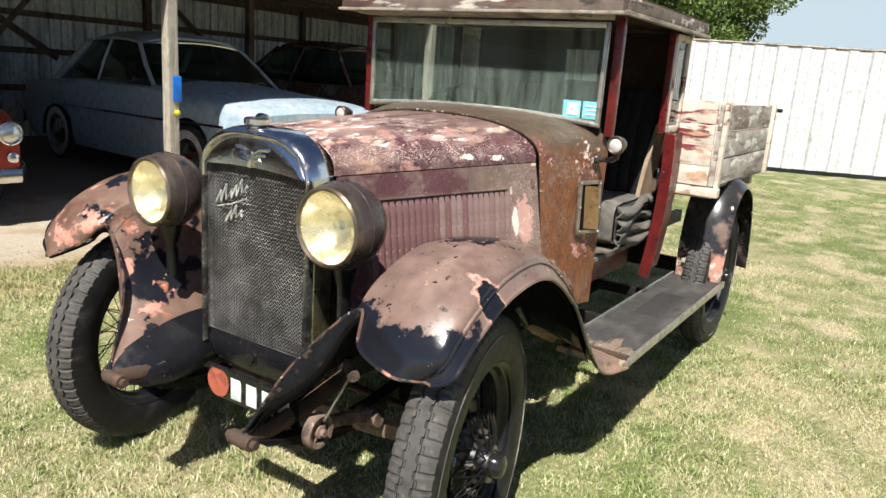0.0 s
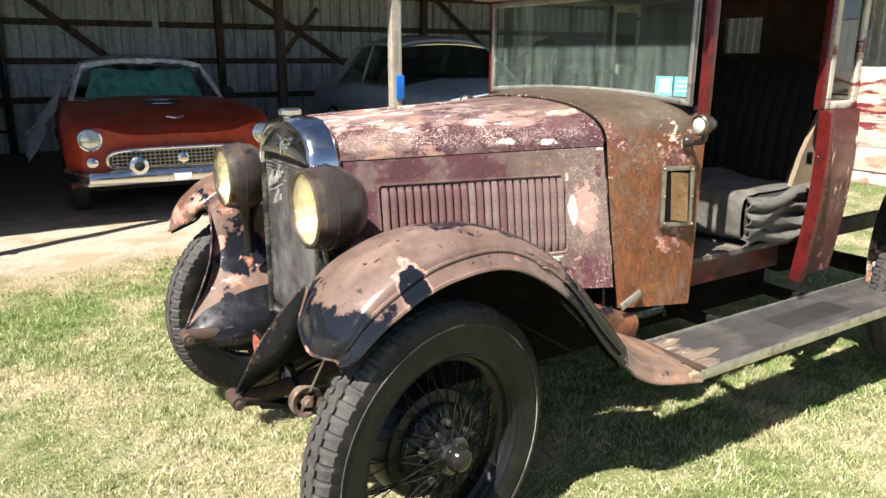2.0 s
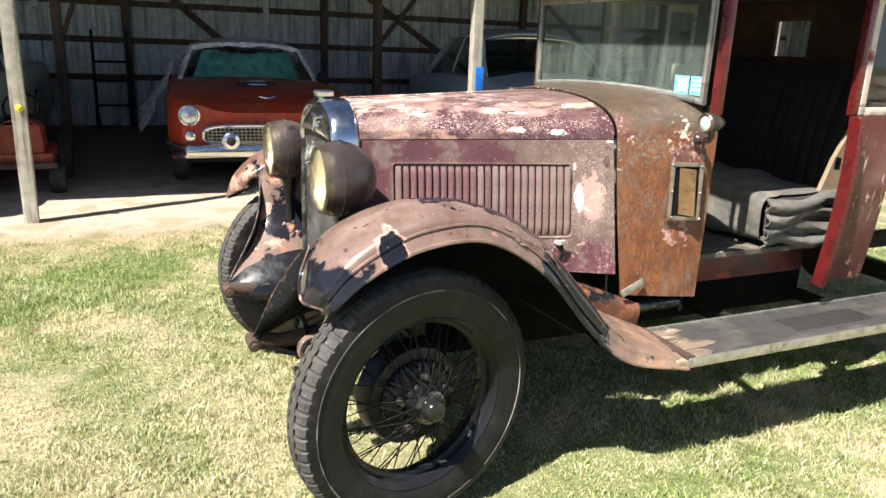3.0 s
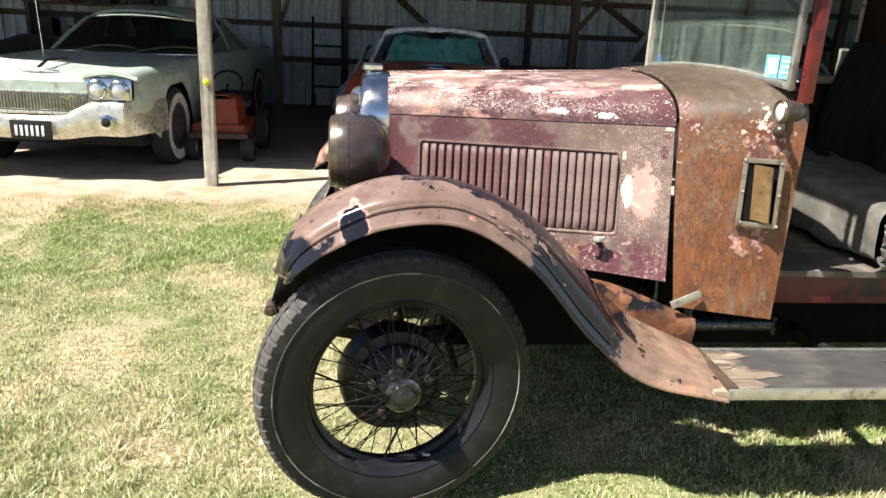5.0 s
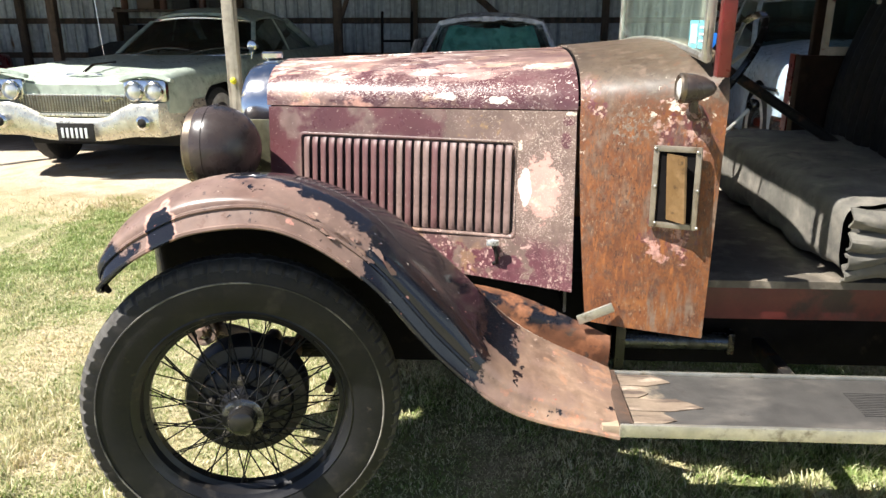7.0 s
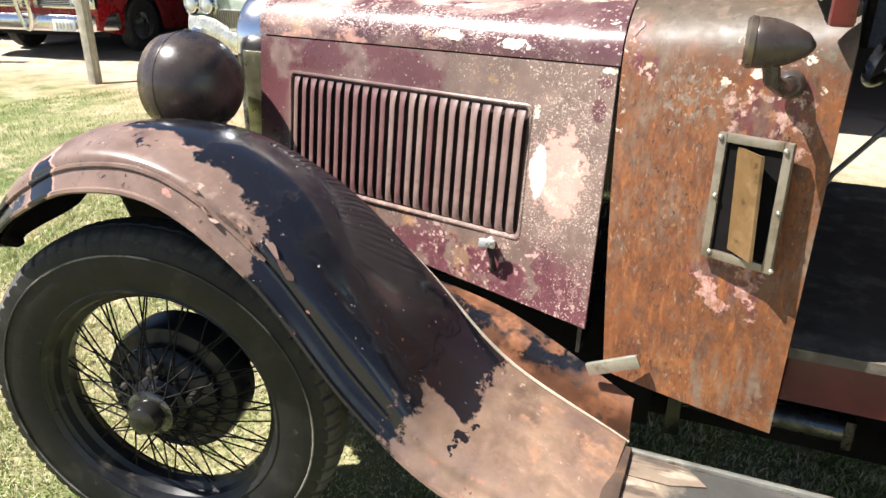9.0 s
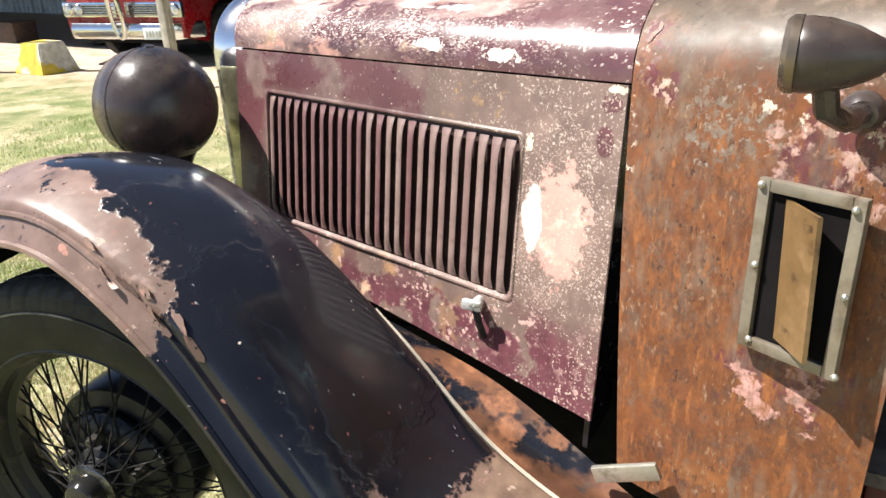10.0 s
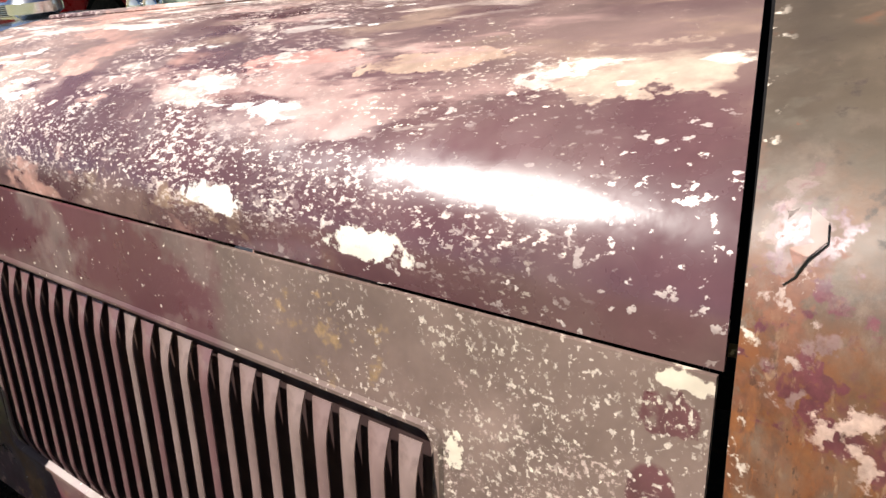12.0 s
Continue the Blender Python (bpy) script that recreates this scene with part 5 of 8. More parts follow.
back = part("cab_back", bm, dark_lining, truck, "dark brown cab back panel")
bm = bmesh.new()
box(bm, (1.62, -0.006, 0.648), (0.9, 1.08, 0.02))
part("cab_floor", bm, paint("dusty floor boards", (0.1, 0.085, 0.065), (((0.2, 0.17, 0.13), 12, 0.5, 0.66, {}),), rough=0.9), truck)
# roof: boards on a timber edge
bm = bmesh.new()


def roof(u, v):
    y = mix(-0.665, 0.645, v)
    return (mix(0.985, 2.13, u), y, 1.690 + 0.035 * (1 - (y / 0.66) ** 2))


sheet(bm, roof, 8, 14, 0.014, -1)
lid = part("roof_skin", bm, rusty_iron, truck, "rusty patched roof skin")
rail = lambda name, c, s, r=0.006: part(name, slab(c, s, r), roof_wood if name == "roof_board" else wood_grey, lid, "weathered dark roof edge board")
rail("roof_board", (1.0, -0.01, 1.664), (0.05, 1.31, 0.052))
rail("roof_board", (2.11, -0.01, 1.668), (0.04, 1.31, 0.05))
for s in (-1, 1):
    rail("roof_board", (1.56, s * 0.64 - 0.01, 1.672), (1.06, 0.045, 0.05))
    rail("drip_rail", (1.57, s * 0.655 - 0.01, 1.640), (1.14, 0.024, 0.016), 0.003)
rail("drip_rail", (0.985, -0.01, 1.635), (0.04, 1.33, 0.012), 0.003)
bm = bmesh.new()
sheet(bm, lambda u, v: (mix(1.03, 2.09, u), mix(-0.615, 0.6, v), 1.655 + 0.02 * math.sin(math.pi * v)), 3, 8, 0.006)
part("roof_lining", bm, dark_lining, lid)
bm = bmesh.new()
box(bm, (1.055, -0.006, 1.634), (0.10, 1.17, 0.028), 0.004)
part("header_rail", bm, wood_grey, lid)

# seat, backrest and controls
bm = bmesh.new()


def cushion(u, v):
    x0, x1, z0, z1 = 1.50, 1.985, 0.665, 0.875
    th = 2 * math.pi * v
    c, s_ = math.cos(th), math.sin(th)
    x = (x0 + x1) / 2 + (x1 - x0) / 2 * math.copysign(abs(c) ** 0.35, c)
    z = (z0 + z1) / 2 + (z1 - z0) / 2 * math.copysign(abs(s_) ** 0.35, s_)
    e = 1 - 0.04 * (2 * u - 1) ** 10
    y = mix(-0.535, 0.53, u)
    w = 0.018 * noise.noise(V(x * 9, y * 7, z * 11)) + 0.006 * noise.noise(V(x * 30, y * 22, z * 40))
    return ((x - 1.74) * e + 1.74 + w * 0.6, y, (z - 0.77) * e + 0.77 + w + (0.03 * u if s_ > 0 else 0))


sheet(bm, cushion, 44, 56)
for u in (0.0, 1.0):
    ring = [bm.verts.new(V(*cushion(u, j / 56)) * 0.9 + V(0.174, 0.1 * cushion(u, 0)[1], 0.077)) for j in range(56)]
    bm.faces.new(ring)
bmesh.ops.remove_doubles(bm, verts=bm.verts, dist=0.0005)
seat = part("seat_cushion", bm, canvas, truck, "seat wrapped in crumpled grey canvas", sharp=60)
for k in range(4):
    bm = bmesh.new()

    def fold(u, v):
        y = -0.54 - 0.01 * math.sin(u * 6 + k) - 0.004 * v
        x = mix(1.52, 1.97, u)
        z = 0.86 - 0.052 * k - 0.045 * v - 0.016 * math.sin(u * (5 + k) + k) + 0.014 * noise.noise(V(x * 9, k, v * 3))
        return (x, y + 0.016 * math.sin(v * math.pi) * -1.4, z)
    sheet(bm, fold, 26, 8, 0.006)
    part("canvas_fold", bm, canvas, seat)
bm = bmesh.new()
prism(bm, [(0.0, 0.0), (0.11, 0.016), (0.22, 0.004), (0.2, -0.02), (0.1, -0.012)], 0.006, pose(1.74, -0.556, 0.835, 90, 0, 0))
part("seat_tear", bm, gloss_black, seat, "dark tear in the canvas")
bm = bmesh.new()
sheet(bm, lambda u, v: (2.03 - 0.10 * (1 - v) - 0.03 * math.sin(math.pi * v) - 0.012 * abs(math.sin(u * 17 * math.pi)), mix(-0.50, 0.5, u), mix(0.86, 1.36, v)), 136, 8, 0.03)
part("seat_back", bm, leather, truck, "pleated black leather seat back", sharp=60)
bm = bmesh.new()
prism(bm, [(0.0, 0.0), (0.24, 0.0), (0.24, 0.36), (0.17, 0.34), (0.05, 0.13)], 0.02, pose(1.82, -0.515, 0.87, 90, 0, 0))
part("side_lining", bm, lining, truck, "tan side lining beside the seat back")
bm = bmesh.new()
box(bm, (1.15, -0.006, 1.15), (0.03, 1.12, 0.14), 0.006)
part("dashboard", bm, leather, truck)
# steering wheel on the far side
wheel_m = pose(1.42, 0.30, 1.16, 0, -58, 0)
bm = bmesh.new()
tube(bm, [wheel_m @ V(0.205 * math.cos(a), 0.205 * math.sin(a), 0) for a in np.linspace(0, 2 * math.pi, 40, endpoint=False)], 0.013, 8, True)
steer = part("steering_wheel", bm, gloss_black, truck, "large black steering wheel")
for a in (0.5, 0.5 + math.pi / 2, 0.5 + math.pi, 0.5 + math.pi * 1.5):
    bm = bmesh.new()
    rod(bm, wheel_m @ V(0, 0, -0.01), wheel_m @ V(0.2 * math.cos(a), 0.2 * math.sin(a), 0), 0.007)
    part("wheel_spoke", bm, dull_metal, steer)
bm = bmesh.new()
rod(bm, wheel_m @ V(0, 0, 0.01), wheel_m @ V(0, 0, -0.62), 0.018)
part("steering_column", bm, black_iron, steer)
bm = bmesh.new()
tube(bm, [(1.17, -0.035, 0.66), (1.24, -0.035, 0.83), (1.33, -0.035, 0.955), (1.415, -0.034, 1.05)], 0.006)
lever = part("gear_lever", bm, dull_metal, truck, "gear lever with a round knob")
bm = bmesh.new()
bmesh.ops.create_uvsphere(bm, u_segments=16, v_segments=12, radius=0.02, matrix=Matrix.Translation((1.425, -0.033, 1.062)))
part("knob", bm, gloss_black, lever, "round black knob")

# mudguards: (crown, outer edge, inner edge, foot) lines along the guard
CROWN = [(-0.362, 0.715), (-0.325, 0.81), (-0.225, 0.902), (-0.06, 0.966), (0.13, 0.958), (0.33, 0.868), (0.50, 0.70), (0.66, 0.515), (0.92, 0.412)]
EDGE = [(-0.325, 0.705), (-0.295, 0.742), (-0.205, 0.81), (-0.06, 0.872), (0.13, 0.876), (0.32, 0.762), (0.49, 0.57), (0.66, 0.437), (0.91, 0.376)]
INNER = [(-0.335, 0.755), (-0.285, 0.83), (-0.20, 0.89), (-0.05, 0.935), (0.13, 0.93), (0.33, 0.85), (0.50, 0.715), (0.68, 0.545), (0.93, 0.42)]
FOOT = [(-0.43, -0.325, 0.447), (-0.365, -0.332, 0.492), (-0.25, -0.338, 0.535), (-0.05, -0.345, 0.56), (0.14, -0.362, 0.575), (0.33, -0.40, 0.61), (0.50, -0.45, 0.61), (0.68, -0.50, 0.59), (0.93, -0.565, 0.50)]


def guard(u, v, side):
    c, e, i, f = spline(CROWN, u), spline(EDGE, u), spline(INNER, u), spline(FOOT, u)
    nose = max(0.0, 1 - u / 0.14)
    ye = -0.865 + 0.05 * nose ** 2
    yc = -0.735
    yi = -0.585 - 0.03 * nose
    tail = max(0.0, (u - 0.72) / 0.28)
    P = [(e[0], ye - 0.010, e[1]), (e[0], ye + 0.010, e[1] + 0.036 * (1 - 0.7 * tail) * (1 - 0.9 * nose)), (mix(e[0], c[0], 0.55), ye + 0.03, mix(e[1], c[1], 0.72)), (c[0], yc, c[1]),
         (mix(c[0], i[0], 0.8), yi - 0.01, mix(c[1], i[1], 0.75)), (i[0] + 0.03 * nose, yi + 0.025, mix(i[1] - 0.03, 0.825, nose)), (mix(i[0], f[0], 0.5) + 0.017 * nose, mix(mix(yi, f[1], 0.42), -0.44, nose), mix(mix(i[1], f[2], 0.62), 0.66, nose)), (f[0], f[1], f[2])]
    if side > 0:
        back = max(0.0, 1 - u / 0.35)
        P[4] = V(*P[4]) + V(0.05, 0, 0.03) * back * nose
        P[5] = V(*P[5]) + V(0.06, 0, 0) * back
        P[6] = V(*P[6]) + V(0.075, 0, 0) * back
        P[7] = V(*P[7]) + V(0, 0.012 * nose, 0)
    p = spline(P, v)
    return (p[0], p[1] * (1 if side < 0 else -1) - (0.0 if side < 0 else 0.055), p[2])


for side in (-1, 1):
    bm = bmesh.new()
    sheet(bm, lambda u, v: guard(u, v * 0.72, side), 64, 30, 0.004, 1 if side < 0 else -1)
    wing = part("front_mudguard", bm, fender_paint if side < 0 else far_fender_paint, truck, "brown and black flaking front mudguard", sharp=60)
    # second skin below the guard, its shade put in as near-black colour
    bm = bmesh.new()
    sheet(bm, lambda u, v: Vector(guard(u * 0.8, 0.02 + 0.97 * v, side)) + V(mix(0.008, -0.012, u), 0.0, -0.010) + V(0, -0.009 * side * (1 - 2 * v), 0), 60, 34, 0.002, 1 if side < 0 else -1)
    part("mudguard_underside", bm, shade_black, wing, "sooty black underside", sharp=60)
    bm = bmesh.new()
    tube(bm, [guard(u, 0.0, side) for u in np.linspace(0, 1, 60)], 0.006, 6)
    part("rolled_edge", bm, fender_paint if side < 0 else far_fender_paint, wing)
    bm = bmesh.new()
    tube(bm, [Vector(guard(u, 0.155, side)) + V(0, 0.001 * side, 0.002) for u in np.linspace(0.06, 0.8, 50)], 0.005, 6)
    part("pressed_bead", bm, fender_paint if side < 0 else far_fender_paint, wing)
    bm = bmesh.new()
    sheet(bm, lambda u, v: Vector(guard(u, mix(0.72, 1.0, v), side)) + V(0, 0.002 * side, 0), 50, 10, 0.003, 1 if side < 0 else -1)
    part("mudguard_apron", bm, near_apron_paint if side < 0 else far_fender_paint, wing, "rusty apron between mudguard and chassis", sharp=60)
    bm = bmesh.new()
    tube(bm, [Vector(guard(u, 0.72, side)) + V(0, 0.004 * side, 0.007) for u in np.linspace(0.72, 1.0, 20)], 0.0035, 6)
    part("piping", bm, paint("off-white piping", (0.6, 0.53, 0.42), (), rough=0.7), wing, "off-white piping strip")
    if side < 0:
        rng = random.Random(12)
        for k in range(9):
            u0, v0 = 0.545 + 0.014 * k + rng.uniform(-0.004, 0.004), rng.uniform(0.12, 0.30)
            bm = bmesh.new()
            lift = rng.uniform(0.004, 0.010)
            a0 = rng.uniform(0, 6)
            ring = []
            for j in range(9):
                t = 2 * math.pi * j / 9
                r = rng.uniform(0.5, 1.0)
                p = Vector(guard(u0 + 0.013 * r * math.cos(t), v0 + 0.030 * r * math.sin(t), side))
                ring.append(bm.verts.new(p + V(-0.2, -0.75, 0.6) * (0.003 + lift * max(0.0, math.cos(t - a0)))))
            bm.faces.new(ring)
            bmesh.ops.solidify(bm, geom=list(bm.faces), thickness=0.0008)
            part("paint_flake", bm, flake_paint, wing)
    bm = bmesh.new()
    tube(bm, [guard(0.0, v, side) for v in np.linspace(0, 1.0, 60)], 0.0042, 6)
    part("front_edge", bm, edge_flakes, wing, "flaking pink and rusty front edge")

bm = bmesh.new()
box(bm, (0.218, -0.5, 0.808), (0.022, 0.008, 0.014), 0.002)
rod(bm, (0.218, -0.5, 0.805), (0.20, -0.56, 0.87), 0.004)
part("stay_clip", bm, chrome, truck, "small bright stay clip")
# running boards with metal edging
for s in (-1, 1):
    y0 = -0.735 if s < 0 else 0.715
    bm = bmesh.new()
    box(bm, (1.62, y0, 0.392), (1.50, 0.262, 0.022), 0.003)
    stepb = part("running_board", bm, board_top, truck, "worn grey running board")
    for yy, h in ((y0 - s * -0.136, 0.034), (y0 + s * -0.134, 0.012)):
        bm = bmesh.new()
        box(bm, (1.645, yy, 0.396 if h > 0.02 else 0.407), (1.47, 0.012, h), 0.003)
        part("edge_strip", bm, dull_metal, stepb, "dull metal edging strip")
    for k in range(14):
        bm = bmesh.new()
        box(bm, (1.72, y0 + s * 0.0 + (k - 6.5) * 0.0085, 0.4045), (0.42, 0.004, 0.004), 0.001)
        part("rib", bm, board_top, stepb)

    bm = bmesh.new()
    box(bm, (0.925, y0, 0.409), (0.032, 0.272, 0.014), 0.003)
    part("joint_strip", bm, rusty_iron, stepb, "rusty strip where the mudguard meets the board")
    rng = random.Random(4)
    for k in range(4):
        bm = bmesh.new()
        y = y0 - 0.096 + 0.064 * k
        n = (0.11, 0.19, 0.07, 0.14)[k]
        prism(bm, [(0.0, -0.030), (n * 0.55, -0.030), (n * 0.8, -0.018), (n, rng.uniform(-0.012, 0.004)), (n * 0.86, 0.012), (n * 0.7, 0.03), (0.0, 0.030)], 0.003, pose(0.94, y, 0.4035))
        part("splinter_board", bm, paint("bare split board", (0.21, 0.16, 0.115), (((0.09, 0.065, 0.05), 14, 0.5, 0.6, {"stretch": (0.3, 2, 1)}), ((0.36, 0.29, 0.22), 20, 0.56, 0.64, {"stretch": (0.3, 2, 1)})), rough=0.8, bump=0.3, bscale=80) if k == 0 and s < 0 else bpy.data.materials["bare split board"], stepb)

# rear mudguards
RC = [(2.36, 0.405), (2.345, 0.58), (2.40, 0.78), (2.53, 0.905), (2.70, 0.925), (2.87, 0.845), (2.97, 0.69), (3.03, 0.50), (3.05, 0.36)]
for side in (-1, 1):
    yo = -0.86 if side < 0 else 0.84
    bm = bmesh.new()

    def rear(u, v):
        x, z = spline(RC, u)
        cx, cz = 2.66, 0.40
        drop = 0.055 * (v ** 3)
        d = V(x - cx, 0, z - cz).normalized()
        w = min(1.0, u / 0.18)
        yi = yo - side * 0.24
        crown = 0.02 * math.sin(math.pi * v * 0.9)
        return V(x, mix(yi, yo, v ** 0.8), z) + d * (crown - drop * w)
    sheet(bm, rear, 44, 12, 0.004, 1 if side < 0 else -1)
    part("rear_mudguard", bm, paint("flaking black rear mudguard", (0.03, 0.028, 0.028), (
        (PINK, 8, 0.42, 0.47, {"rough": 0.7, "zones": (("z", 0.56, 0.50, 0.05), ("x", 2.46, 2.40, 0.03))}),
        (CREAM, 18, 0.52, 0.56, {"rough": 0.7, "zones": (("z", 0.60, 0.52, 0.05), ("x", 2.46, 2.40, 0.03))}),
        (CREAM, 14, 0.60, 0.63, {"rough": 0.7, "zones": (("y", -0.80, -0.84, 0.02),)}),
        (TAUPE, 5, 0.55, 0.62, {"rough": 0.6})), rough=0.3), truck, "black rear mudguard with pink and cream flaking", sharp=60)

# chassis, springs, axles and small gear under the body
for s in (-1, 1):
    y = s * 0.275 - 0.05
    bm = bmesh.new()
    sheet(bm, lambda u, v: (mix(-0.06, 3.35, u), y + s * 0.02, mix(0.0, 0.075, v) + 0.455 + 0.075 * min(1.0, max(0.0, u / 0.14)) ** 0.7), 60, 2, 0.04)
    railp = part("chassis_rail", bm, black_iron, truck)
    bm = bmesh.new()
    rod(bm, (-0.43, y - s * 0.035, 0.437), (-0.43, y + s * 0.04, 0.437), 0.02, n=16)
    rod(bm, (-0.43, y - s * 0.05, 0.437), (-0.43, y + s * 0.055, 0.437), 0.012, n=8)
    part("spring_eye", bm, rusty_iron, railp, "greasy front spring eye")
    bm = bmesh.new()
    tube(bm, [(-0.43, y, 0.437), (-0.34, y, 0.428), (-0.2, y, 0.446), (-0.05, y + s * 0.01, 0.49)], (0.02, 0.028), 10)
    part("spring_horn", bm, rusty_iron, railp, "dusty rusty end of the chassis rail")
    for k in range(5):
        ext = 1 - 0.16 * k
        bm = bmesh.new()
        sheet(bm, lambda u, v: (0.0 + mix(-0.43, 0.43, u) * ext, y + mix(-0.024, 0.024, v), 0.355 - 0.010 * k + 0.085 * ((2 * u - 1) * ext) ** 2), 14, 1, 0.008)
        part("spring_leaf", bm, black_iron, railp)
    # friction damper: an open spoked ring on a hub, with its arm
    c, yd = V(-0.258, y + s * 0.105, 0.43), y + s * 0.105
    bm = bmesh.new()
    lathe(bm, [(0.033, 0.010), (0.045, 0.013), (0.049, 0.008), (0.049, -0.014), (0.044, -0.018), (0.033, -0.012), (0.033, 0.010)], pose(c.x, c.y, c.z, 90 if s < 0 else -90, 0, 0), 28)
    dm = part("damper_drum", bm, dusty_iron, railp, "dusty rusty friction damper ring", sharp=50)
    bm = bmesh.new()
    lathe(bm, [(0.0, 0.026), (0.010, 0.026), (0.011, 0.014), (0.018, 0.012), (0.018, -0.03), (0.0, -0.03)], pose(c.x, c.y, c.z, 90 if s < 0 else -90, 0, 0), 16)
    part("damper_hub", bm, dusty_iron, dm, sharp=50)
    for a in range(5):
        bm = bmesh.new()
        t = a * 1.2566 + 0.4
        rod(bm, c, c + V(0.04 * math.cos(t), 0, 0.04 * math.sin(t)), 0.006, n=6)
        part("damper_spoke", bm, dusty_iron, dm)
    bm = bmesh.new()
    tube(bm, [(-0.24, y + s * 0.08, 0.43), (-0.15, y + s * 0.10, 0.425), (-0.05, y + s * 0.12, 0.40)], (0.010, 0.022), 8)
    rod(bm, (-0.05, y + s * 0.07, 0.40), (-0.05, y + s * 0.15, 0.40), 0.024)
    part("damper_arm", bm, dusty_iron, dm)
    if s > 0:
        continue
    bm = bmesh.new()
    tube(bm, [(-0.25, yd - 0.012, 0.46), (-0.216, -0.5, 0.598)], 0.0035, 6)
    part("brake_rod", bm, dull_metal, dm, "thin bright rod")
    bm = bmesh.new()
    rod(bm, (-0.222, -0.515, 0.6), (-0.19, -0.47, 0.612), 0.017, n=12)
    rod(bm, (-0.19, -0.47, 0.612), (-0.12, -0.40, 0.60), 0.011, n=8)
    part("brake_linkage", bm, dusty_iron, dm, "rusty joint at the top of the rod")
bm = bmesh.new()
tube(bm, [(0.0, y, 0.33 + 0.05 * (abs(y) / 0.62) ** 4) for y in np.linspace(-0.66, 0.60, 24)], (0.022, 0.03), 8)
part("front_axle", bm, dusty_iron, truck, "dusty rusty front axle beam")
bm = bmesh.new()
rod(bm, (0.16, -0.62, 0.345), (0.16, 0.56, 0.345), 0.013)
part("track_rod", bm, rusty_iron, truck)
bm = bmesh.new()
rod(bm, (2.65, -0.66, 0.39), (2.65, 0.62, 0.39), 0.045)
bmesh.ops.create_uvsphere(bm, u_segments=18, v_segments=12, radius=0.14, matrix=Matrix.Translation((2.65, 0, 0.39)))
part("rear_axle", bm, black_iron, truck)
bm = bmesh.new()
box(bm, (0.42, -0.03, 0.56), (0.62, 0.36, 0.38), 0.03)
box(bm, (0.95, -0.02, 0.52), (0.5, 0.26, 0.26), 0.04)
part("engine", bm, black_iron, truck)
for s in (-1, 1):
    bm = bmesh.new()

    def horn(u, v):
        x = mix(-0.425, -0.085, u)
        hi = 0.452 + 0.112 * math.sin(u * math.pi / 2) ** 0.8
        lo = 0.418 - 0.03 * math.sin(math.pi * min(1.0, u * 1.15))
        y = mix(0.318, 0.302, u) - 0.10 * math.sin(math.pi * 0.58 * v) * math.sin(math.pi * (0.16 + 0.5 * u))
        return (x, s * y - 0.03, mix(hi, lo, v))
    sheet(bm, horn, 18, 10, 0.004, s)
    part("horn_cover", bm, gloss_black, truck, "glossy black cover over the spring horn", sharp=60)
# front number plate with plain white bars
plate = part("number_plate", slab((-0.255, -0.17, 0.452), (0.012, 0.36, 0.105), 0.003, pose(0, 0, 0, 0, -8, 0)), gloss_black, truck, "black number plate with white bars")
part("number_plate_disc", lathe(bmesh.new(), [(0.0, 0.004), (0.046, 0.003), (0.046, 0.0), (0.0, 0.0)], pose(-0.264, -0.035, 0.455, 0, -90, 0), 20), paint("rusty red patch", (0.45, 0.11, 0.06), (((0.3, 0.08, 0.05), 30, 0.5, 0.6, {}),), rough=0.7), plate, "rusty red round patch")
for k in range(4):
    part("number_plate_bar", slab((-0.2635, -0.11 - 0.065 * k, 0.454), (0.004, 0.042, 0.072), 0.001), white_label, plate)
# silencer tube, battery bracket and stays under the doorway
bm = bmesh.new()
rod(bm, (1.0, -0.33, 0.383), (1.325, -0.33, 0.383), 0.026, n=20)
part("vacuum_tube", bm, paint("dark blued steel", (0.13, 0.14, 0.15), (((0.05, 0.05, 0.05), 20, 0.5, 0.64, {"rough": 0.5}),), rough=0.28, metal=0.85, bump=0.03), truck, "short dark steel tube under the scuttle")
part("tube_bracket", slab((1.0, -0.33, 0.383), (0.03, 0.09, 0.16), 0.004), gloss_black, truck)
part("tube_bracket", slab((1.335, -0.33, 0.383), (0.02, 0.05, 0.07), 0.004), gloss_black, truck)
part("board_stay", slab((1.44, -0.47, 0.352), (0.035, 0.42, 0.05), 0.004), black_iron, truck)
part("board_stay", slab((2.02, -0.47, 0.352), (0.035, 0.42, 0.05), 0.004), black_iron, truck)
part("step_hook", slab((0.885, -0.575, 0.568), (0.10, 0.010, 0.026), 0.003, pose(0, 0, 0, 0, -24, 0)), dull_metal, truck, "bare metal bracket")
# added black sheets that stand for the shade under the body
part("side_shield", slab((0.55, -0.40, 0.47), (0.80, 0.012, 0.27)), shade_black, truck)
part("under_guard", slab((1.5, -0.28, 0.42), (1.2, 0.012, 0.26)), shade_black, truck)


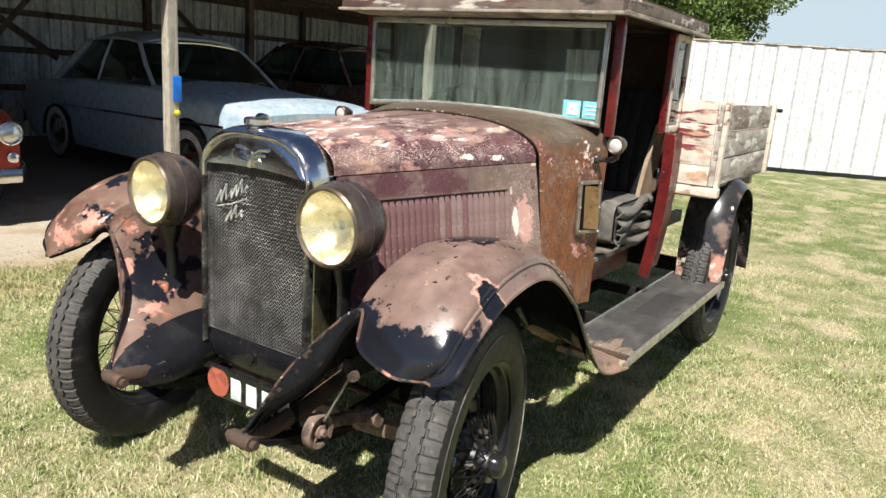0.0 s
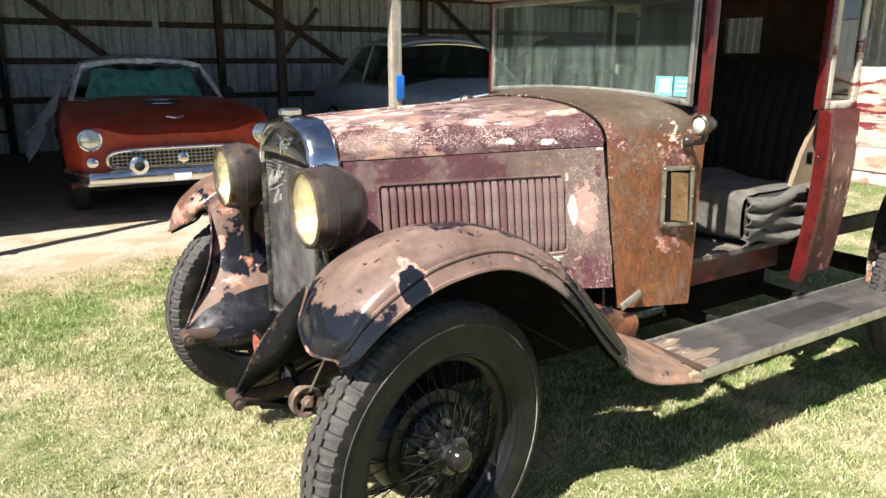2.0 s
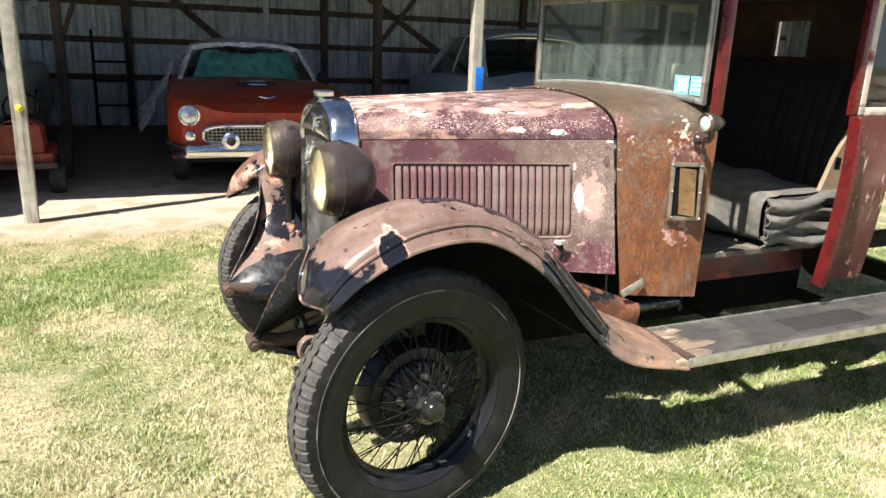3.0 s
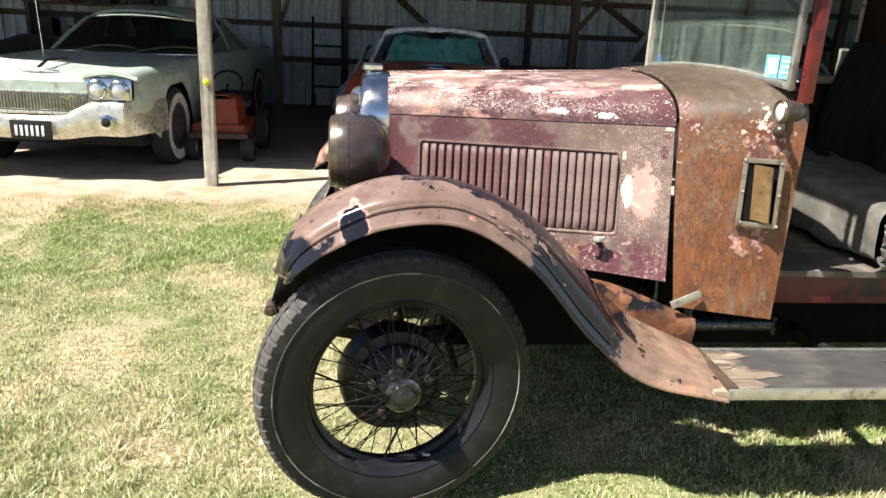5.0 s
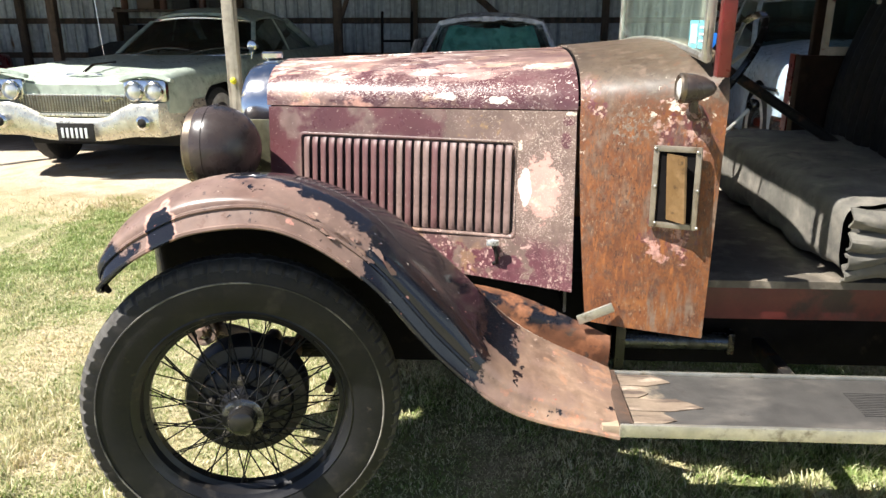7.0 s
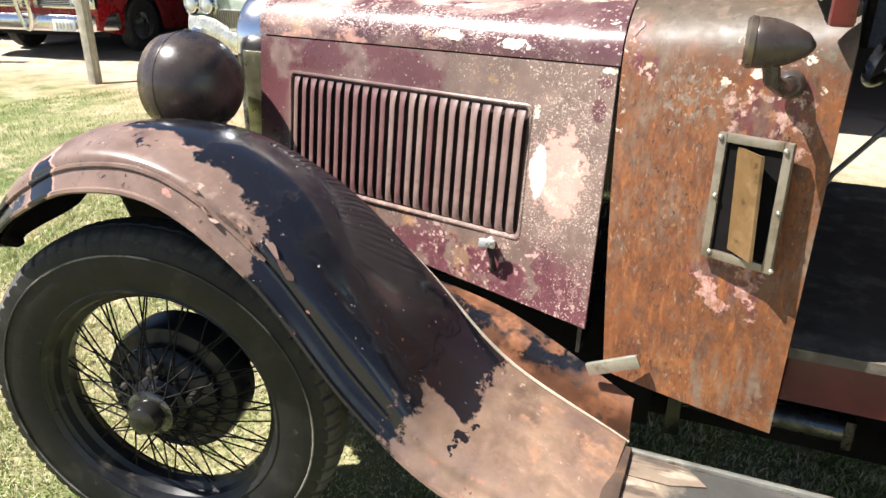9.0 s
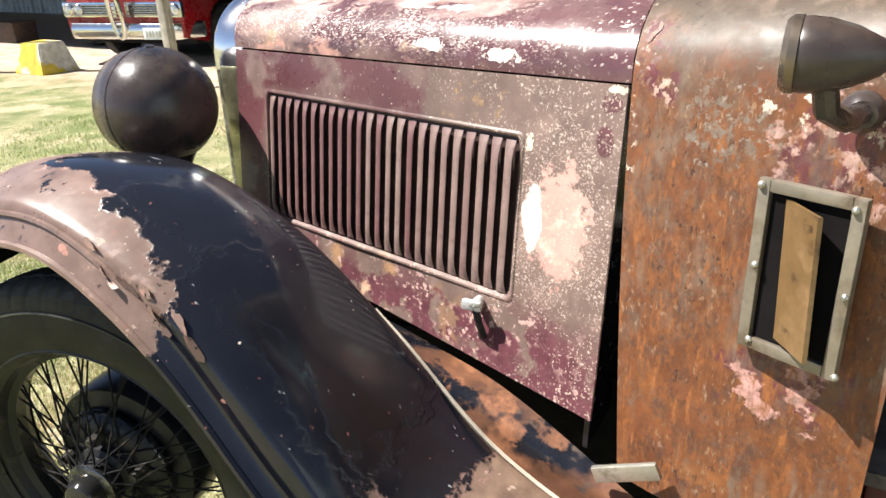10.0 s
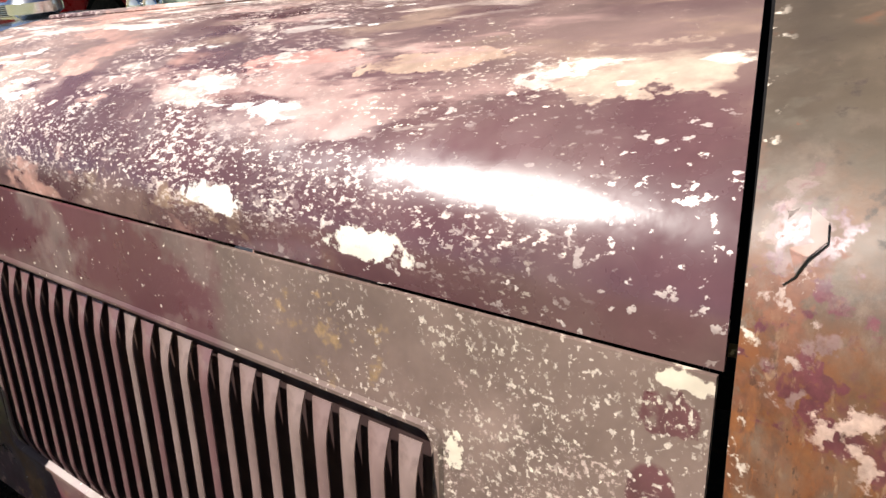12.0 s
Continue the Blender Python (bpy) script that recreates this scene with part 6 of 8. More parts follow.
# headlamps and side lamps
def headlamp(c, s):
    c = Vector(c)
    m = Matrix.Translation(c) @ pose(0, 0, 0, 0, -90, 0)
    bm = bmesh.new()
    prof = [(0.105, 0.0), (0.111, -0.012), (0.1155, -0.03), (0.1175, -0.048)] + [(0.1178 * (1 - ((h - 0.052) / 0.122) ** 2.15) ** 0.5, -h) for h in np.linspace(0.056, 0.1735, 18)] + [(0.0, -0.174)]
    lathe(bm, prof, m, 40)
    lamp = part("headlamp", bm, lamp_black, truck, "large faded black headlamp bowl", sharp=50)
    bm = bmesh.new()
    lathe(bm, [(0.0955, 0.008), (0.101, 0.012), (0.1075, 0.006), (0.110, -0.006), (0.1115, -0.014), (0.0955, -0.002), (0.0955, 0.008)], m, 40)
    part("lamp_rim", bm, lamp_rim, lamp, "tarnished metal lamp rim")
    bm = bmesh.new()
    lathe(bm, [(0.1168, -0.044), (0.1188, -0.0455), (0.1188, -0.0475), (0.1168, -0.049)], m, 40)
    part("lamp_seam", bm, lamp_black, lamp)
    bm = bmesh.new()
    lathe(bm, [(0.0, -0.085), (0.03, -0.08), (0.06, -0.06), (0.083, -0.03), (0.098, -0.004)], m, 36)
    part("reflector", bm, reflector, lamp, "yellowed reflector")
    bm = bmesh.new()
    bmesh.ops.create_uvsphere(bm, u_segments=12, v_segments=8, radius=0.017, matrix=m @ Matrix.Translation((0, 0, -0.045)))
    rod(bm, m @ V(0, 0, -0.085), m @ V(0, 0, -0.055), 0.01)
    part("bulb", bm, clear_glass, lamp)
    bm = bmesh.new()
    lathe(bm, [(0.098, 0.003), (0.06, 0.012), (0.0, 0.0155), (0.0, 0.0125), (0.06, 0.009), (0.098, 0.0), (0.098, 0.003)], m, 36)
    pn = part("lens", bm, lens_glass, lamp, "yellowish lamp glass")
    pn.visible_shadow = False
    bm = bmesh.new()
    rod(bm, c + V(0.06, 0, 0.110), c + V(0.062, 0, 0.1205), 0.011, 0.009, 12)
    part("lamp_clip", bm, lamp_black, lamp)
    bm = bmesh.new()
    lathe(bm, [(0.05, 0.03), (0.034, 0.0), (0.02, -0.05), (0.018, -0.16), (0.0, -0.16)], Matrix.Translation(c + V(0.075, 0, -0.125)), 16)
    part("lamp_stalk", bm, gloss_black, lamp)


headlamp((-0.220, -0.405, 0.979), -1)
headlamp((-0.234, 0.318, 0.968), 1)
def sidelamp(s):
    c = V(1.026, s * 0.678 - 0.004, 1.171)
    m = Matrix.Translation(c) @ pose(0, 0, 0, 0, -90, 0) @ Matrix.Diagonal((0.84, 0.84, 0.84, 1))
    bm = bmesh.new()
    lathe(bm, [(0.036, 0.0), (0.0395, -0.006), (0.040, -0.016), (0.038, -0.034), (0.031, -0.058), (0.018, -0.084), (0.005, -0.094), (0.0, -0.095)], m, 24)
    lamp = part("side_lamp", bm, lamp_black, truck, "small bullet side lamp")
    bm = bmesh.new()
    lathe(bm, [(0.030, 0.006), (0.036, 0.009), (0.041, 0.003), (0.041, -0.006), (0.030, 0.0), (0.030, 0.006)], m, 24)
    part("lamp_rim", bm, lamp_rim, lamp)
    bm = bmesh.new()
    lathe(bm, [(0.0, 0.01), (0.02, 0.008), (0.033, 0.0)], m, 20)
    part("lens", bm, paint("frosted lamp glass", (0.62, 0.62, 0.58), (), rough=0.2, bump=0.02), lamp, "frosted lamp glass")
    bm = bmesh.new()
    lathe(bm, [(0.0, -0.02), (0.02, -0.014), (0.032, 0.001)], m, 20)
    part("reflector", bm, chrome, lamp)
    bm = bmesh.new()
    tube(bm, [c + V(0.03, 0, -0.026), c + V(0.034, -s * 0.004, -0.048), c + V(0.05, -s * 0.03, -0.062), c + V(0.062, -s * 0.082, -0.066)], 0.0115, 8)
    part("lamp_arm", bm, lamp_black, lamp)
    bm = bmesh.new()
    lathe(bm, [(0.0, 0.012), (0.014, 0.012), (0.019, 0.006), (0.0215, 0.0), (0.0215, -0.006), (0.0, -0.006)], Matrix.Translation(c + V(0.063, -s * 0.09, -0.066)) @ pose(0, 0, 0, 90 if s < 0 else -90, 0, 0), 20)
    part("lamp_base", bm, lamp_black, lamp)


sidelamp(-1)
sidelamp(1)


# wheels
def wheel_meshes():
    """Meshes of one wire wheel round local z (its outer face towards +z)."""
    R, W = 0.398, 0.064
    bm = bmesh.new()
    prof = [(0.262, -0.046), (0.285, -0.06), (0.325, -W), (0.36, -W + 0.002), (0.381, -0.056), (0.3915, -0.045), (0.3975, -0.030), (0.3975, -0.022), (0.3895, -0.0205), (0.3895, -0.0145), (0.399, -0.013), (0.399, 0.0)]
    prof = prof + [(r, -h) for r, h in reversed(prof[:-1])]
    n = 528
    rings = []
    for r, h in prof:
        row = []
        for j in range(n):
            a = 2 * math.pi * j / n
            rr, hh = r, h
            if r > 0.375 and abs(h) > 0.026:
                shift = 0 if h > 0 else 4
                if (j + shift) % 8 in (0, 1):
                    rr -= 0.006 if abs(h) > 0.04 else 0.004
                elif (j + shift) % 8 in (4, 5) and abs(h) < 0.04:
                    rr -= 0.003
            if r > 0.395 and abs(h) < 0.03:
                hh += 0.0035 * (1 if (j // 4) % 2 else -1)
            row.append(bm.verts.new((rr * math.cos(a), rr * math.sin(a), hh)))
        rings.append(row)
    for k, (A, B) in enumerate(zip(rings, rings[1:])):
        for j in range(n):
            bm.faces.new((A[j], A[(j + 1) % n], B[(j + 1) % n], B[j])).material_index = 1 if 4 <= k < len(rings) - 5 else 0
    tread = bm.copy()
    bmesh.ops.delete(tread, geom=[f for f in tread.faces if f.material_index == 0], context="FACES")
    bmesh.ops.delete(bm, geom=[f for f in bm.faces if f.material_index == 1], context="FACES")
    for f in tread.faces:
        f.material_index = 0
    tyre = bm
    bead = bmesh.new()
    for r, h, k in ((0.352, 0.0642, 0.0022),):
        tube(bead, [(r * math.cos(a), r * math.sin(a), h) for a in np.linspace(0, 2 * math.pi, 72, endpoint=False)], k, 6, True)
    rim = bmesh.new()
    lathe(rim, [(0.262, 0.047), (0.272, 0.056), (0.276, 0.054), (0.272, 0.046), (0.256, 0.036), (0.25, 0.02), (0.238, 0.012), (0.238, -0.012), (0.25, -0.02), (0.256, -0.036), (0.272, -0.046), (0.276, -0.054), (0.272, -0.056), (0.262, -0.047)], None, 72)
    hub = bmesh.new()
    lathe(hub, [(0.0, 0.086), (0.02, 0.086), (0.03, 0.085), (0.034, 0.084), (0.036, 0.082), (0.046, 0.080), (0.05, 0.07), (0.05, 0.052), (0.062, 0.046), (0.064, 0.03), (0.105, 0.024), (0.118, 0.012), (0.118, -0.002), (0.152, -0.01), (0.158, -0.022), (0.158, -0.085), (0.14, -0.095), (0.0, -0.095)], None, 48)
    cap = bmesh.new()
    lathe(cap, [(0.0, 0.118), (0.02, 0.117), (0.03, 0.112), (0.036, 0.10), (0.037, 0.084), (0.0, 0.084)], None, 24)
    nut = bmesh.new()
    rod(nut, (0, 0, 0.01), (0, 0, 0.056), 0.011, n=8)
    rod(nut, (0, 0, 0.05), (0, 0, 0.062), 0.009, n=8)
    spoke = bmesh.new()
    tube(spoke, [(0.046, 0.0, 0.078), (0.126, 0.064, 0.043), (0.204, 0.126, 0.008)], 0.0019, 5)
    spoke_in = bmesh.new()
    tube(spoke_in, [(0.06, 0.0, 0.040), (0.126, -0.072, 0.016), (0.19, -0.143, -0.006)], 0.0019, 5)
    collar = bmesh.new()
    lathe(collar, [(0.0, 0.085), (0.045, 0.084), (0.0515, 0.080), (0.0525, 0.066), (0.049, 0.064)], None, 36)
    edge = bmesh.new()
    lathe(edge, [(0.115, 0.012), (0.119, 0.017), (0.1225, 0.012), (0.1225, 0.004), (0.117, 0.002)], None, 48)
    return dict(tread=tread, collar=collar, edge=edge, tyre=tyre, bead=bead, rim=rim, hub=hub, cap=cap, nut=nut, spoke=spoke, spoke_in=spoke_in)


tread_rubber = paint("dusty worn tread rubber", (0.082, 0.077, 0.07), (
    ((0.04, 0.037, 0.034), 16, 0.54, 0.72, {"rough": 0.75}),
    ((0.15, 0.135, 0.115), 34, 0.6, 0.7, {"rough": 0.95}),
), rough=0.7, bump=0.12, bscale=160, spec=0.28)
hub_black = paint("dusty black wheel enamel", (0.014, 0.014, 0.016), (((0.06, 0.05, 0.04), 20, 0.58, 0.7, {"rough": 0.8}),), rough=0.34, bump=0.05, spec=0.35)
spoke_black = paint("dull black spoke wire", (0.012, 0.012, 0.012), (((0.05, 0.035, 0.025), 60, 0.56, 0.66, {}),), rough=0.75, bump=0, spec=0.12)
collar_metal = paint("worn plated hub metal", (0.16, 0.16, 0.165), (((0.02, 0.02, 0.022), 30, 0.46, 0.58, {"rough": 0.5}),), rough=0.24, metal=0.9, bump=0.05)
stud_metal = paint("grimy wheel studs", (0.11, 0.1, 0.085), (((0.03, 0.025, 0.02), 60, 0.48, 0.6, {"rough": 0.8}),), rough=0.4, metal=0.6, bump=0.1)
made = {}


def wheel(m):
    if not made:
        b = wheel_meshes()
        made["hub"] = part("wheel", b["hub"], hub_black, truck, "black wire wheel hub and drum", m)
        w = made["hub"]
        made["tyre"] = part("tyre", b["tyre"], rubber, w, "worn bar-tread tyre", m, 28)
        made["tread"] = part("tread", b["tread"], tread_rubber, w, "dusty grey worn tread", m, 28)
        made["bead"] = part("sidewall_ring", b["bead"], paint("scuffed rubber ring", (0.06, 0.056, 0.05), (((0.26, 0.24, 0.21), 5, 0.53, 0.58, {}),), rough=0.8), w, "", m)
        made["rim"] = part("rim", b["rim"], hub_black, w, "black wheel rim", m)
        made["collar"] = part("hub_collar", b["collar"], collar_metal, w, "worn plated hub collar", m)
        made["edge"] = part("hub_flange", b["edge"], collar_metal, w, "", m)
        made["cap"] = part("hub_cap", b["cap"], paint("black hub enamel", (0.02, 0.019, 0.018), (((0.09, 0.07, 0.04), 40, 0.6, 0.68, {}),), rough=0.16, bump=0.02), w, "dull metal hub cap", m)
    else:
        w = again(made["hub"], m, truck)
        for k in ("tyre", "tread", "bead", "rim", "collar", "edge", "cap"):
            again(made[k], m, w)
    for i in range(5):
        mm = m @ pose(0, 0, 0, 0, 0, 72 * i + 18) @ pose(0.085, 0, 0)
        if "nut" not in made:
            made["nut"] = part("wheel_nut", wheel_meshes()["nut"], stud_metal, w, "", mm)
        else:
            again(made["nut"], mm, w)
    for i in range(60):
        key = "spoke" if i % 2 else "spoke_in"
        a = 6 * i
        mm = m @ pose(0, 0, 0, 0, 0, a) @ Matrix.Diagonal((1, 1 if (i // 2) % 2 else -1, 1, 1))
        if key not in made:
            made[key] = part("spoke", wheel_meshes()[key], spoke_black, w, "", mm)
        else:
            again(made[key], mm, w)


FRONT_Y, BACK_Y = -0.752, -0.735
wheel(pose(-0.026, FRONT_Y, 0.376, 90, 0, 11))
wheel(pose(-0.028, 0.665, 0.376, -90, 0, 11))
wheel(pose(2.65, BACK_Y, 0.374, 90, 0, 0))
wheel(pose(2.65, 0.69, 0.374, -90, 0, 0))

# timber cargo box
bm = bmesh.new()
BX0, BX1, BYN, BYF, BZB, BZT = 2.115, 3.45, -0.785, 0.75, 0.93, 1.335
box(bm, ((BX0 + BX1) / 2, (BYN + BYF) / 2, 0.92), (BX1 - BX0 - 0.02, BYF - BYN - 0.02, 0.025))
cargo = part("cargo_box", bm, wood_grey, truck, "weathered timber cargo box")
hgt = (BZT - BZB) / 3
for y in (BYN, BYF):
    for k in range(3):
        part("plank", slab(((BX0 + BX1) / 2 + 0.012 * k, y, BZB + hgt * (k + 0.5)), (BX1 - BX0, 0.026, hgt - 0.007), 0.004), wood_box, cargo)
    for x in (BX0 + 0.03, BX1 - 0.1):
        part("corner_post", slab((x, y - 0.024 * (1 if y < 0 else -1), BZB + 0.2), (0.045, 0.022, 0.42), 0.004), wood_front, cargo)
for x in (BX0, BX1):
    for k in range(4):
        hh = (BZT - BZB) / 4
        part("plank", slab((x, (BYN + BYF) / 2, BZB + hh * (k + 0.5)), (0.024, BYF - BYN - 0.03, hh - 0.008), 0.004), wood_front, cargo)
part("box_rail", slab((BX0 + 0.0, (BYN + BYF) / 2 - 0.02, 0.905), (0.05, BYF - BYN + 0.05, 0.045), 0.004), wood_front, cargo, "white bottom rail")
for x in (2.35, 2.85, 3.3):
    part("cross_bearer", slab((x, 0, 0.875), (0.07, 1.5, 0.06), 0.004), wood_grey, cargo)
bm = bmesh.new()
rod(bm, (BX1 - 0.03, BYN - 0.06, BZT - 0.03), (BX1 - 0.03, BYN - 0.01, BZT - 0.03), 0.012)
part("tail_bolt", bm, black_iron, cargo)

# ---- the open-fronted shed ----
# roof is mostly unseen; dark colour chosen to cut bounced light on the cars
dimmed_roof = paint("rusty sooted roof sheet", (0.09, 0.075, 0.065), (((0.16, 0.09, 0.06), 4, 0.5, 0.64, {"rough": 0.8}), ((0.05, 0.045, 0.04), 7, 0.52, 0.66, {})), rough=0.75, bump=0.1)
zinc = paint("dull galvanised sheet", (0.58, 0.62, 0.605), (
    ((0.29, 0.32, 0.345), 3, 0.5, 0.64, {"stretch": (3, 1, 0.25), "rough": 0.6}),
    ((0.28, 0.18, 0.11), 6, 0.66, 0.74, {"stretch": (2, 1, 0.3), "rough": 0.8}),
), rough=0.5, metal=0.0, bump=0.02)
post_wood = paint("weathered pale post timber", (0.4, 0.36, 0.29), (
    ((0.22, 0.19, 0.15), 7, 0.5, 0.62, {"stretch": (3, 3, 0.18), "rough": 0.9}),
    ((0.55, 0.5, 0.42), 9, 0.57, 0.66, {"stretch": (3, 3, 0.2), "rough": 0.9}),
), rough=0.85, bump=0.35, bscale=50)
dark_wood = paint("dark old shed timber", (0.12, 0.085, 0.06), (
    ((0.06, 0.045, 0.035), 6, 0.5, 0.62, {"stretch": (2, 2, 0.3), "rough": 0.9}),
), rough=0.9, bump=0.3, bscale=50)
blue_tape = paint("bright blue tape", (0.01, 0.16, 0.62), (), rough=0.4, bump=0.02)
yellow_mark = paint("yellow knob", (0.75, 0.68, 0.03), (), rough=0.5, bump=0)
BACK, LEFT, RIGHT = 9.95, -20.0, 13.4


def ribbed(bm, a, b, z0, z1, pitch=0.19, deep=0.036):
    """A profiled metal sheet standing from a to b."""
    a, b = Vector(a), Vector(b)
    d = (b - a)
    length = d.length
    d.normalize()
    n = V(-d.y, d.x, 0)
    k = int(length / pitch)
    prof = ((0.0, 0), (0.52, 0), (0.58, 1), (0.94, 1))
    pts = []
    for i in range(k):
        for f, h in prof:
            pts.append(a + d * ((i + f) * pitch) + n * (h * deep))
    pts.append(b)
    lo = [bm.verts.new((p.x, p.y, z0)) for p in pts]
    hi = [bm.verts.new((p.x, p.y, z1)) for p in pts]
    lo2 = [bm.verts.new((p.x - n.x * 0.004, p.y - n.y * 0.004, z0)) for p in pts]
    hi2 = [bm.verts.new((p.x - n.x * 0.004, p.y - n.y * 0.004, z1)) for p in pts]
    for i in range(len(pts) - 1):
        bm.faces.new((lo[i], lo[i + 1], hi[i + 1], hi[i]))
        bm.faces.new((lo2[i], hi2[i], hi2[i + 1], lo2[i + 1]))
        bm.faces.new((hi[i], hi[i + 1], hi2[i + 1], hi2[i]))
    return bm


def wall(name, a, b, z0, z1, mat, label):
    return solid(name, ribbed(bmesh.new(), a, b, z0, z1), mat, label, "wall", "structure", sharp=20)


wall("wall_back", (RIGHT, BACK, 0), (LEFT, BACK, 0), -0.1, 2.56, zinc, "grey ribbed metal back wall of the shed")
wall("wall_right", (RIGHT, 3.75, 0), (RIGHT, BACK, 0), -0.1, 2.62, zinc, "blue-grey ribbed metal end wall of the shed")
wall("wall_left", (LEFT, BACK, 0), (LEFT, 3.75, 0), -0.1, 2.62, zinc, "grey ribbed metal end wall of the shed")
def eave(x):
    """The mostly unseen roof's front edge, run back towards the red hardtop's end so sun reaches its nose."""
    return 3.5 + 1.68 * min(1.0, max(0.0, (-3.2 - x) / 5.0))


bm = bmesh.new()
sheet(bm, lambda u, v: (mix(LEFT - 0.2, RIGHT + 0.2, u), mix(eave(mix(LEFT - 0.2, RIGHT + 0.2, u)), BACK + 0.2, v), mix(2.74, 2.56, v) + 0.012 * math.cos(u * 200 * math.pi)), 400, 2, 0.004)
solid("shed_roof", bm, dimmed_roof, "ribbed metal shed roof", "roof", "structure")
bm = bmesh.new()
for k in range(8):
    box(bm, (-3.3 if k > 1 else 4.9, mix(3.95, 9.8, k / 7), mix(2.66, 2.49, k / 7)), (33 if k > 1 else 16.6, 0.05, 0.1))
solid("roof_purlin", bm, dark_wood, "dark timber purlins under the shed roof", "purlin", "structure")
bm = bmesh.new()
tube(bm, [(x, eave(x) + 0.08, 2.62) for x in (-20.0, -8.2, -3.2, 13.4)], (0.035, 0.11), 4)
solid("eave_beam", bm, dark_wood, "timber beam along the shed's open front", "beam", "structure")
for z in (0.74, 1.29, 1.83, 2.4):
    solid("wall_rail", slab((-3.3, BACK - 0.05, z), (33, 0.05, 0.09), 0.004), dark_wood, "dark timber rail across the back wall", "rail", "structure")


def post(x, y, w, top, mat, label, lean=0.0):
    p = thing("shed_post", label, "post", pose(x, y, 0), "shed posts")
    bm = bmesh.new()

    def f(u, v):
        a = 2 * math.pi * v + math.pi / 4
        r = w * 0.5 * (1.22 + 0.05 * noise.noise(V(x, u * 9, v * 4)))
        c, s = math.cos(a), math.sin(a)
        k = 1 / max(abs(c), abs(s)) ** 0.72
        return (x + r * c * k * 0.8 + lean * u, y + r * s * k * 0.8, mix(-0.2, top, u))
    sheet(bm, f, 24, 24)
    part("upright", bm, mat, p, sharp=50)
    return p


front = {}
for x, y in ((-19.6, 3.75), (-16.0, 3.75), (-12.4, 3.75), (-8.9, 3.85), (-5.2, 3.93), (-1.42, 3.47), (2.37, 3.8), (6.1, 3.75), (9.8, 3.75), (13.3, 3.75)):
    front[x] = post(x, y, 0.105, 2.62, post_wood, "weathered pale timber post at the open shed front")
for x, z in ((-1.42, 0.852), (2.37, 0.90), (-5.2, 0.86)):
    y = {-1.42: 3.47, 2.37: 3.8, -5.2: 3.93}[x]
    bm = bmesh.new()
    bmesh.ops.create_uvsphere(bm, u_segments=14, v_segments=10, radius=0.026, matrix=Matrix.Translation((x + 0.01, y - 0.07, z)))
    rod(bm, (x + 0.01, y - 0.06, z), (x + 0.01, y - 0.02, z), 0.008)
    part("yellow_knob", bm, yellow_mark, front[x], "yellow round knob on the post")
bm = bmesh.new()
box(bm, (2.395, 3.80, 1.10), (0.082, 0.124, 0.215), 0.006)
part("blue_band", bm, blue_tape, front[2.37], "bright blue tape band")
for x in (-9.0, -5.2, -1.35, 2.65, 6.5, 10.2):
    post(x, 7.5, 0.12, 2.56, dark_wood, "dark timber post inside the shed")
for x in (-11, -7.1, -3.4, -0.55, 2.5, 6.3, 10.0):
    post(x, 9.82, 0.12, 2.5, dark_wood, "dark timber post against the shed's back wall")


def brace(a, b, w=0.09):
    bm = bmesh.new()
    tube(bm, [a, tuple(mix(Vector(a), Vector(b), 0.5)), b], (0.025, w * 0.6), 4)
    solid("diagonal_brace", bm, dark_wood, "dark diagonal timber brace inside the shed", "brace", group="shed braces", sharp=20)


brace((-0.5, 9.86, 2.46), (1.05, 9.88, 1.15))
brace((2.75, 9.86, 2.46), (4.75, 9.88, 1.2))
brace((2.65, 7.5, 1.35), (3.2, 7.5, 2.0), 0.06)
brace((-1.35, 7.5, 1.2), (-0.9, 7.5, 2.4), 0.06)
brace((-3.4, 9.86, 1.3), (-5.0, 9.88, 2.44))
brace((6.5, 9.86, 2.46), (8.0, 9.88, 1.3))
solid("roof_light_strip", slab((1.55, BACK - 0.085, 1.86), (0.09, 0.014, 0.5), 0.003), paint("pale plastic strip", (0.62, 0.66, 0.66), (), rough=0.4), "pale upright strip on the back wall", "strip", group="pale strips")
solid("roof_light_strip", slab((-1.75, BACK - 0.085, 2.0), (0.09, 0.014, 0.55), 0.003), bpy.data.materials["pale plastic strip"], "pale upright strip on the back wall", "strip", group="pale strips")
# flat shop shelf with tins at the far side
shelf = thing("tool_shelf", "dim timber shelf crowded with tins", "shelf", pose(-4.4, 9.6, 0))
for z in (0.95, 1.45):
    part("shelf_board", slab((-4.4, 9.62, z), (1.9, 0.4, 0.04), 0.004), dark_wood, shelf)
for x in (-5.3, -3.5):
    part("shelf_leg", slab((x, 9.62, 0.75), (0.06, 0.38, 1.5), 0.004), dark_wood, shelf)
tin_mats = [paint("old tin " + n, c, (((0.1, 0.06, 0.04), 20, 0.6, 0.7, {}),), rough=0.5) for n, c in (("rust", (0.14, 0.06, 0.035)), ("cream", (0.2, 0.17, 0.12)), ("red", (0.2, 0.03, 0.025)), ("brown", (0.1, 0.06, 0.035)))]
for i in range(11):
    x = -5.2 + 0.16 * i
    z = 0.97 if i % 2 else 1.47
    bm = bmesh.new()
    hgt = 0.14 + 0.05 * ((i * 7) % 3)
    lathe(bm, [(0, 0), (0.055, 0), (0.058, 0.005), (0.055, 0.012), (0.055, hgt), (0.058, hgt + 0.006), (0.05, hgt + 0.01), (0, hgt + 0.01)], pose(x, 9.58, z), 16)
    solid("paint_tin", bm, tin_mats[i % 4], "old paint tin standing on the shelf", "tin", group="tins on the shelf")


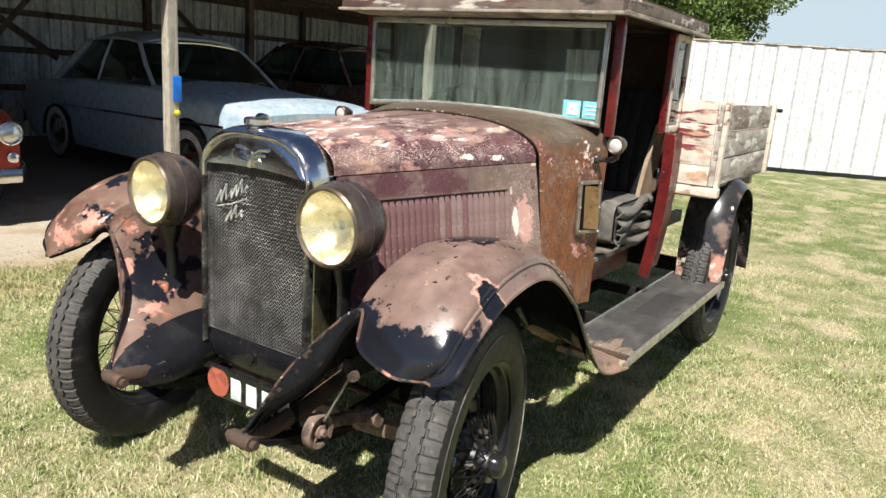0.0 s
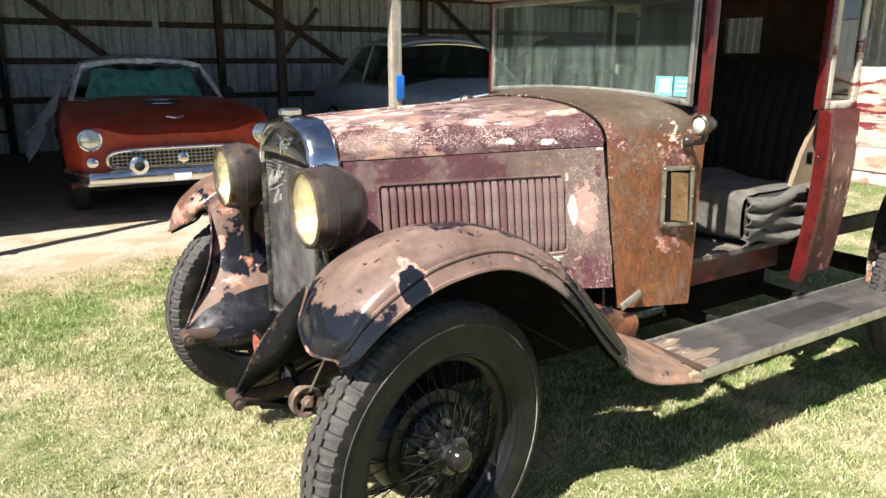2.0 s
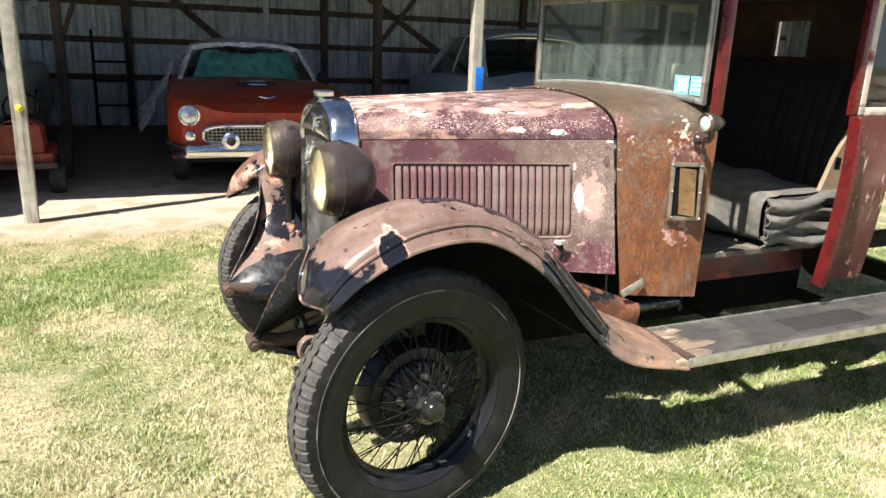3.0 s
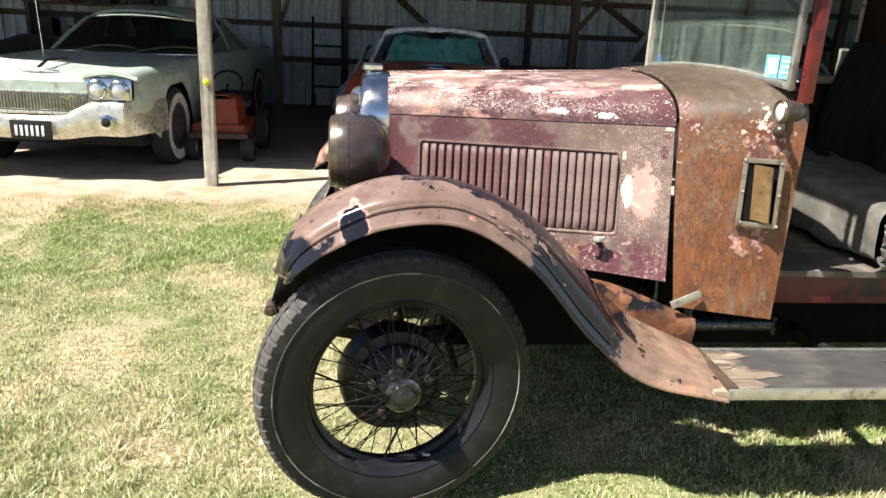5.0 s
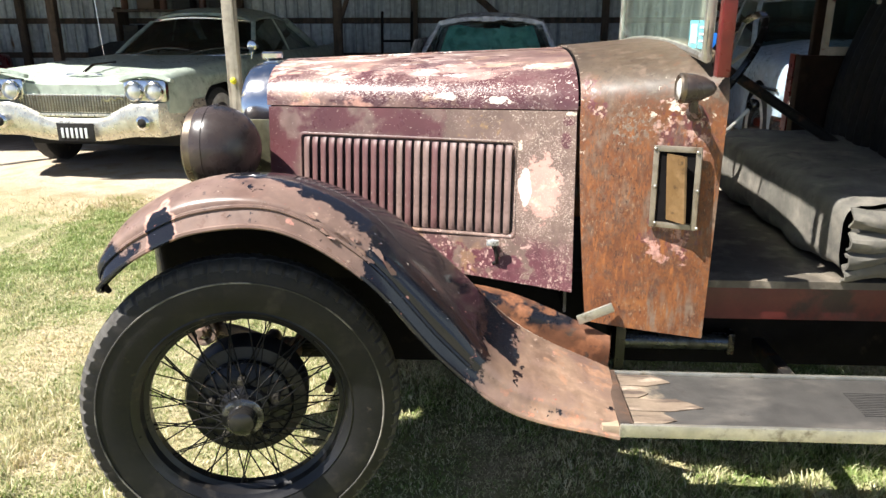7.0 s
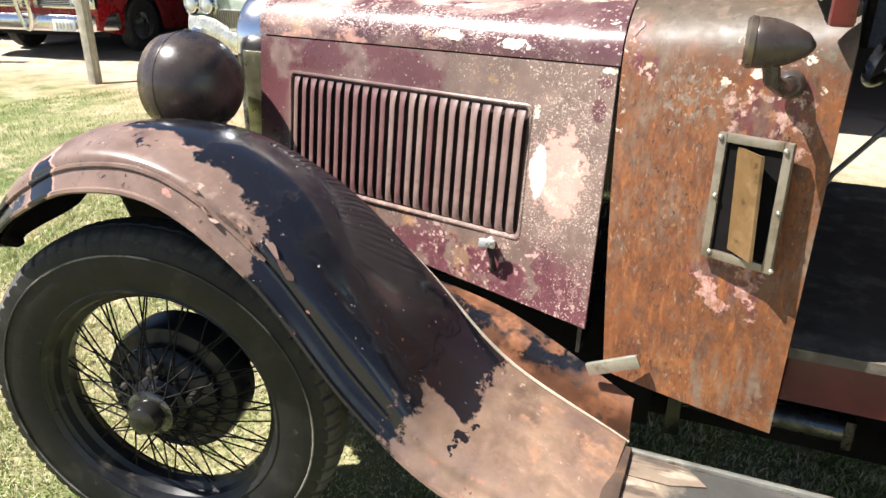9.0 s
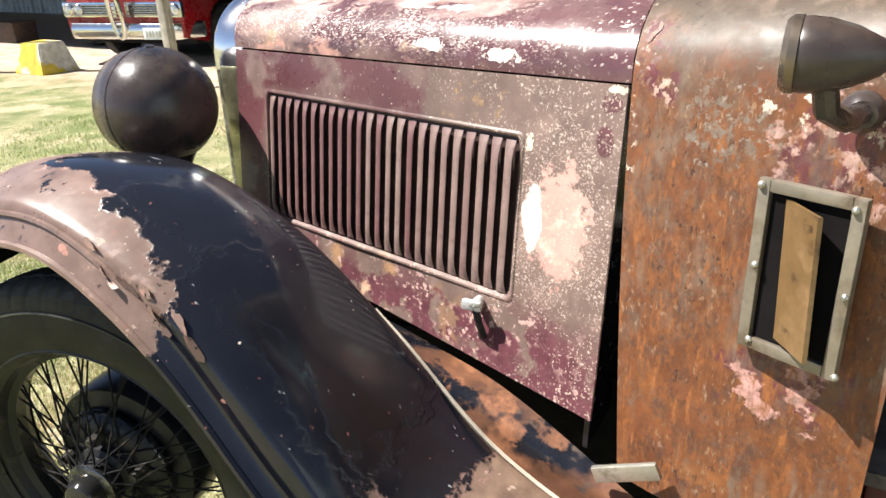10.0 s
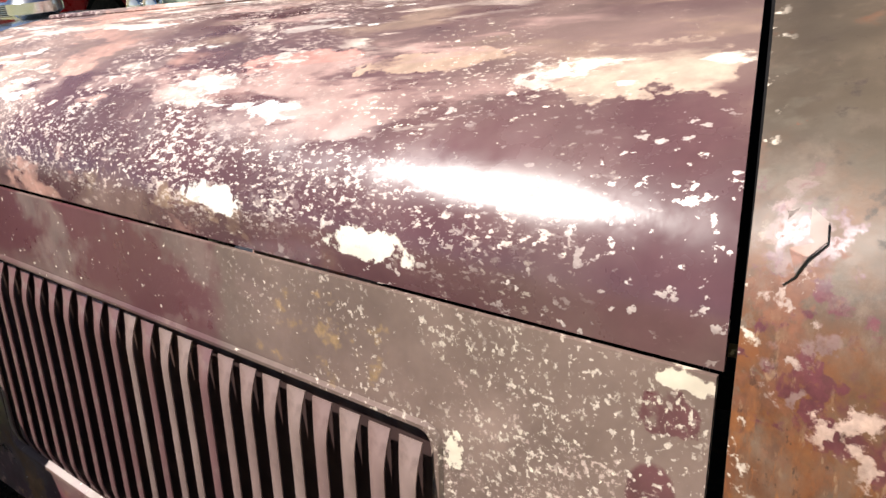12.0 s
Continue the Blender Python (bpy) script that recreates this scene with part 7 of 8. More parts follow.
# near-black boxes and tarpaulin added under and on the shelf to darken the wall there
tarp = paint("sooty tarpaulin", (0.025, 0.027, 0.026), (((0.06, 0.055, 0.045), 6, 0.5, 0.62, {"rough": 0.8}),), rough=0.75, bump=0.5, bscale=12)
bm = bmesh.new()
sheet(bm, lambda u, v: (mix(-5.75, -3.2, u) + 0.06 * noise.noise(V(u * 5, v * 5, 3)), 9.3 - 0.28 * math.sin(math.pi * min(1.0, v * 1.3)) + 0.12 * noise.noise(V(u * 8, v * 4, 1)), mix(0.0, 0.93 + 0.1 * noise.noise(V(u * 6, 0.5, 2)), v)), 34, 16, 0.01)
solid("tarpaulin", bm, tarp, "dark tarpaulin added for the dim clutter by the shelf", "tarpaulin")
for k in range(6):
    bx = solid("storage_box", slab((-5.1 + 0.29 * k, 9.62, (1.47 if k % 2 else 0.97) + 0.13 + 0.02 * (k % 3)), (0.25 + 0.03 * (k % 2), 0.3, 0.26 + 0.04 * (k % 3)), 0.008), tin_mats[(k * 3) % 4] if k in (1, 4) else tarp, "dim worn box on the timber shelf", "box", group="boxes on the shelf")

# ---- parked cars ----
def car_paint(name, base, dust, gloss=0.35, spots=()):
    return paint(name, base, ((dust, 3, 0.45, 0.7, {"rough": 0.6}), (tuple(x * 0.6 for x in base), 9, 0.58, 0.7, {}), *spots), rough=gloss, bump=0.02)


tyre_mat = paint("car tyre rubber", (0.025, 0.025, 0.025), (((0.08, 0.07, 0.06), 14, 0.55, 0.7, {}),), rough=0.8)
white_wall = paint("whitewall rubber", (0.55, 0.54, 0.5), (((0.3, 0.27, 0.22), 8, 0.55, 0.7, {}),), rough=0.7)
hub_chrome = chrome
under_black = paint("underbody black", (0.012, 0.011, 0.01), (), rough=0.9)
lamp_clear = paint("headlamp lens", (0.75, 0.77, 0.75), (), rough=0.12, metal=0.6, bump=0)
cloth_dark = paint("dark car upholstery", (0.03, 0.028, 0.025), (), rough=0.9)


def parked_car(name, label, m, S):
    """A saloon-like car: nose at local y = 0 facing -y. S: sizes in metres."""
    car = thing(name, label, "car", m, "cars in the shed")
    P = lambda n, bm, mat, par=None, lab="", sharp=40: part(n, bm, mat, par or car, lab, m, sharp)
    L, W = S["len"], S["half"]
    yF, yR, rt = S["front_axle"], S["rear_axle"], S["tyre"]

    def width(y):
        k = min(1.0, y / 0.55)
        k2 = min(1.0, (L - y) / 0.6)
        return W * (1 - S.get("nose_round", 0.14) * (1 - k) ** 2.2 - 0.13 * (1 - k2) ** 2.2)

    def shoulder(y):
        return float(np.interp(y, S["ys"], S["shoulder"]))

    def middle(y):
        return float(np.interp(y, S["ys"], S["middle"]))

    def bottom(y):
        z = S.get("floor", 0.24) + S.get("chin", 0.12) * max(0, 1 - y / 0.5) + 0.12 * max(0, 1 - (L - y) / 0.5)
        for ya in (yF, yR):
            d = abs(y - ya)
            ra = rt + 0.075
            if d < ra:
                z = max(z, rt + math.sqrt(ra * ra - d * d) * (1.0 if ya == yF else S.get("rear_arch", 0.8)))
        return z
    bm = bmesh.new()

    def skin(u, v):
        y = L * u
        w, hs, hc, zb = width(y), shoulder(y), middle(y), bottom(y)
        s = abs(2 * v - 1)
        zb = min(zb, hs - 0.16)
        pr = [(0.0, hc), (w * 0.35, hc - 0.004), (w * 0.62, mix(hc, hs, 0.45)), (w - 0.12, hs + S.get("crown", 0.01)), (w - 0.035, hs - 0.035), (w, mix(hs, zb, 0.42)), (w - 0.006, mix(hs, zb, 0.75)), (w - 0.03, zb)]
        x, z = spline(pr, s)
        return (x * (1 if v >= 0.5 else -1), y, z)
    sheet(bm, skin, 72, 34)
    for u in (0.0, 1.0):
        ring = [bm.verts.new(skin(u, j / 34)) for j in range(35)]
        bm.faces.new(ring)
    bmesh.ops.remove_doubles(bm, verts=bm.verts, dist=0.0006)
    body = P("body", bm, S["paint"], lab=S["body_label"], sharp=48)
    bm = bmesh.new()
    box(bm, (0, L / 2, 0.42), (2 * W - 0.36, L - 0.7, 0.36))
    for ya in (yF, yR):
        box(bm, (0, ya, 0.5), (2 * W - 0.3, 0.85, 0.46))
    P("underbody", bm, under_black)
    # glasshouse
    b0, b1, t0, t1 = S["screen_base"], S["rear_base"], S["roof_front"], S["roof_rear"]
    wb, wt, zr = W - 0.14, W - 0.30, S["roof"]
    zb0, zb1 = shoulder(b0) + 0.02, shoulder(b1) + 0.02
    bm = bmesh.new()

    def top(u, v):
        a = 2 * v - 1
        y = mix(t0, t1, u)
        return (wt * a * (1 + 0.03 * math.sin(math.pi * u)), y + 0.10 * a * a * (1 - 2 * u) * (1 if u < 0.5 else 1), zr - 0.10 * abs(a) ** 3 - 0.06 * abs(2 * u - 1) ** 3)
    sheet(bm, top, 16, 16, 0.03, -1)
    P("roof", bm, S.get("roof_paint", S["paint"]), lab=S.get("roof_label", ""))
    zt = zr - 0.10 - 0.035
    corner = {}
    for s in (-1, 1):
        A, B = V(s * wb, b0, zb0), V(s * wt, t0 + 0.10, zt - 0.03 + S.get("lift", 0.0))
        C, D = V(s * wb, b1, zb1), V(s * wt, t1 - 0.10, zt - 0.03)
        E, F = mix(A, C, 0.5) + V(0, 0.1, 0), mix(B, D, 0.5) + V(0, 0.05, 0.05)
        corner[s] = (A, B, C, D)
        for a, b, r in ((A, B, 0.026), (C, D, 0.06), (E, F, 0.018)):
            bm = bmesh.new()
            tube(bm, [a, mix(a, b, 0.5) + V(s * 0.015, 0, 0), b], (r, r * 0.8), 8)
            P("window_pillar", bm, S.get("pillar_paint", S["paint"]))
        for a, b, c, d in ((A, E, F, B), (E, C, D, F)):
            bm = bmesh.new()
            sheet(bm, lambda u, v: mix(mix(a, b, u), mix(d, c, u), v), 2, 2, 0.006)
            g = P("side_window", bm, S.get("glass", car_glass))
            g.visible_shadow = False
        bm = bmesh.new()
        tube(bm, [A + V(0, -0.02, -0.01), E + V(0, 0, -0.01), C + V(0, 0, -0.01)], 0.01, 6)
        P("window_trim", bm, chrome)
    Al, Bl = corner[-1][:2]
    Ar, Br = corner[1][:2]
    bm = bmesh.new()
    bow = S.get("bow", 0.16)
    sheet(bm, lambda u, v: mix(mix(Al, Ar, u), mix(Bl, Br, u), v) + V(0, -bow * (1 - (2 * u - 1) ** 2) * (1 - 0.35 * v), 0.05 * v * (1 - (2 * u - 1) ** 2)), 14, 6, 0.006)
    ws = P("windscreen", bm, S.get("glass", car_glass), lab="dusty car windscreen")
    ws.visible_shadow = False
    bm = bmesh.new()
    edge = [mix(Al, Ar, u) + V(0, -bow * (1 - (2 * u - 1) ** 2), 0) for u in np.linspace(0, 1, 15)]
    up = [mix(Br, Bl, u) + V(0, -bow * (1 - (2 * u - 1) ** 2) * 0.65, 0.05 * (1 - (2 * u - 1) ** 2)) for u in np.linspace(0, 1, 15)]
    tube(bm, edge + up, S.get("screen_trim", 0.014), 6, True)
    P("screen_surround", bm, S.get("trim", chrome))
    Cl, Dl = corner[-1][2:]
    Cr, Dr = corner[1][2:]
    bm = bmesh.new()
    sheet(bm, lambda u, v: mix(mix(Cl, Cr, u), mix(Dl, Dr, u), v) + V(0, 0.12 * (1 - (2 * u - 1) ** 2), 0.04 * v * (1 - (2 * u - 1) ** 2)), 10, 4, 0.006)
    P("rear_window", bm, car_glass)
    bm = bmesh.new()
    box(bm, (0, b0 + 0.25, shoulder(b0) - 0.04), (2 * wb - 0.1, 0.4, 0.10), 0.03)
    P("dash_top", bm, cloth_dark)
    for y in (b0 + 0.95, b0 + 1.9):
        if y < b1 - 0.1:
            bm = bmesh.new()
            box(bm, (0, y, shoulder(b0) - 0.12), (2 * wb - 0.2, 0.2, 0.5), 0.05)
            P("seat_back", bm, S.get("seat", cloth_dark))
    bm = bmesh.new()
    mm = pose(-0.38, b0 + 0.55, shoulder(b0) + 0.06, 62, 0, 0)
    tube(bm, [mm @ V(0.19 * math.cos(a), 0.19 * math.sin(a), 0) for a in np.linspace(0, 2 * math.pi, 28, endpoint=False)], 0.012, 6, True)
    rod(bm, mm @ V(-0.18, 0, 0), mm @ V(0.18, 0, 0), 0.01, n=6)
    P("steering_wheel", bm, under_black)
    # wipers
    for s in (-1, 1) if S.get("wiper", 0.4) else ():
        bm = bmesh.new()
        k = S.get("wiper", 0.4)
        tube(bm, [(-0.42 + 0.5 * (s + 1) * 0.6 + k * f, b0 - bow * (1 - ((-0.42 + 0.3 * (s + 1) + k * f) / wb) ** 2) - 0.02 + 0.03 * f, zb0 + 0.015 + 0.07 * math.sin(2.4 * f)) for f in np.linspace(0, 1, 6)], 0.008, 5)
        P("wiper", bm, chrome)
    # wheels
    for ya in (yF, yR):
        for s in (-1, 1):
            mw = pose(s * (W - 0.105), ya, rt, 0, 90 * s, 0)
            bm = bmesh.new()
            lathe(bm, [(rt * 0.55, -0.08), (rt * 0.9, -0.085), (rt, -0.06), (rt, 0.06), (rt * 0.9, 0.085), (rt * 0.55, 0.075)], mw, 36)
            w = P("wheel", bm, tyre_mat)
            if S.get("whitewall"):
                bm = bmesh.new()
                lathe(bm, [(rt * 0.62, 0.082), (rt * 0.66, 0.0875), (rt * 0.83, 0.090), (rt * 0.86, 0.086)], mw, 36)
                P("whitewall", bm, white_wall, w, "dusty whitewall band")
            bm = bmesh.new()
            lathe(bm, [(rt * 0.62, 0.05), (rt * 0.62, 0.08), (rt * 0.55, 0.075), (rt * 0.45, 0.06), (rt * 0.3, 0.085), (rt * 0.16, 0.10), (0.0, 0.105)], mw, 30)
            P("wheel_cover", bm, S.get("cover", hub_chrome), w)
    # bumpers
    for y0, sgn in ((-0.05, 1), (L + 0.03, -1)):
        bm = bmesh.new()
        k = S.get("bumper_v", 0.0)

        def bar(u, v):
            a = 2 * u - 1
            th = 2 * math.pi * v
            hb = S.get("bumper_h", 0.075)
            rise = min(1.0, max(0.0, (abs(a) - 0.16) / 0.42))
            rise = rise * rise * (3 - 2 * rise) * (1 if k else 0)
            zc = S.get("bumper_z", 0.42) + k * rise
            return ((W + 0.015) * math.copysign(abs(a) ** 0.9, a), y0 + sgn * (0.04 * math.cos(th) + S.get("wrap_round", 0.34) * max(0, abs(a) - 0.8) / 0.2 * abs(a) ** 3), zc + hb * math.sin(th) * (1 + 0.45 * rise))
        sheet(bm, bar, 40, 14)
        P("bumper", bm, S.get("bumper_paint", chrome), lab="chromed bumper")
    return car, P


def round_lamp(P, x, y, z, r, parent=None):
    m4 = pose(x, y, z, 90, 0, 0)
    bm = bmesh.new()
    lathe(bm, [(r * 0.82, 0.012), (r * 0.95, 0.03), (r * 1.08, 0.022), (r * 1.15, -0.01), (r * 1.1, -0.08), (0, -0.08)], m4, 28)
    lamp = P("headlamp", bm, chrome)
    bm = bmesh.new()
    lathe(bm, [(0, 0.035), (r * 0.5, 0.03), (r * 0.88, 0.014), (r * 0.88, 0.0), (0, 0.0)], m4, 28)
    P("lens", bm, lamp_clear, lamp)
    return lamp


def disc(P, name, x, y, z, r, mat, depth=0.03, parent=None, lab=""):
    bm = bmesh.new()
    lathe(bm, [(0, depth), (r * 0.6, depth * 0.95), (r, depth * 0.5), (r, -0.03), (0, -0.03)], pose(x, y, z, 90, 0, 0), 20)
    return P(name, bm, mat, parent, lab)


# faded red two-seater
red_body = car_paint("faded red car paint", (0.44, 0.048, 0.02), (0.36, 0.075, 0.04), 0.34)
wrap = paint("grey plastic wrap", (0.66, 0.66, 0.68), (((0.3, 0.3, 0.32), 12, 0.5, 0.6, {"relief": 1.0}),), rough=0.35, bump=0.6, bscale=30)
pale_wrap = paint("torn pale plastic", (0.78, 0.78, 0.8), (((0.5, 0.5, 0.53), 12, 0.55, 0.65, {"relief": 1.0}),), rough=0.4, bump=0.6, bscale=30)
teal = paint("teal dust sheet", (0.22, 0.66, 0.57), (((0.12, 0.42, 0.36), 8, 0.5, 0.62, {"relief": 1.0}),), rough=0.9, bump=0.5, bscale=25)
car, P = parked_car("red_two_seater", "faded red 1950s two-seater car under grey plastic wrap", pose(0.50, 4.2, 0, 0, 0, -4), dict(
    len=4.45, half=0.89, front_axle=0.86, rear_axle=3.45, tyre=0.33, ys=[0, 0.12, 0.5, 1.7, 2.6, 4.45], shoulder=[0.78, 0.82, 0.86, 0.9, 0.9, 0.82], middle=[0.74, 0.80, 0.88, 0.96, 0.94, 0.8],
    screen_base=1.85, rear_base=3.3, roof_front=2.12, roof_rear=2.95, roof=1.39, paint=red_body, body_label="dull faded red bodywork", roof_paint=wrap, roof_label="roof under grey plastic wrap", pillar_paint=wrap,
    trim=wrap, screen_trim=0.02, lift=0.05, wiper=0, glass=clear_glass, bow=0.2, bumper_z=0.40, bumper_h=0.062, crown=0.03))
for s in (-1, 1):
    round_lamp(P, s * 0.70, -0.005, 0.715, 0.084)
    disc(P, "parking_lamp", s * 0.70, -0.035, 0.535, 0.042, chrome)
    d = disc(P, "bumper_boss", s * 0.36, -0.09, 0.50, 0.075, chrome, 0.05)
    disc(P, "boss_tip", s * 0.36, -0.13, 0.50, 0.04, under_black, 0.03, d)
bm = bmesh.new()
box(bm, (0, 0.02, 0.545), (1.12, 0.10, 0.15), 0.03)
gr = P("grille_recess", bm, under_black)
bm = bmesh.new()
for i in range(31):
    box(bm, (-0.55 + 1.1 * i / 30, -0.034, 0.545), (0.007, 0.012, 0.145))
for j in range(5):
    box(bm, (0, -0.036, 0.485 + 0.03 * j), (1.1, 0.012, 0.007))
P("grille_mesh", bm, dull_metal, gr, "egg-crate grille")
bm = bmesh.new()
ring = []
for a in np.linspace(0, 2 * math.pi, 48, endpoint=False):
    c, s_ = math.cos(a), math.sin(a)
    ring.append((0.585 * math.copysign(abs(c) ** 0.45, c), -0.04, 0.545 + 0.083 * math.copysign(abs(s_) ** 0.6, s_)))
tube(bm, ring, 0.016, 8, True)
P("grille_surround", bm, chrome, gr)
disc(P, "bird_badge", 0, -0.05, 0.545, 0.045, chrome, 0.02, gr)
bm = bmesh.new()
tube(bm, [(0.19 * math.cos(a), 1.02 + 0.09 * math.sin(a), 0.945 + 0.012 * math.sin(a)) for a in np.linspace(0, 2 * math.pi, 30, endpoint=False)], 0.012, 6, True)
P("scoop_trim", bm, chrome, None, "chrome-edged bonnet scoop")
P("scoop_mouth", slab((0, 1.0, 0.945), (0.34, 0.14, 0.02), 0.005), under_black)
bm = bmesh.new()
tube(bm, [(-0.07, 0.20, 0.865), (0, 0.16, 0.853), (0.07, 0.20, 0.865)], 0.01, 6)
P("nose_emblem", bm, chrome)
bm = bmesh.new()
sheet(bm, lambda u, v: (mix(-0.62, 0.62, u) * (1 - 0.22 * v), 2.2 + 0.05 * math.sin(u * 9) * v + 0.03 * noise.noise(V(u * 9, v * 6, 0)), mix(0.88, 1.23, v) + 0.015 * math.sin(u * 14)), 30, 10, 0.004)
P("dust_sheet", bm, teal, None, "teal dust sheet behind the windscreen")
bm = bmesh.new()


def ragged(u, v):
    """Torn plastic strip over the windscreen frame, from one pillar foot over the header to the other."""
    a = 2 * u - 1
    side = min(1.0, max(0.0, (abs(a) - 0.42) / 0.58))
    x = math.copysign(mix(min(abs(a) / 0.42, 1.0) * 0.60, 0.80, side ** 0.9), a)
    z = mix(1.325 - 0.05 * min(abs(a) / 0.42, 1.0) ** 2.5, 0.86, side)
    y = mix(2.03 + 0.16 * min(abs(a) / 0.42, 1.0) ** 2, 1.86, side)
    wide = 0.05 + 0.035 * noise.noise(V(u * 17, 0.3, 1)) + 0.03 * noise.noise(V(u * 43, 0.7, 2))
    push = 0.012 * noise.noise(V(u * 30, v * 4, 5))
    flat = 1 - side
    return (x - math.copysign(wide * (v - 0.4) * (0.35 + side * 0.5), a) * (1 if abs(a) > 0.3 else abs(a) / 0.3), y - 0.04 + push, z - wide * (v - 0.35) * (0.25 + 0.75 * flat))


sheet(bm, ragged, 110, 6, 0.003)
P("torn_wrap", bm, pale_wrap, None, "torn pale plastic strip round the windscreen")
bm = bmesh.new()
sheet(bm, lambda u, v: (-(0.82 + 0.06 * math.sin(v * 5) + 0.62 * max(0.0, v - 0.3) + 0.05 * noise.noise(V(u * 7, v * 5, 1))), 1.75 + 1.0 * u + 0.1 * noise.noise(V(v * 4, u, 1)), mix(1.1, 0.35 + 0.2 * u, v)), 18, 16, 0.003)
P("hanging_wrap", bm, wrap, None, "grey plastic hanging down the side")
bm = bmesh.new()
lathe(bm, [(0, 0.03), (0.04, 0.028), (0.055, 0.01), (0.05, -0.02), (0, -0.04)], pose(0.80, 1.72, 1.0, 90, 0, 0), 18)
rod(bm, (0.80, 1.73, 0.9), (0.80, 1.73, 0.96), 0.01)
P("door_mirror", bm, under_black, None, "small dark mirror")
bm = bmesh.new()
box(bm, (0.02, 2.08, 1.235), (0.2, 0.02, 0.05), 0.01)
P("rear_view_mirror", bm, under_black)
P("bumper_tag", slab((-0.02, -0.10, 0.385), (0.14, 0.006, 0.06), 0.002), white_label)

# long grey-green saloon with whitewall tyres
pale_body = car_paint("chalky grey-green car paint", (0.4, 0.47, 0.4), (0.46, 0.51, 0.44), 0.3)
cream_chrome = paint("dull creamy chrome", (0.66, 0.64, 0.54), (((0.52, 0.47, 0.36), 12, 0.55, 0.72, {"rough": 0.45}),), rough=0.3, metal=0.7, bump=0.01)
dark_cover = paint("tarnished dark wheel cover", (0.07, 0.072, 0.075), (((0.2, 0.2, 0.2), 30, 0.58, 0.64, {"rough": 0.3}),), rough=0.35, metal=0.5, bump=0.03)
car, P = parked_car("grey_saloon", "long grey-green 1960s saloon with whitewall tyres and chrome bumper", pose(-2.84, 3.62, 0, 0, 0, -4), dict(
    len=5.7, half=0.91, front_axle=0.86, rear_axle=4.3, tyre=0.355, ys=[0, 0.15, 0.6, 1.9, 3.4, 5.7], shoulder=[0.86, 0.89, 0.9, 0.93, 0.93, 0.95], middle=[0.80, 0.86, 0.91, 0.97, 0.95, 0.86],
    screen_base=2.0, rear_base=4.3, roof_front=2.45, roof_rear=3.75, roof=1.45, paint=pale_body, body_label="chalky grey-green bodywork", whitewall=True, bow=0.3, bumper_z=0.435, bumper_h=0.098, bumper_v=0.085, wiper=0.62, cover=dark_cover, chin=0.32, wrap_round=0.48,
    bumper_paint=cream_chrome, nose_round=0.09, crown=0.02))
for s in (-1, 1):
    bm = bmesh.new()
    box(bm, (s * 0.635, 0.0, 0.755), (0.38, 0.08, 0.19), 0.05)
    pod = P("lamp_pod", bm, chrome)
    for dx in (-0.088, 0.088):
        round_lamp(P, s * 0.635 + dx, -0.045, 0.752, 0.072)
    ring = disc(P, "bumper_lamp", s * 0.635, -0.115, 0.505, 0.06, chrome, 0.03)
    disc(P, "lamp_core", s * 0.635, -0.135, 0.505, 0.038, under_black, 0.02, ring)
    bm = bmesh.new()
    sheet(bm, lambda u, v: (s * mix(0.42, 0.88, u), mix(-0.03, 0.03, v) - 0.02, 0.86 + 0.045 * math.sin(math.pi * u) - 0.015 * v), 10, 2, 0.03)
    P("lamp_brow", bm, pale_body, pod)
bm = bmesh.new()
box(bm, (0, -0.005, 0.645), (1.16, 0.05, 0.15), 0.01)
gr = P("grille_panel", bm, dull_metal, None, "fine mesh grille panel")
bm = bmesh.new()
for i in range(44):
    box(bm, (-0.56 + 1.12 * i / 43, -0.034, 0.645), (0.006, 0.01, 0.14))
for j in range(7):
    box(bm, (0, -0.036, 0.585 + 0.02 * j), (1.14, 0.008, 0.004))
P("grille_bar_mesh", bm, paint("brownish grille bars", (0.24, 0.21, 0.16), (), rough=0.4, metal=0.7), gr)
bm = bmesh.new()
tube(bm, [(0.25 + 0.2 * t, -0.05, 0.675 + 0.025 * t + 0.01 * math.sin(t * 18)) for t in np.linspace(0, 1, 20)], (0.004, 0.009), 6)
P("gold_script", bm, brass_chrome, gr, "gilt script strokes")
P("grille_sill", slab((0, -0.045, 0.552), (1.1, 0.05, 0.025), 0.008), cream_chrome, gr, "bright sill under the grille")
plate = P("number_plate", slab((0.03, -0.125, 0.42), (0.33, 0.012, 0.15), 0.004), under_black, None, "black number plate with white bars")
for k in range(6):
    P("number_plate_bar", slab((-0.085 + 0.042 * k, -0.134, 0.415), (0.022, 0.004, 0.085), 0.001), white_label, plate)
bm = bmesh.new()
tube(bm, [(-0.16, 0.16, 0.865), (0, 0.12, 0.885), (0.16, 0.16, 0.865)], 0.012, 6)
tube(bm, [(0, 0.13, 0.88), (0, 0.3, 0.94), (0.02, 0.62, 0.945)], 0.014, 6)
P("bonnet_ornament", bm, chrome)
bm = bmesh.new()
tube(bm, [(-0.62, 1.5, 0.94), (-0.64, 1.5, 1.5), (-0.66, 1.5, 1.95)], 0.004, 5)
P("aerial", bm, chrome)
bm = bmesh.new()
rod(bm, (0.93, 1.6, 0.93), (0.95, 1.6, 1.02), 0.008)
lathe(bm, [(0, 0.02), (0.05, 0.015), (0.058, 0), (0.05, -0.03), (0, -0.05)], pose(0.955, 1.6, 1.06, -90, 0, 0), 20)
P("wing_mirror", bm, chrome)

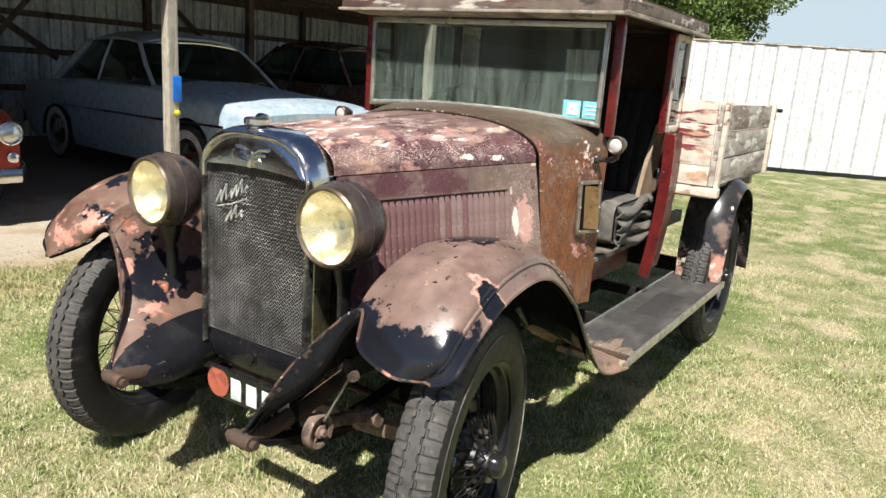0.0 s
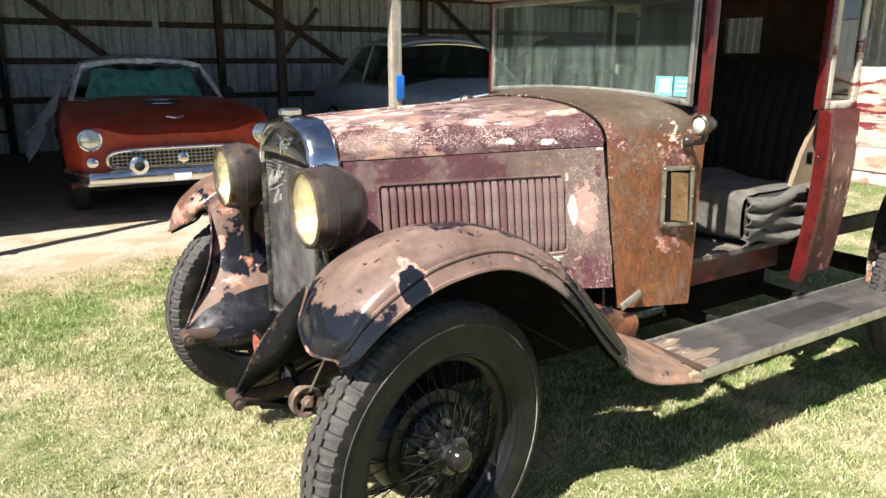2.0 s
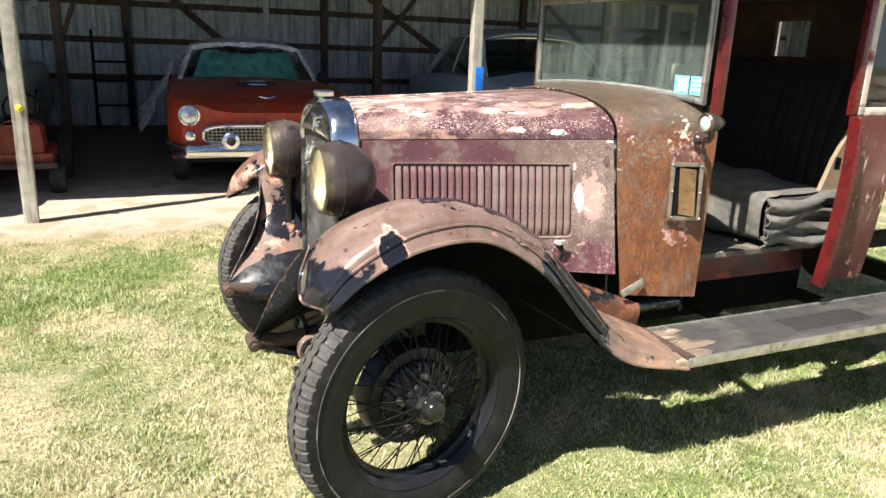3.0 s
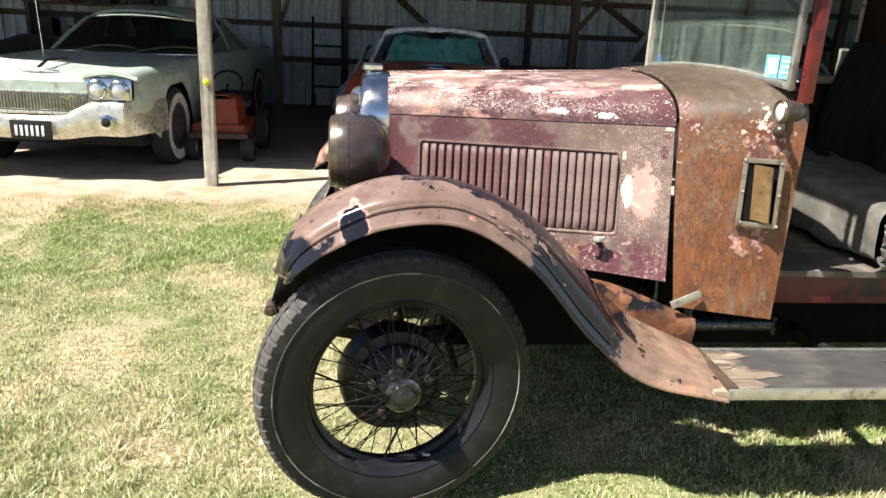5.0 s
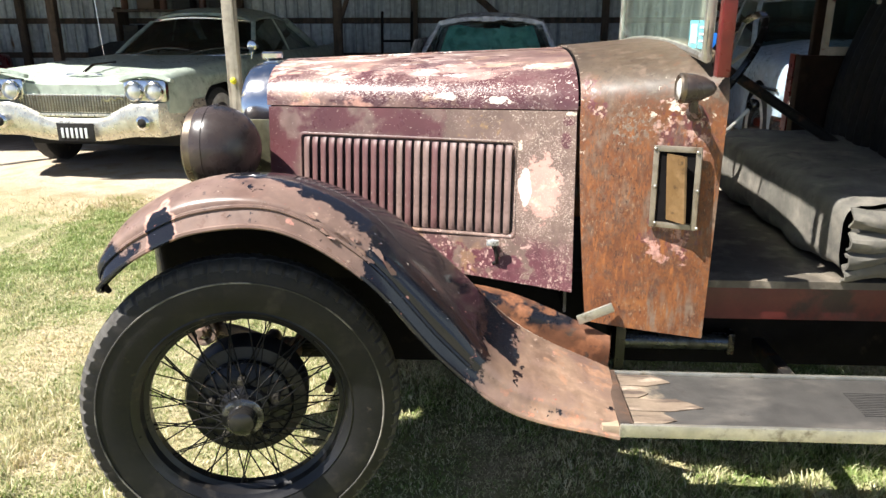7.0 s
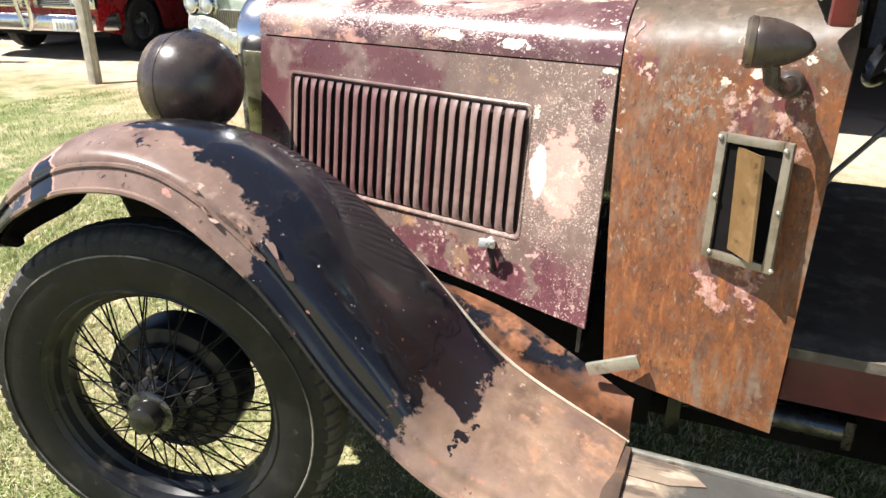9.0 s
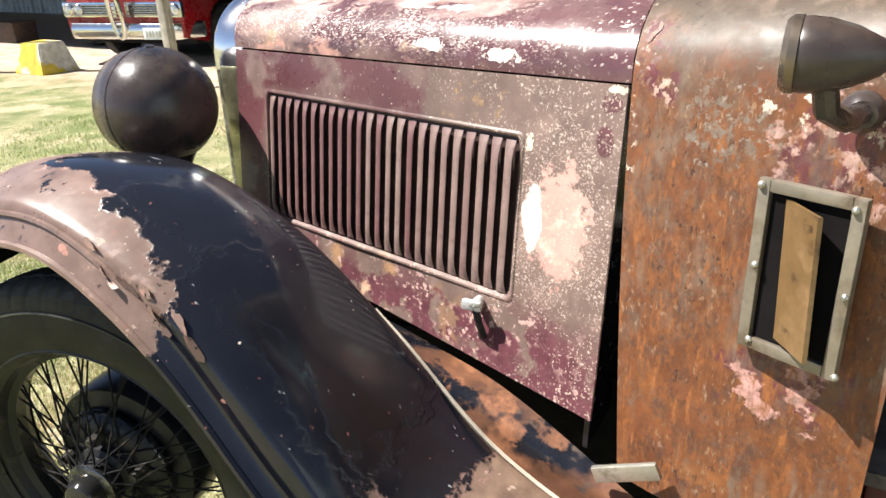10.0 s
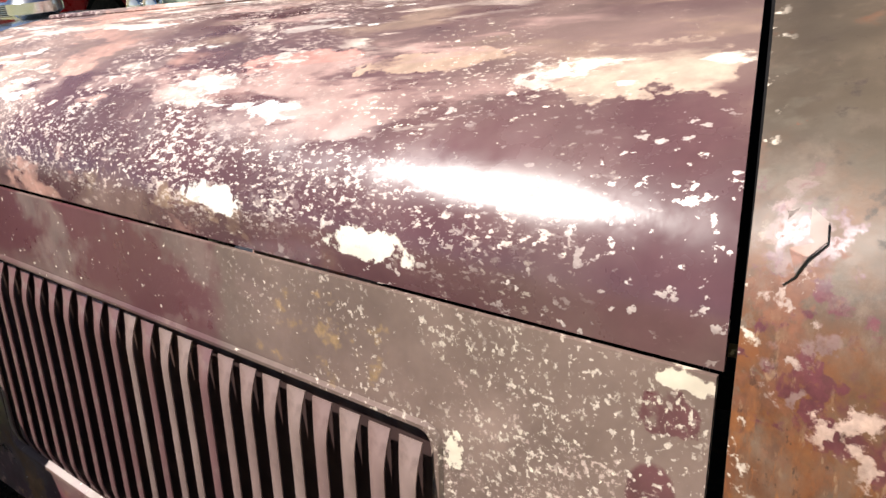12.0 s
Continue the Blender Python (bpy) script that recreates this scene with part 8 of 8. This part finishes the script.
# red car with an upright oval centre grille
crimson = car_paint("weathered crimson car paint", (0.27, 0.01, 0.014), (0.3, 0.05, 0.05), 0.25)
car, P = parked_car("red_hardtop", "weathered crimson 1950s car with a tall oval grille", pose(-7.2, 4.98, -0.13, 0, 0, 10), dict(
    len=4.4, half=0.97, front_axle=0.88, rear_axle=3.4, tyre=0.35, ys=[0, 0.15, 0.6, 1.9, 3.4, 4.4], shoulder=[0.84, 0.88, 0.9, 0.94, 0.94, 0.9], middle=[0.84, 0.89, 0.93, 0.98, 0.95, 0.86],
    screen_base=1.75, rear_base=3.5, roof_front=2.15, roof_rear=3.1, roof=1.43, paint=crimson, body_label="weathered crimson bodywork", bow=0.26, bumper_z=0.44, bumper_h=0.10, nose_round=0.05))
for s in (-1, 1):
    bm = bmesh.new()
    box(bm, (s * 0.50, -0.01, 0.70), (0.86, 0.06, 0.19), 0.02)
    fr = P("grille_frame", bm, chrome)
    P("grille_dark", slab((s * 0.38, -0.04, 0.70), (0.48, 0.012, 0.13), 0.004), under_black, fr)
    for j in range(6):
        P("grille_bar", slab((s * 0.38, -0.05, 0.648 + 0.021 * j), (0.48, 0.012, 0.008), 0.002), chrome, fr)
    for dx in (0.67, 0.83):
        round_lamp(P, s * dx, -0.035, 0.70, 0.07)
    bm = bmesh.new()
    tube(bm, [(s * 0.992, 0.9, 0.86), (s * 1.0, 1.6, 0.90), (s * 1.0, 3.6, 0.80)], (0.006, 0.022), 6)
    P("side_strip", bm, white_label, None, "white side strip")
bm = bmesh.new()
tube(bm, [(0.085 * math.cos(a), -0.13 - 0.04 * math.sin(a), 0.66 + 0.30 * math.sin(a)) for a in np.linspace(0, 2 * math.pi, 40, endpoint=False)], (0.03, 0.03), 8, True)
collar = P("oval_grille", bm, chrome, None, "upright oval chrome grille ring")
bm = bmesh.new()
for j in range(11):
    box(bm, (0, -0.10, 0.43 + 0.045 * j), (0.14, 0.02, 0.014))
P("oval_bars", bm, dull_metal, collar)
plate = P("number_plate", slab((0.52, -0.115, 0.42), (0.31, 0.01, 0.14), 0.003), white_label, None, "pale number plate with bars")
for k in range(5):
    P("number_plate_bar", slab((0.42 + 0.05 * k, -0.123, 0.42), (0.024, 0.004, 0.07), 0.001), dull_metal, plate)

# pale blue saloon
blue_body = car_paint("dusty pale blue car paint", (0.36, 0.46, 0.53), (0.43, 0.49, 0.53), 0.3)
pale_roof = car_paint("pale grey-blue roof paint", (0.42, 0.48, 0.5), (0.4, 0.4, 0.4), 0.35)
car, P = parked_car("blue_saloon", "dusty pale blue 1950s saloon with whitewall tyres", pose(3.98, 3.56, 0, 0, 0, -5), dict(
    len=5.0, half=0.97, front_axle=0.95, rear_axle=3.85, tyre=0.35, ys=[0, 0.15, 0.6, 1.7, 3.3, 5.0], shoulder=[0.86, 0.93, 0.98, 1.02, 1.02, 0.9], middle=[0.9, 0.98, 1.05, 1.12, 1.08, 0.9],
    screen_base=1.75, rear_base=4.0, roof_front=2.2, roof_rear=3.5, roof=1.64, paint=blue_body, body_label="dusty pale blue bodywork", roof_paint=pale_roof, pillar_paint=pale_roof, whitewall=True, bow=0.2, bumper_z=0.46))
for s in (-1, 1):
    round_lamp(P, s * 0.72, 0.02, 0.80, 0.09)
    bm = bmesh.new()
    tube(bm, [(s * 0.965, 0.3, 0.74), (s * 0.985, 1.6, 0.72), (s * 0.985, 3.6, 0.70)], (0.006, 0.014), 6)
    P("side_strip", bm, chrome)
P("grille", slab((0, -0.01, 0.63), (1.1, 0.05, 0.16), 0.02), chrome)

# rusty old high-roofed car
rust_body = paint("rusty old car shell", (0.11, 0.055, 0.035), (((0.2, 0.17, 0.14), 4, 0.52, 0.62, {"rough": 0.7}), ((0.05, 0.03, 0.025), 8, 0.55, 0.65, {})), rough=0.75, bump=0.1)
car, P = parked_car("rusty_saloon", "rusty dark high-roofed old car in the shed", pose(8.2, 4.7, 0, 0, 0, 3), dict(
    len=4.6, half=0.86, front_axle=0.8, rear_axle=3.6, tyre=0.34, ys=[0, 0.2, 0.7, 1.6, 3.3, 4.6], shoulder=[0.86, 0.95, 1.02, 1.08, 1.08, 0.95], middle=[0.95, 1.05, 1.1, 1.15, 1.12, 0.95],
    screen_base=1.5, rear_base=3.9, roof_front=1.8, roof_rear=3.3, roof=1.78, paint=rust_body, body_label="rusty dark bodywork", bow=0.08, bumper_z=0.46, nose_round=0.25))
for s in (-1, 1):
    round_lamp(P, s * 0.55, -0.02, 0.86, 0.085)

# small red garden tractor
mower = thing("garden_tractor", "small faded red garden tractor beside the post", "tractor", pose(-1.57, 4.75, 0))
red_tin = paint("faded orange-red tinwork", (0.3, 0.045, 0.02), (((0.3, 0.12, 0.07), 8, 0.52, 0.66, {}),), rough=0.5)
bm = bmesh.new()
sheet(bm, lambda u, v: (-1.56 + 0.17 * math.copysign(abs(math.cos(math.pi * v)) ** 0.6, math.cos(math.pi * v)), mix(4.62, 5.1, u), 0.36 + (0.28 - 0.03 * u) * abs(math.sin(math.pi * v)) ** 0.5), 10, 18, 0.01)
part("engine_cover", bm, red_tin, mower)
part("front_grille", slab((-1.56, 4.62, 0.45), (0.32, 0.02, 0.3), 0.04), red_tin, mower)
part("chassis", slab((-1.57, 4.95, 0.31), (0.5, 0.75, 0.1), 0.02), red_tin, mower)
part("front_bar", slab((-1.57, 4.52, 0.26), (0.56, 0.05, 0.05), 0.01), rusty_iron, mower)
part("seat", slab((-1.57, 5.5, 0.55), (0.36, 0.34, 0.1), 0.04), under_black, mower)
for x, y, r in ((-1.84, 4.62, 0.13), (-1.30, 4.62, 0.13), (-1.87, 5.4, 0.22), (-1.27, 5.4, 0.22)):
    bm = bmesh.new()
    lathe(bm, [(r * 0.5, -0.05), (r * 0.92, -0.06), (r, -0.04), (r, 0.04), (r * 0.92, 0.06), (r * 0.5, 0.05)], pose(x, y, r, 0, 90, 0), 28)
    w = part("wheel", bm, tyre_mat, mower)
    bm = bmesh.new()
    lathe(bm, [(0, 0.03), (r * 0.5, 0.04), (r * 0.5, -0.04), (0, -0.03)], pose(x, y, r, 0, 90, 0), 20)
    part("wheel_disc", bm, paint("cream wheel disc", (0.5, 0.47, 0.38), (), rough=0.6), w)
bm = bmesh.new()
tube(bm, [(-1.57 + 0.15 * math.cos(a), 5.12 + 0.06 * math.sin(a), 0.70 + 0.13 * math.sin(a)) for a in np.linspace(0, 2 * math.pi, 24, endpoint=False)], 0.012, 6, True)
rod(bm, (-1.57, 5.12, 0.70), (-1.57, 4.95, 0.5), 0.012)
part("steering_wheel", bm, under_black, mower)

# hand truck against the back wall
cart = thing("hand_truck", "dark steel hand truck leaning by the wall", "hand truck", pose(-0.8, 9.5, 0))
for x in (-1.04, -0.57):
    bm = bmesh.new()
    tube(bm, [(x, 9.62, 1.42), (x, 9.58, 1.36), (x, 9.5, 0.8), (x, 9.42, 0.12)], 0.022, 8)
    part("rail", bm, black_iron, cart)
    bm = bmesh.new()
    lathe(bm, [(0.05, -0.03), (0.11, -0.03), (0.12, 0), (0.11, 0.03), (0.05, 0.03)], pose(x, 9.55, 0.12, 0, 90, 0), 24)
    part("wheel", bm, tyre_mat, cart)
for z in (0.35, 0.7, 0.98):
    bm = bmesh.new()
    rod(bm, (-1.04, 9.40 + z * 0.13, z), (-0.57, 9.40 + z * 0.13, z), 0.018)
    part("cross_bar", bm, black_iron, cart)

# painted concrete block
block = thing("concrete_block", "white and yellow painted concrete block on the sand", "block", pose(-7.95, 4.28, -0.12))
bm = bmesh.new()
quad = lambda w, d, z: [bm.verts.new((-7.95 + sx * w, 4.28 + sy * d, z)) for sx, sy in ((-1, -1), (1, -1), (1, 1), (-1, 1))]
a, b = quad(0.30, 0.26, -0.14), quad(0.2, 0.17, 0.24)
bm.faces.new(a)
bm.faces.new(b)
for i in range(4):
    bm.faces.new((a[i], a[(i + 1) % 4], b[(i + 1) % 4], b[i]))
bmesh.ops.bevel(bm, geom=list(bm.edges), offset=0.015, segments=2, affect="EDGES")
part("block_body", bm, paint("white and yellow masonry paint", (0.6, 0.58, 0.52), (((0.62, 0.46, 0.05), 2.5, 0.46, 0.52, {"rough": 0.7}), ((0.35, 0.32, 0.28), 10, 0.6, 0.68, {})), rough=0.8, bump=0.15), block)

# rusty pump beside the shed post
pump_red = paint("flaking red cast iron", (0.26, 0.06, 0.03), (((0.12, 0.05, 0.03), 24, 0.48, 0.6, {"rough": 0.85}), ((0.5, 0.3, 0.2), 40, 0.62, 0.68, {"rough": 0.8})), rough=0.6, bump=0.3, bscale=90)
pump = thing("water_pump", "rusty red cast-iron pump standing beside the shed post", "pump", pose(2.56, 4.0, 0))
part("base", slab((2.56, 4.0, 0.06), (0.26, 0.2, 0.12), 0.012), rusty_iron, pump)
bm = bmesh.new()
lathe(bm, [(0, 0.1), (0.085, 0.1), (0.09, 0.13), (0.06, 0.16), (0.055, 0.3), (0.08, 0.33), (0.08, 0.37), (0, 0.37)], pose(2.56, 4.0, 0), 20)
part("body", bm, pump_red, pump)
bm = bmesh.new()
lathe(bm, [(0, 0.365), (0.1, 0.365), (0.105, 0.38), (0.1, 0.4), (0.05, 0.41), (0.045, 0.45), (0.06, 0.46), (0.06, 0.475), (0, 0.48)], pose(2.56, 4.0, 0), 20)
part("head", bm, pump_red, pump, "flaking red pump head")
bm = bmesh.new()
tube(bm, [(2.56, 3.94, 0.24), (2.55, 3.88, 0.24), (2.54, 3.85, 0.2), (2.54, 3.85, 0.13)], 0.03, 12)
part("spout", bm, pump_red, pump)
for z in (0.14, 0.34):
    for k in range(4):
        bm = bmesh.new()
        a_ = radians(45 + 90 * k)
        rod(bm, (2.56 + 0.075 * math.cos(a_), 4.0 + 0.075 * math.sin(a_), z), (2.56 + 0.075 * math.cos(a_), 4.0 + 0.075 * math.sin(a_), z + 0.045), 0.011, n=6)
        part("bolt", bm, rusty_iron, pump)
bm = bmesh.new()
tube(bm, [(2.65, 4.0, 0.42), (2.72, 4.0, 0.44), (2.74, 4.0, 0.36), (2.74, 4.0, 0.05)], 0.014, 8)
part("pipe", bm, rusty_iron, pump)

# dark clutter behind the concrete block
bm = bmesh.new()
lathe(bm, [(0.17, -0.09), (0.30, -0.1), (0.345, -0.07), (0.35, 0.0), (0.345, 0.07), (0.30, 0.1), (0.17, 0.09), (0.165, 0.0), (0.17, -0.09)], pose(-9.6, 6.3, 0.22, 74, 0, 24), 36)
solid("spare_tyre", bm, tyre_mat, "old black tyre leaning inside the shed front", "tyre")
crate = thing("metal_crate", "rusty metal crate on the ground by the tyre", "crate", pose(-11.6, 6.2, -0.12))
part("crate_body", slab((-11.6, 6.2, 0.03), (0.5, 0.42, 0.3), 0.02), rusty_iron, crate)
part("crate_lid", slab((-11.6, 6.2, 0.195), (0.53, 0.45, 0.03), 0.008), rusty_iron, crate)

# ---- beyond the yard ----
white_sheet = paint("white ribbed fence sheet", (0.62, 0.63, 0.63), (((0.42, 0.42, 0.4), 3, 0.6, 0.72, {"stretch": (2, 2, 0.3)}),), rough=0.5, bump=0.01)
fence_a, fence_b = V(12.55, 3.5, 0), V(19.5, -11.5, 0)
solid("fence", ribbed(bmesh.new(), fence_b, fence_a, 0.06, 2.33, 0.42, 0.045), white_sheet, "tall white ribbed metal fence", "fence", "structure", sharp=20)
bm = bmesh.new()
tube(bm, [fence_a + V(0, 0, 2.35), fence_b + V(0, 0, 2.35)], (0.03, 0.025), 4)
solid("fence_cap", bm, wood_grey, "weathered cap rail of the white fence", "rail", "structure")


def leaf_material():
    g = Graph("tree leaves")
    geo = g.t.nodes.new("ShaderNodeNewGeometry")
    c = g.col(geo.outputs["Random Per Island"], (0.045, 0.09, 0.014), (0.15, 0.22, 0.04))
    g.link(c, g.b.inputs["Base Color"])
    g.b.inputs["Roughness"].default_value = 0.55
    return g.m


leaf_mat = leaf_material()
bark = paint("grey-brown bark", (0.13, 0.1, 0.075), (((0.06, 0.045, 0.035), 8, 0.5, 0.62, {"stretch": (2, 2, 0.4)}),), rough=0.9, bump=0.5, bscale=20)


def tree(x, y, h, r, seed):
    rng = np.random.default_rng(seed)
    t = thing("tree", "leafy green tree behind the white fence", "tree", pose(x, y, 0), "trees behind the fence")
    bm = bmesh.new()
    rings = [(x + 0.1 * math.sin(k * 0.9), y + 0.1 * math.cos(k), h * 0.62 * k / 8) for k in range(9)]
    for k in range(8):
        rod(bm, rings[k], rings[k + 1], 0.26 - 0.022 * k, 0.26 - 0.022 * (k + 1), 10)
    tips = []
    for k in range(14):
        a = rng.uniform(0, 2 * math.pi)
        z0 = h * rng.uniform(0.3, 0.6)
        tip = V(x + math.cos(a) * r * rng.uniform(0.4, 0.95), y + math.sin(a) * r * rng.uniform(0.4, 0.95), h * rng.uniform(0.5, 0.95))
        tips.append(tip)
        tube(bm, [(x, y, z0), tuple(mix(V(x, y, z0), tip, 0.5) + V(0, 0, 0.2)), tuple(tip)], 0.05, 6)
    part("trunk", bm, bark, t)
    n = 30000
    clumps = [np.array(tp) for tp in tips] + [np.array((x + rng.normal(0, r * 0.45), y + rng.normal(0, r * 0.45), h * rng.uniform(0.4, 1.0))) for _ in range(34)]
    cl = np.array(clumps)[rng.integers(0, len(clumps), n)]
    d = rng.normal(0, 1, (n, 3))
    d /= np.linalg.norm(d, axis=1)[:, None]
    c = cl + d * (rng.random(n)[:, None] ** 0.4) * r * np.array([0.3, 0.3, 0.22])
    u = rng.normal(0, 1, (n, 3))
    u /= np.linalg.norm(u, axis=1)[:, None]
    w = np.cross(u, rng.normal(0, 1, (n, 3)))
    w /= np.linalg.norm(w, axis=1)[:, None]
    s = rng.uniform(0.045, 0.10, n)[:, None]
    Q = np.stack([c - u * s, c + w * s * 0.5, c + u * s, c - w * s * 0.5], 1)
    me = bpy.data.meshes.new("crown")
    me.from_pydata(Q.reshape(-1, 3).tolist(), [], (np.arange(n)[:, None] * 4 + np.arange(4)).tolist())
    me.materials.append(leaf_mat)
    tagged(adopt(new("crown", me), t), "uneven leafy crown")


tree(21.5, 9.0, 7.0, 3.2, 3)
tree(25.5, 6.0, 5.2, 2.6, 8)
tree(27.5, 13.5, 8.0, 3.6, 11)

# pale hazy sky far behind the trees
haze = bpy.data.materials.new("pale hazy sky")
haze.use_nodes = True
glow = haze.node_tree.nodes.new("ShaderNodeEmission")
glow.inputs["Color"].default_value = (0.74, 0.9, 1.0, 1)
glow.inputs["Strength"].default_value = 0.52
haze.node_tree.links.new(glow.outputs[0], haze.node_tree.nodes["Material Output"].inputs["Surface"])
bm = bmesh.new()
sheet(bm, lambda u, v: (220 * math.cos(mix(-0.9, 0.9, u)), 220 * math.sin(mix(-0.9, 0.9, u)), mix(-3, 110, v)), 16, 2)
solid("backdrop", bm, haze, "pale hazy summer sky", "sky", "structure")
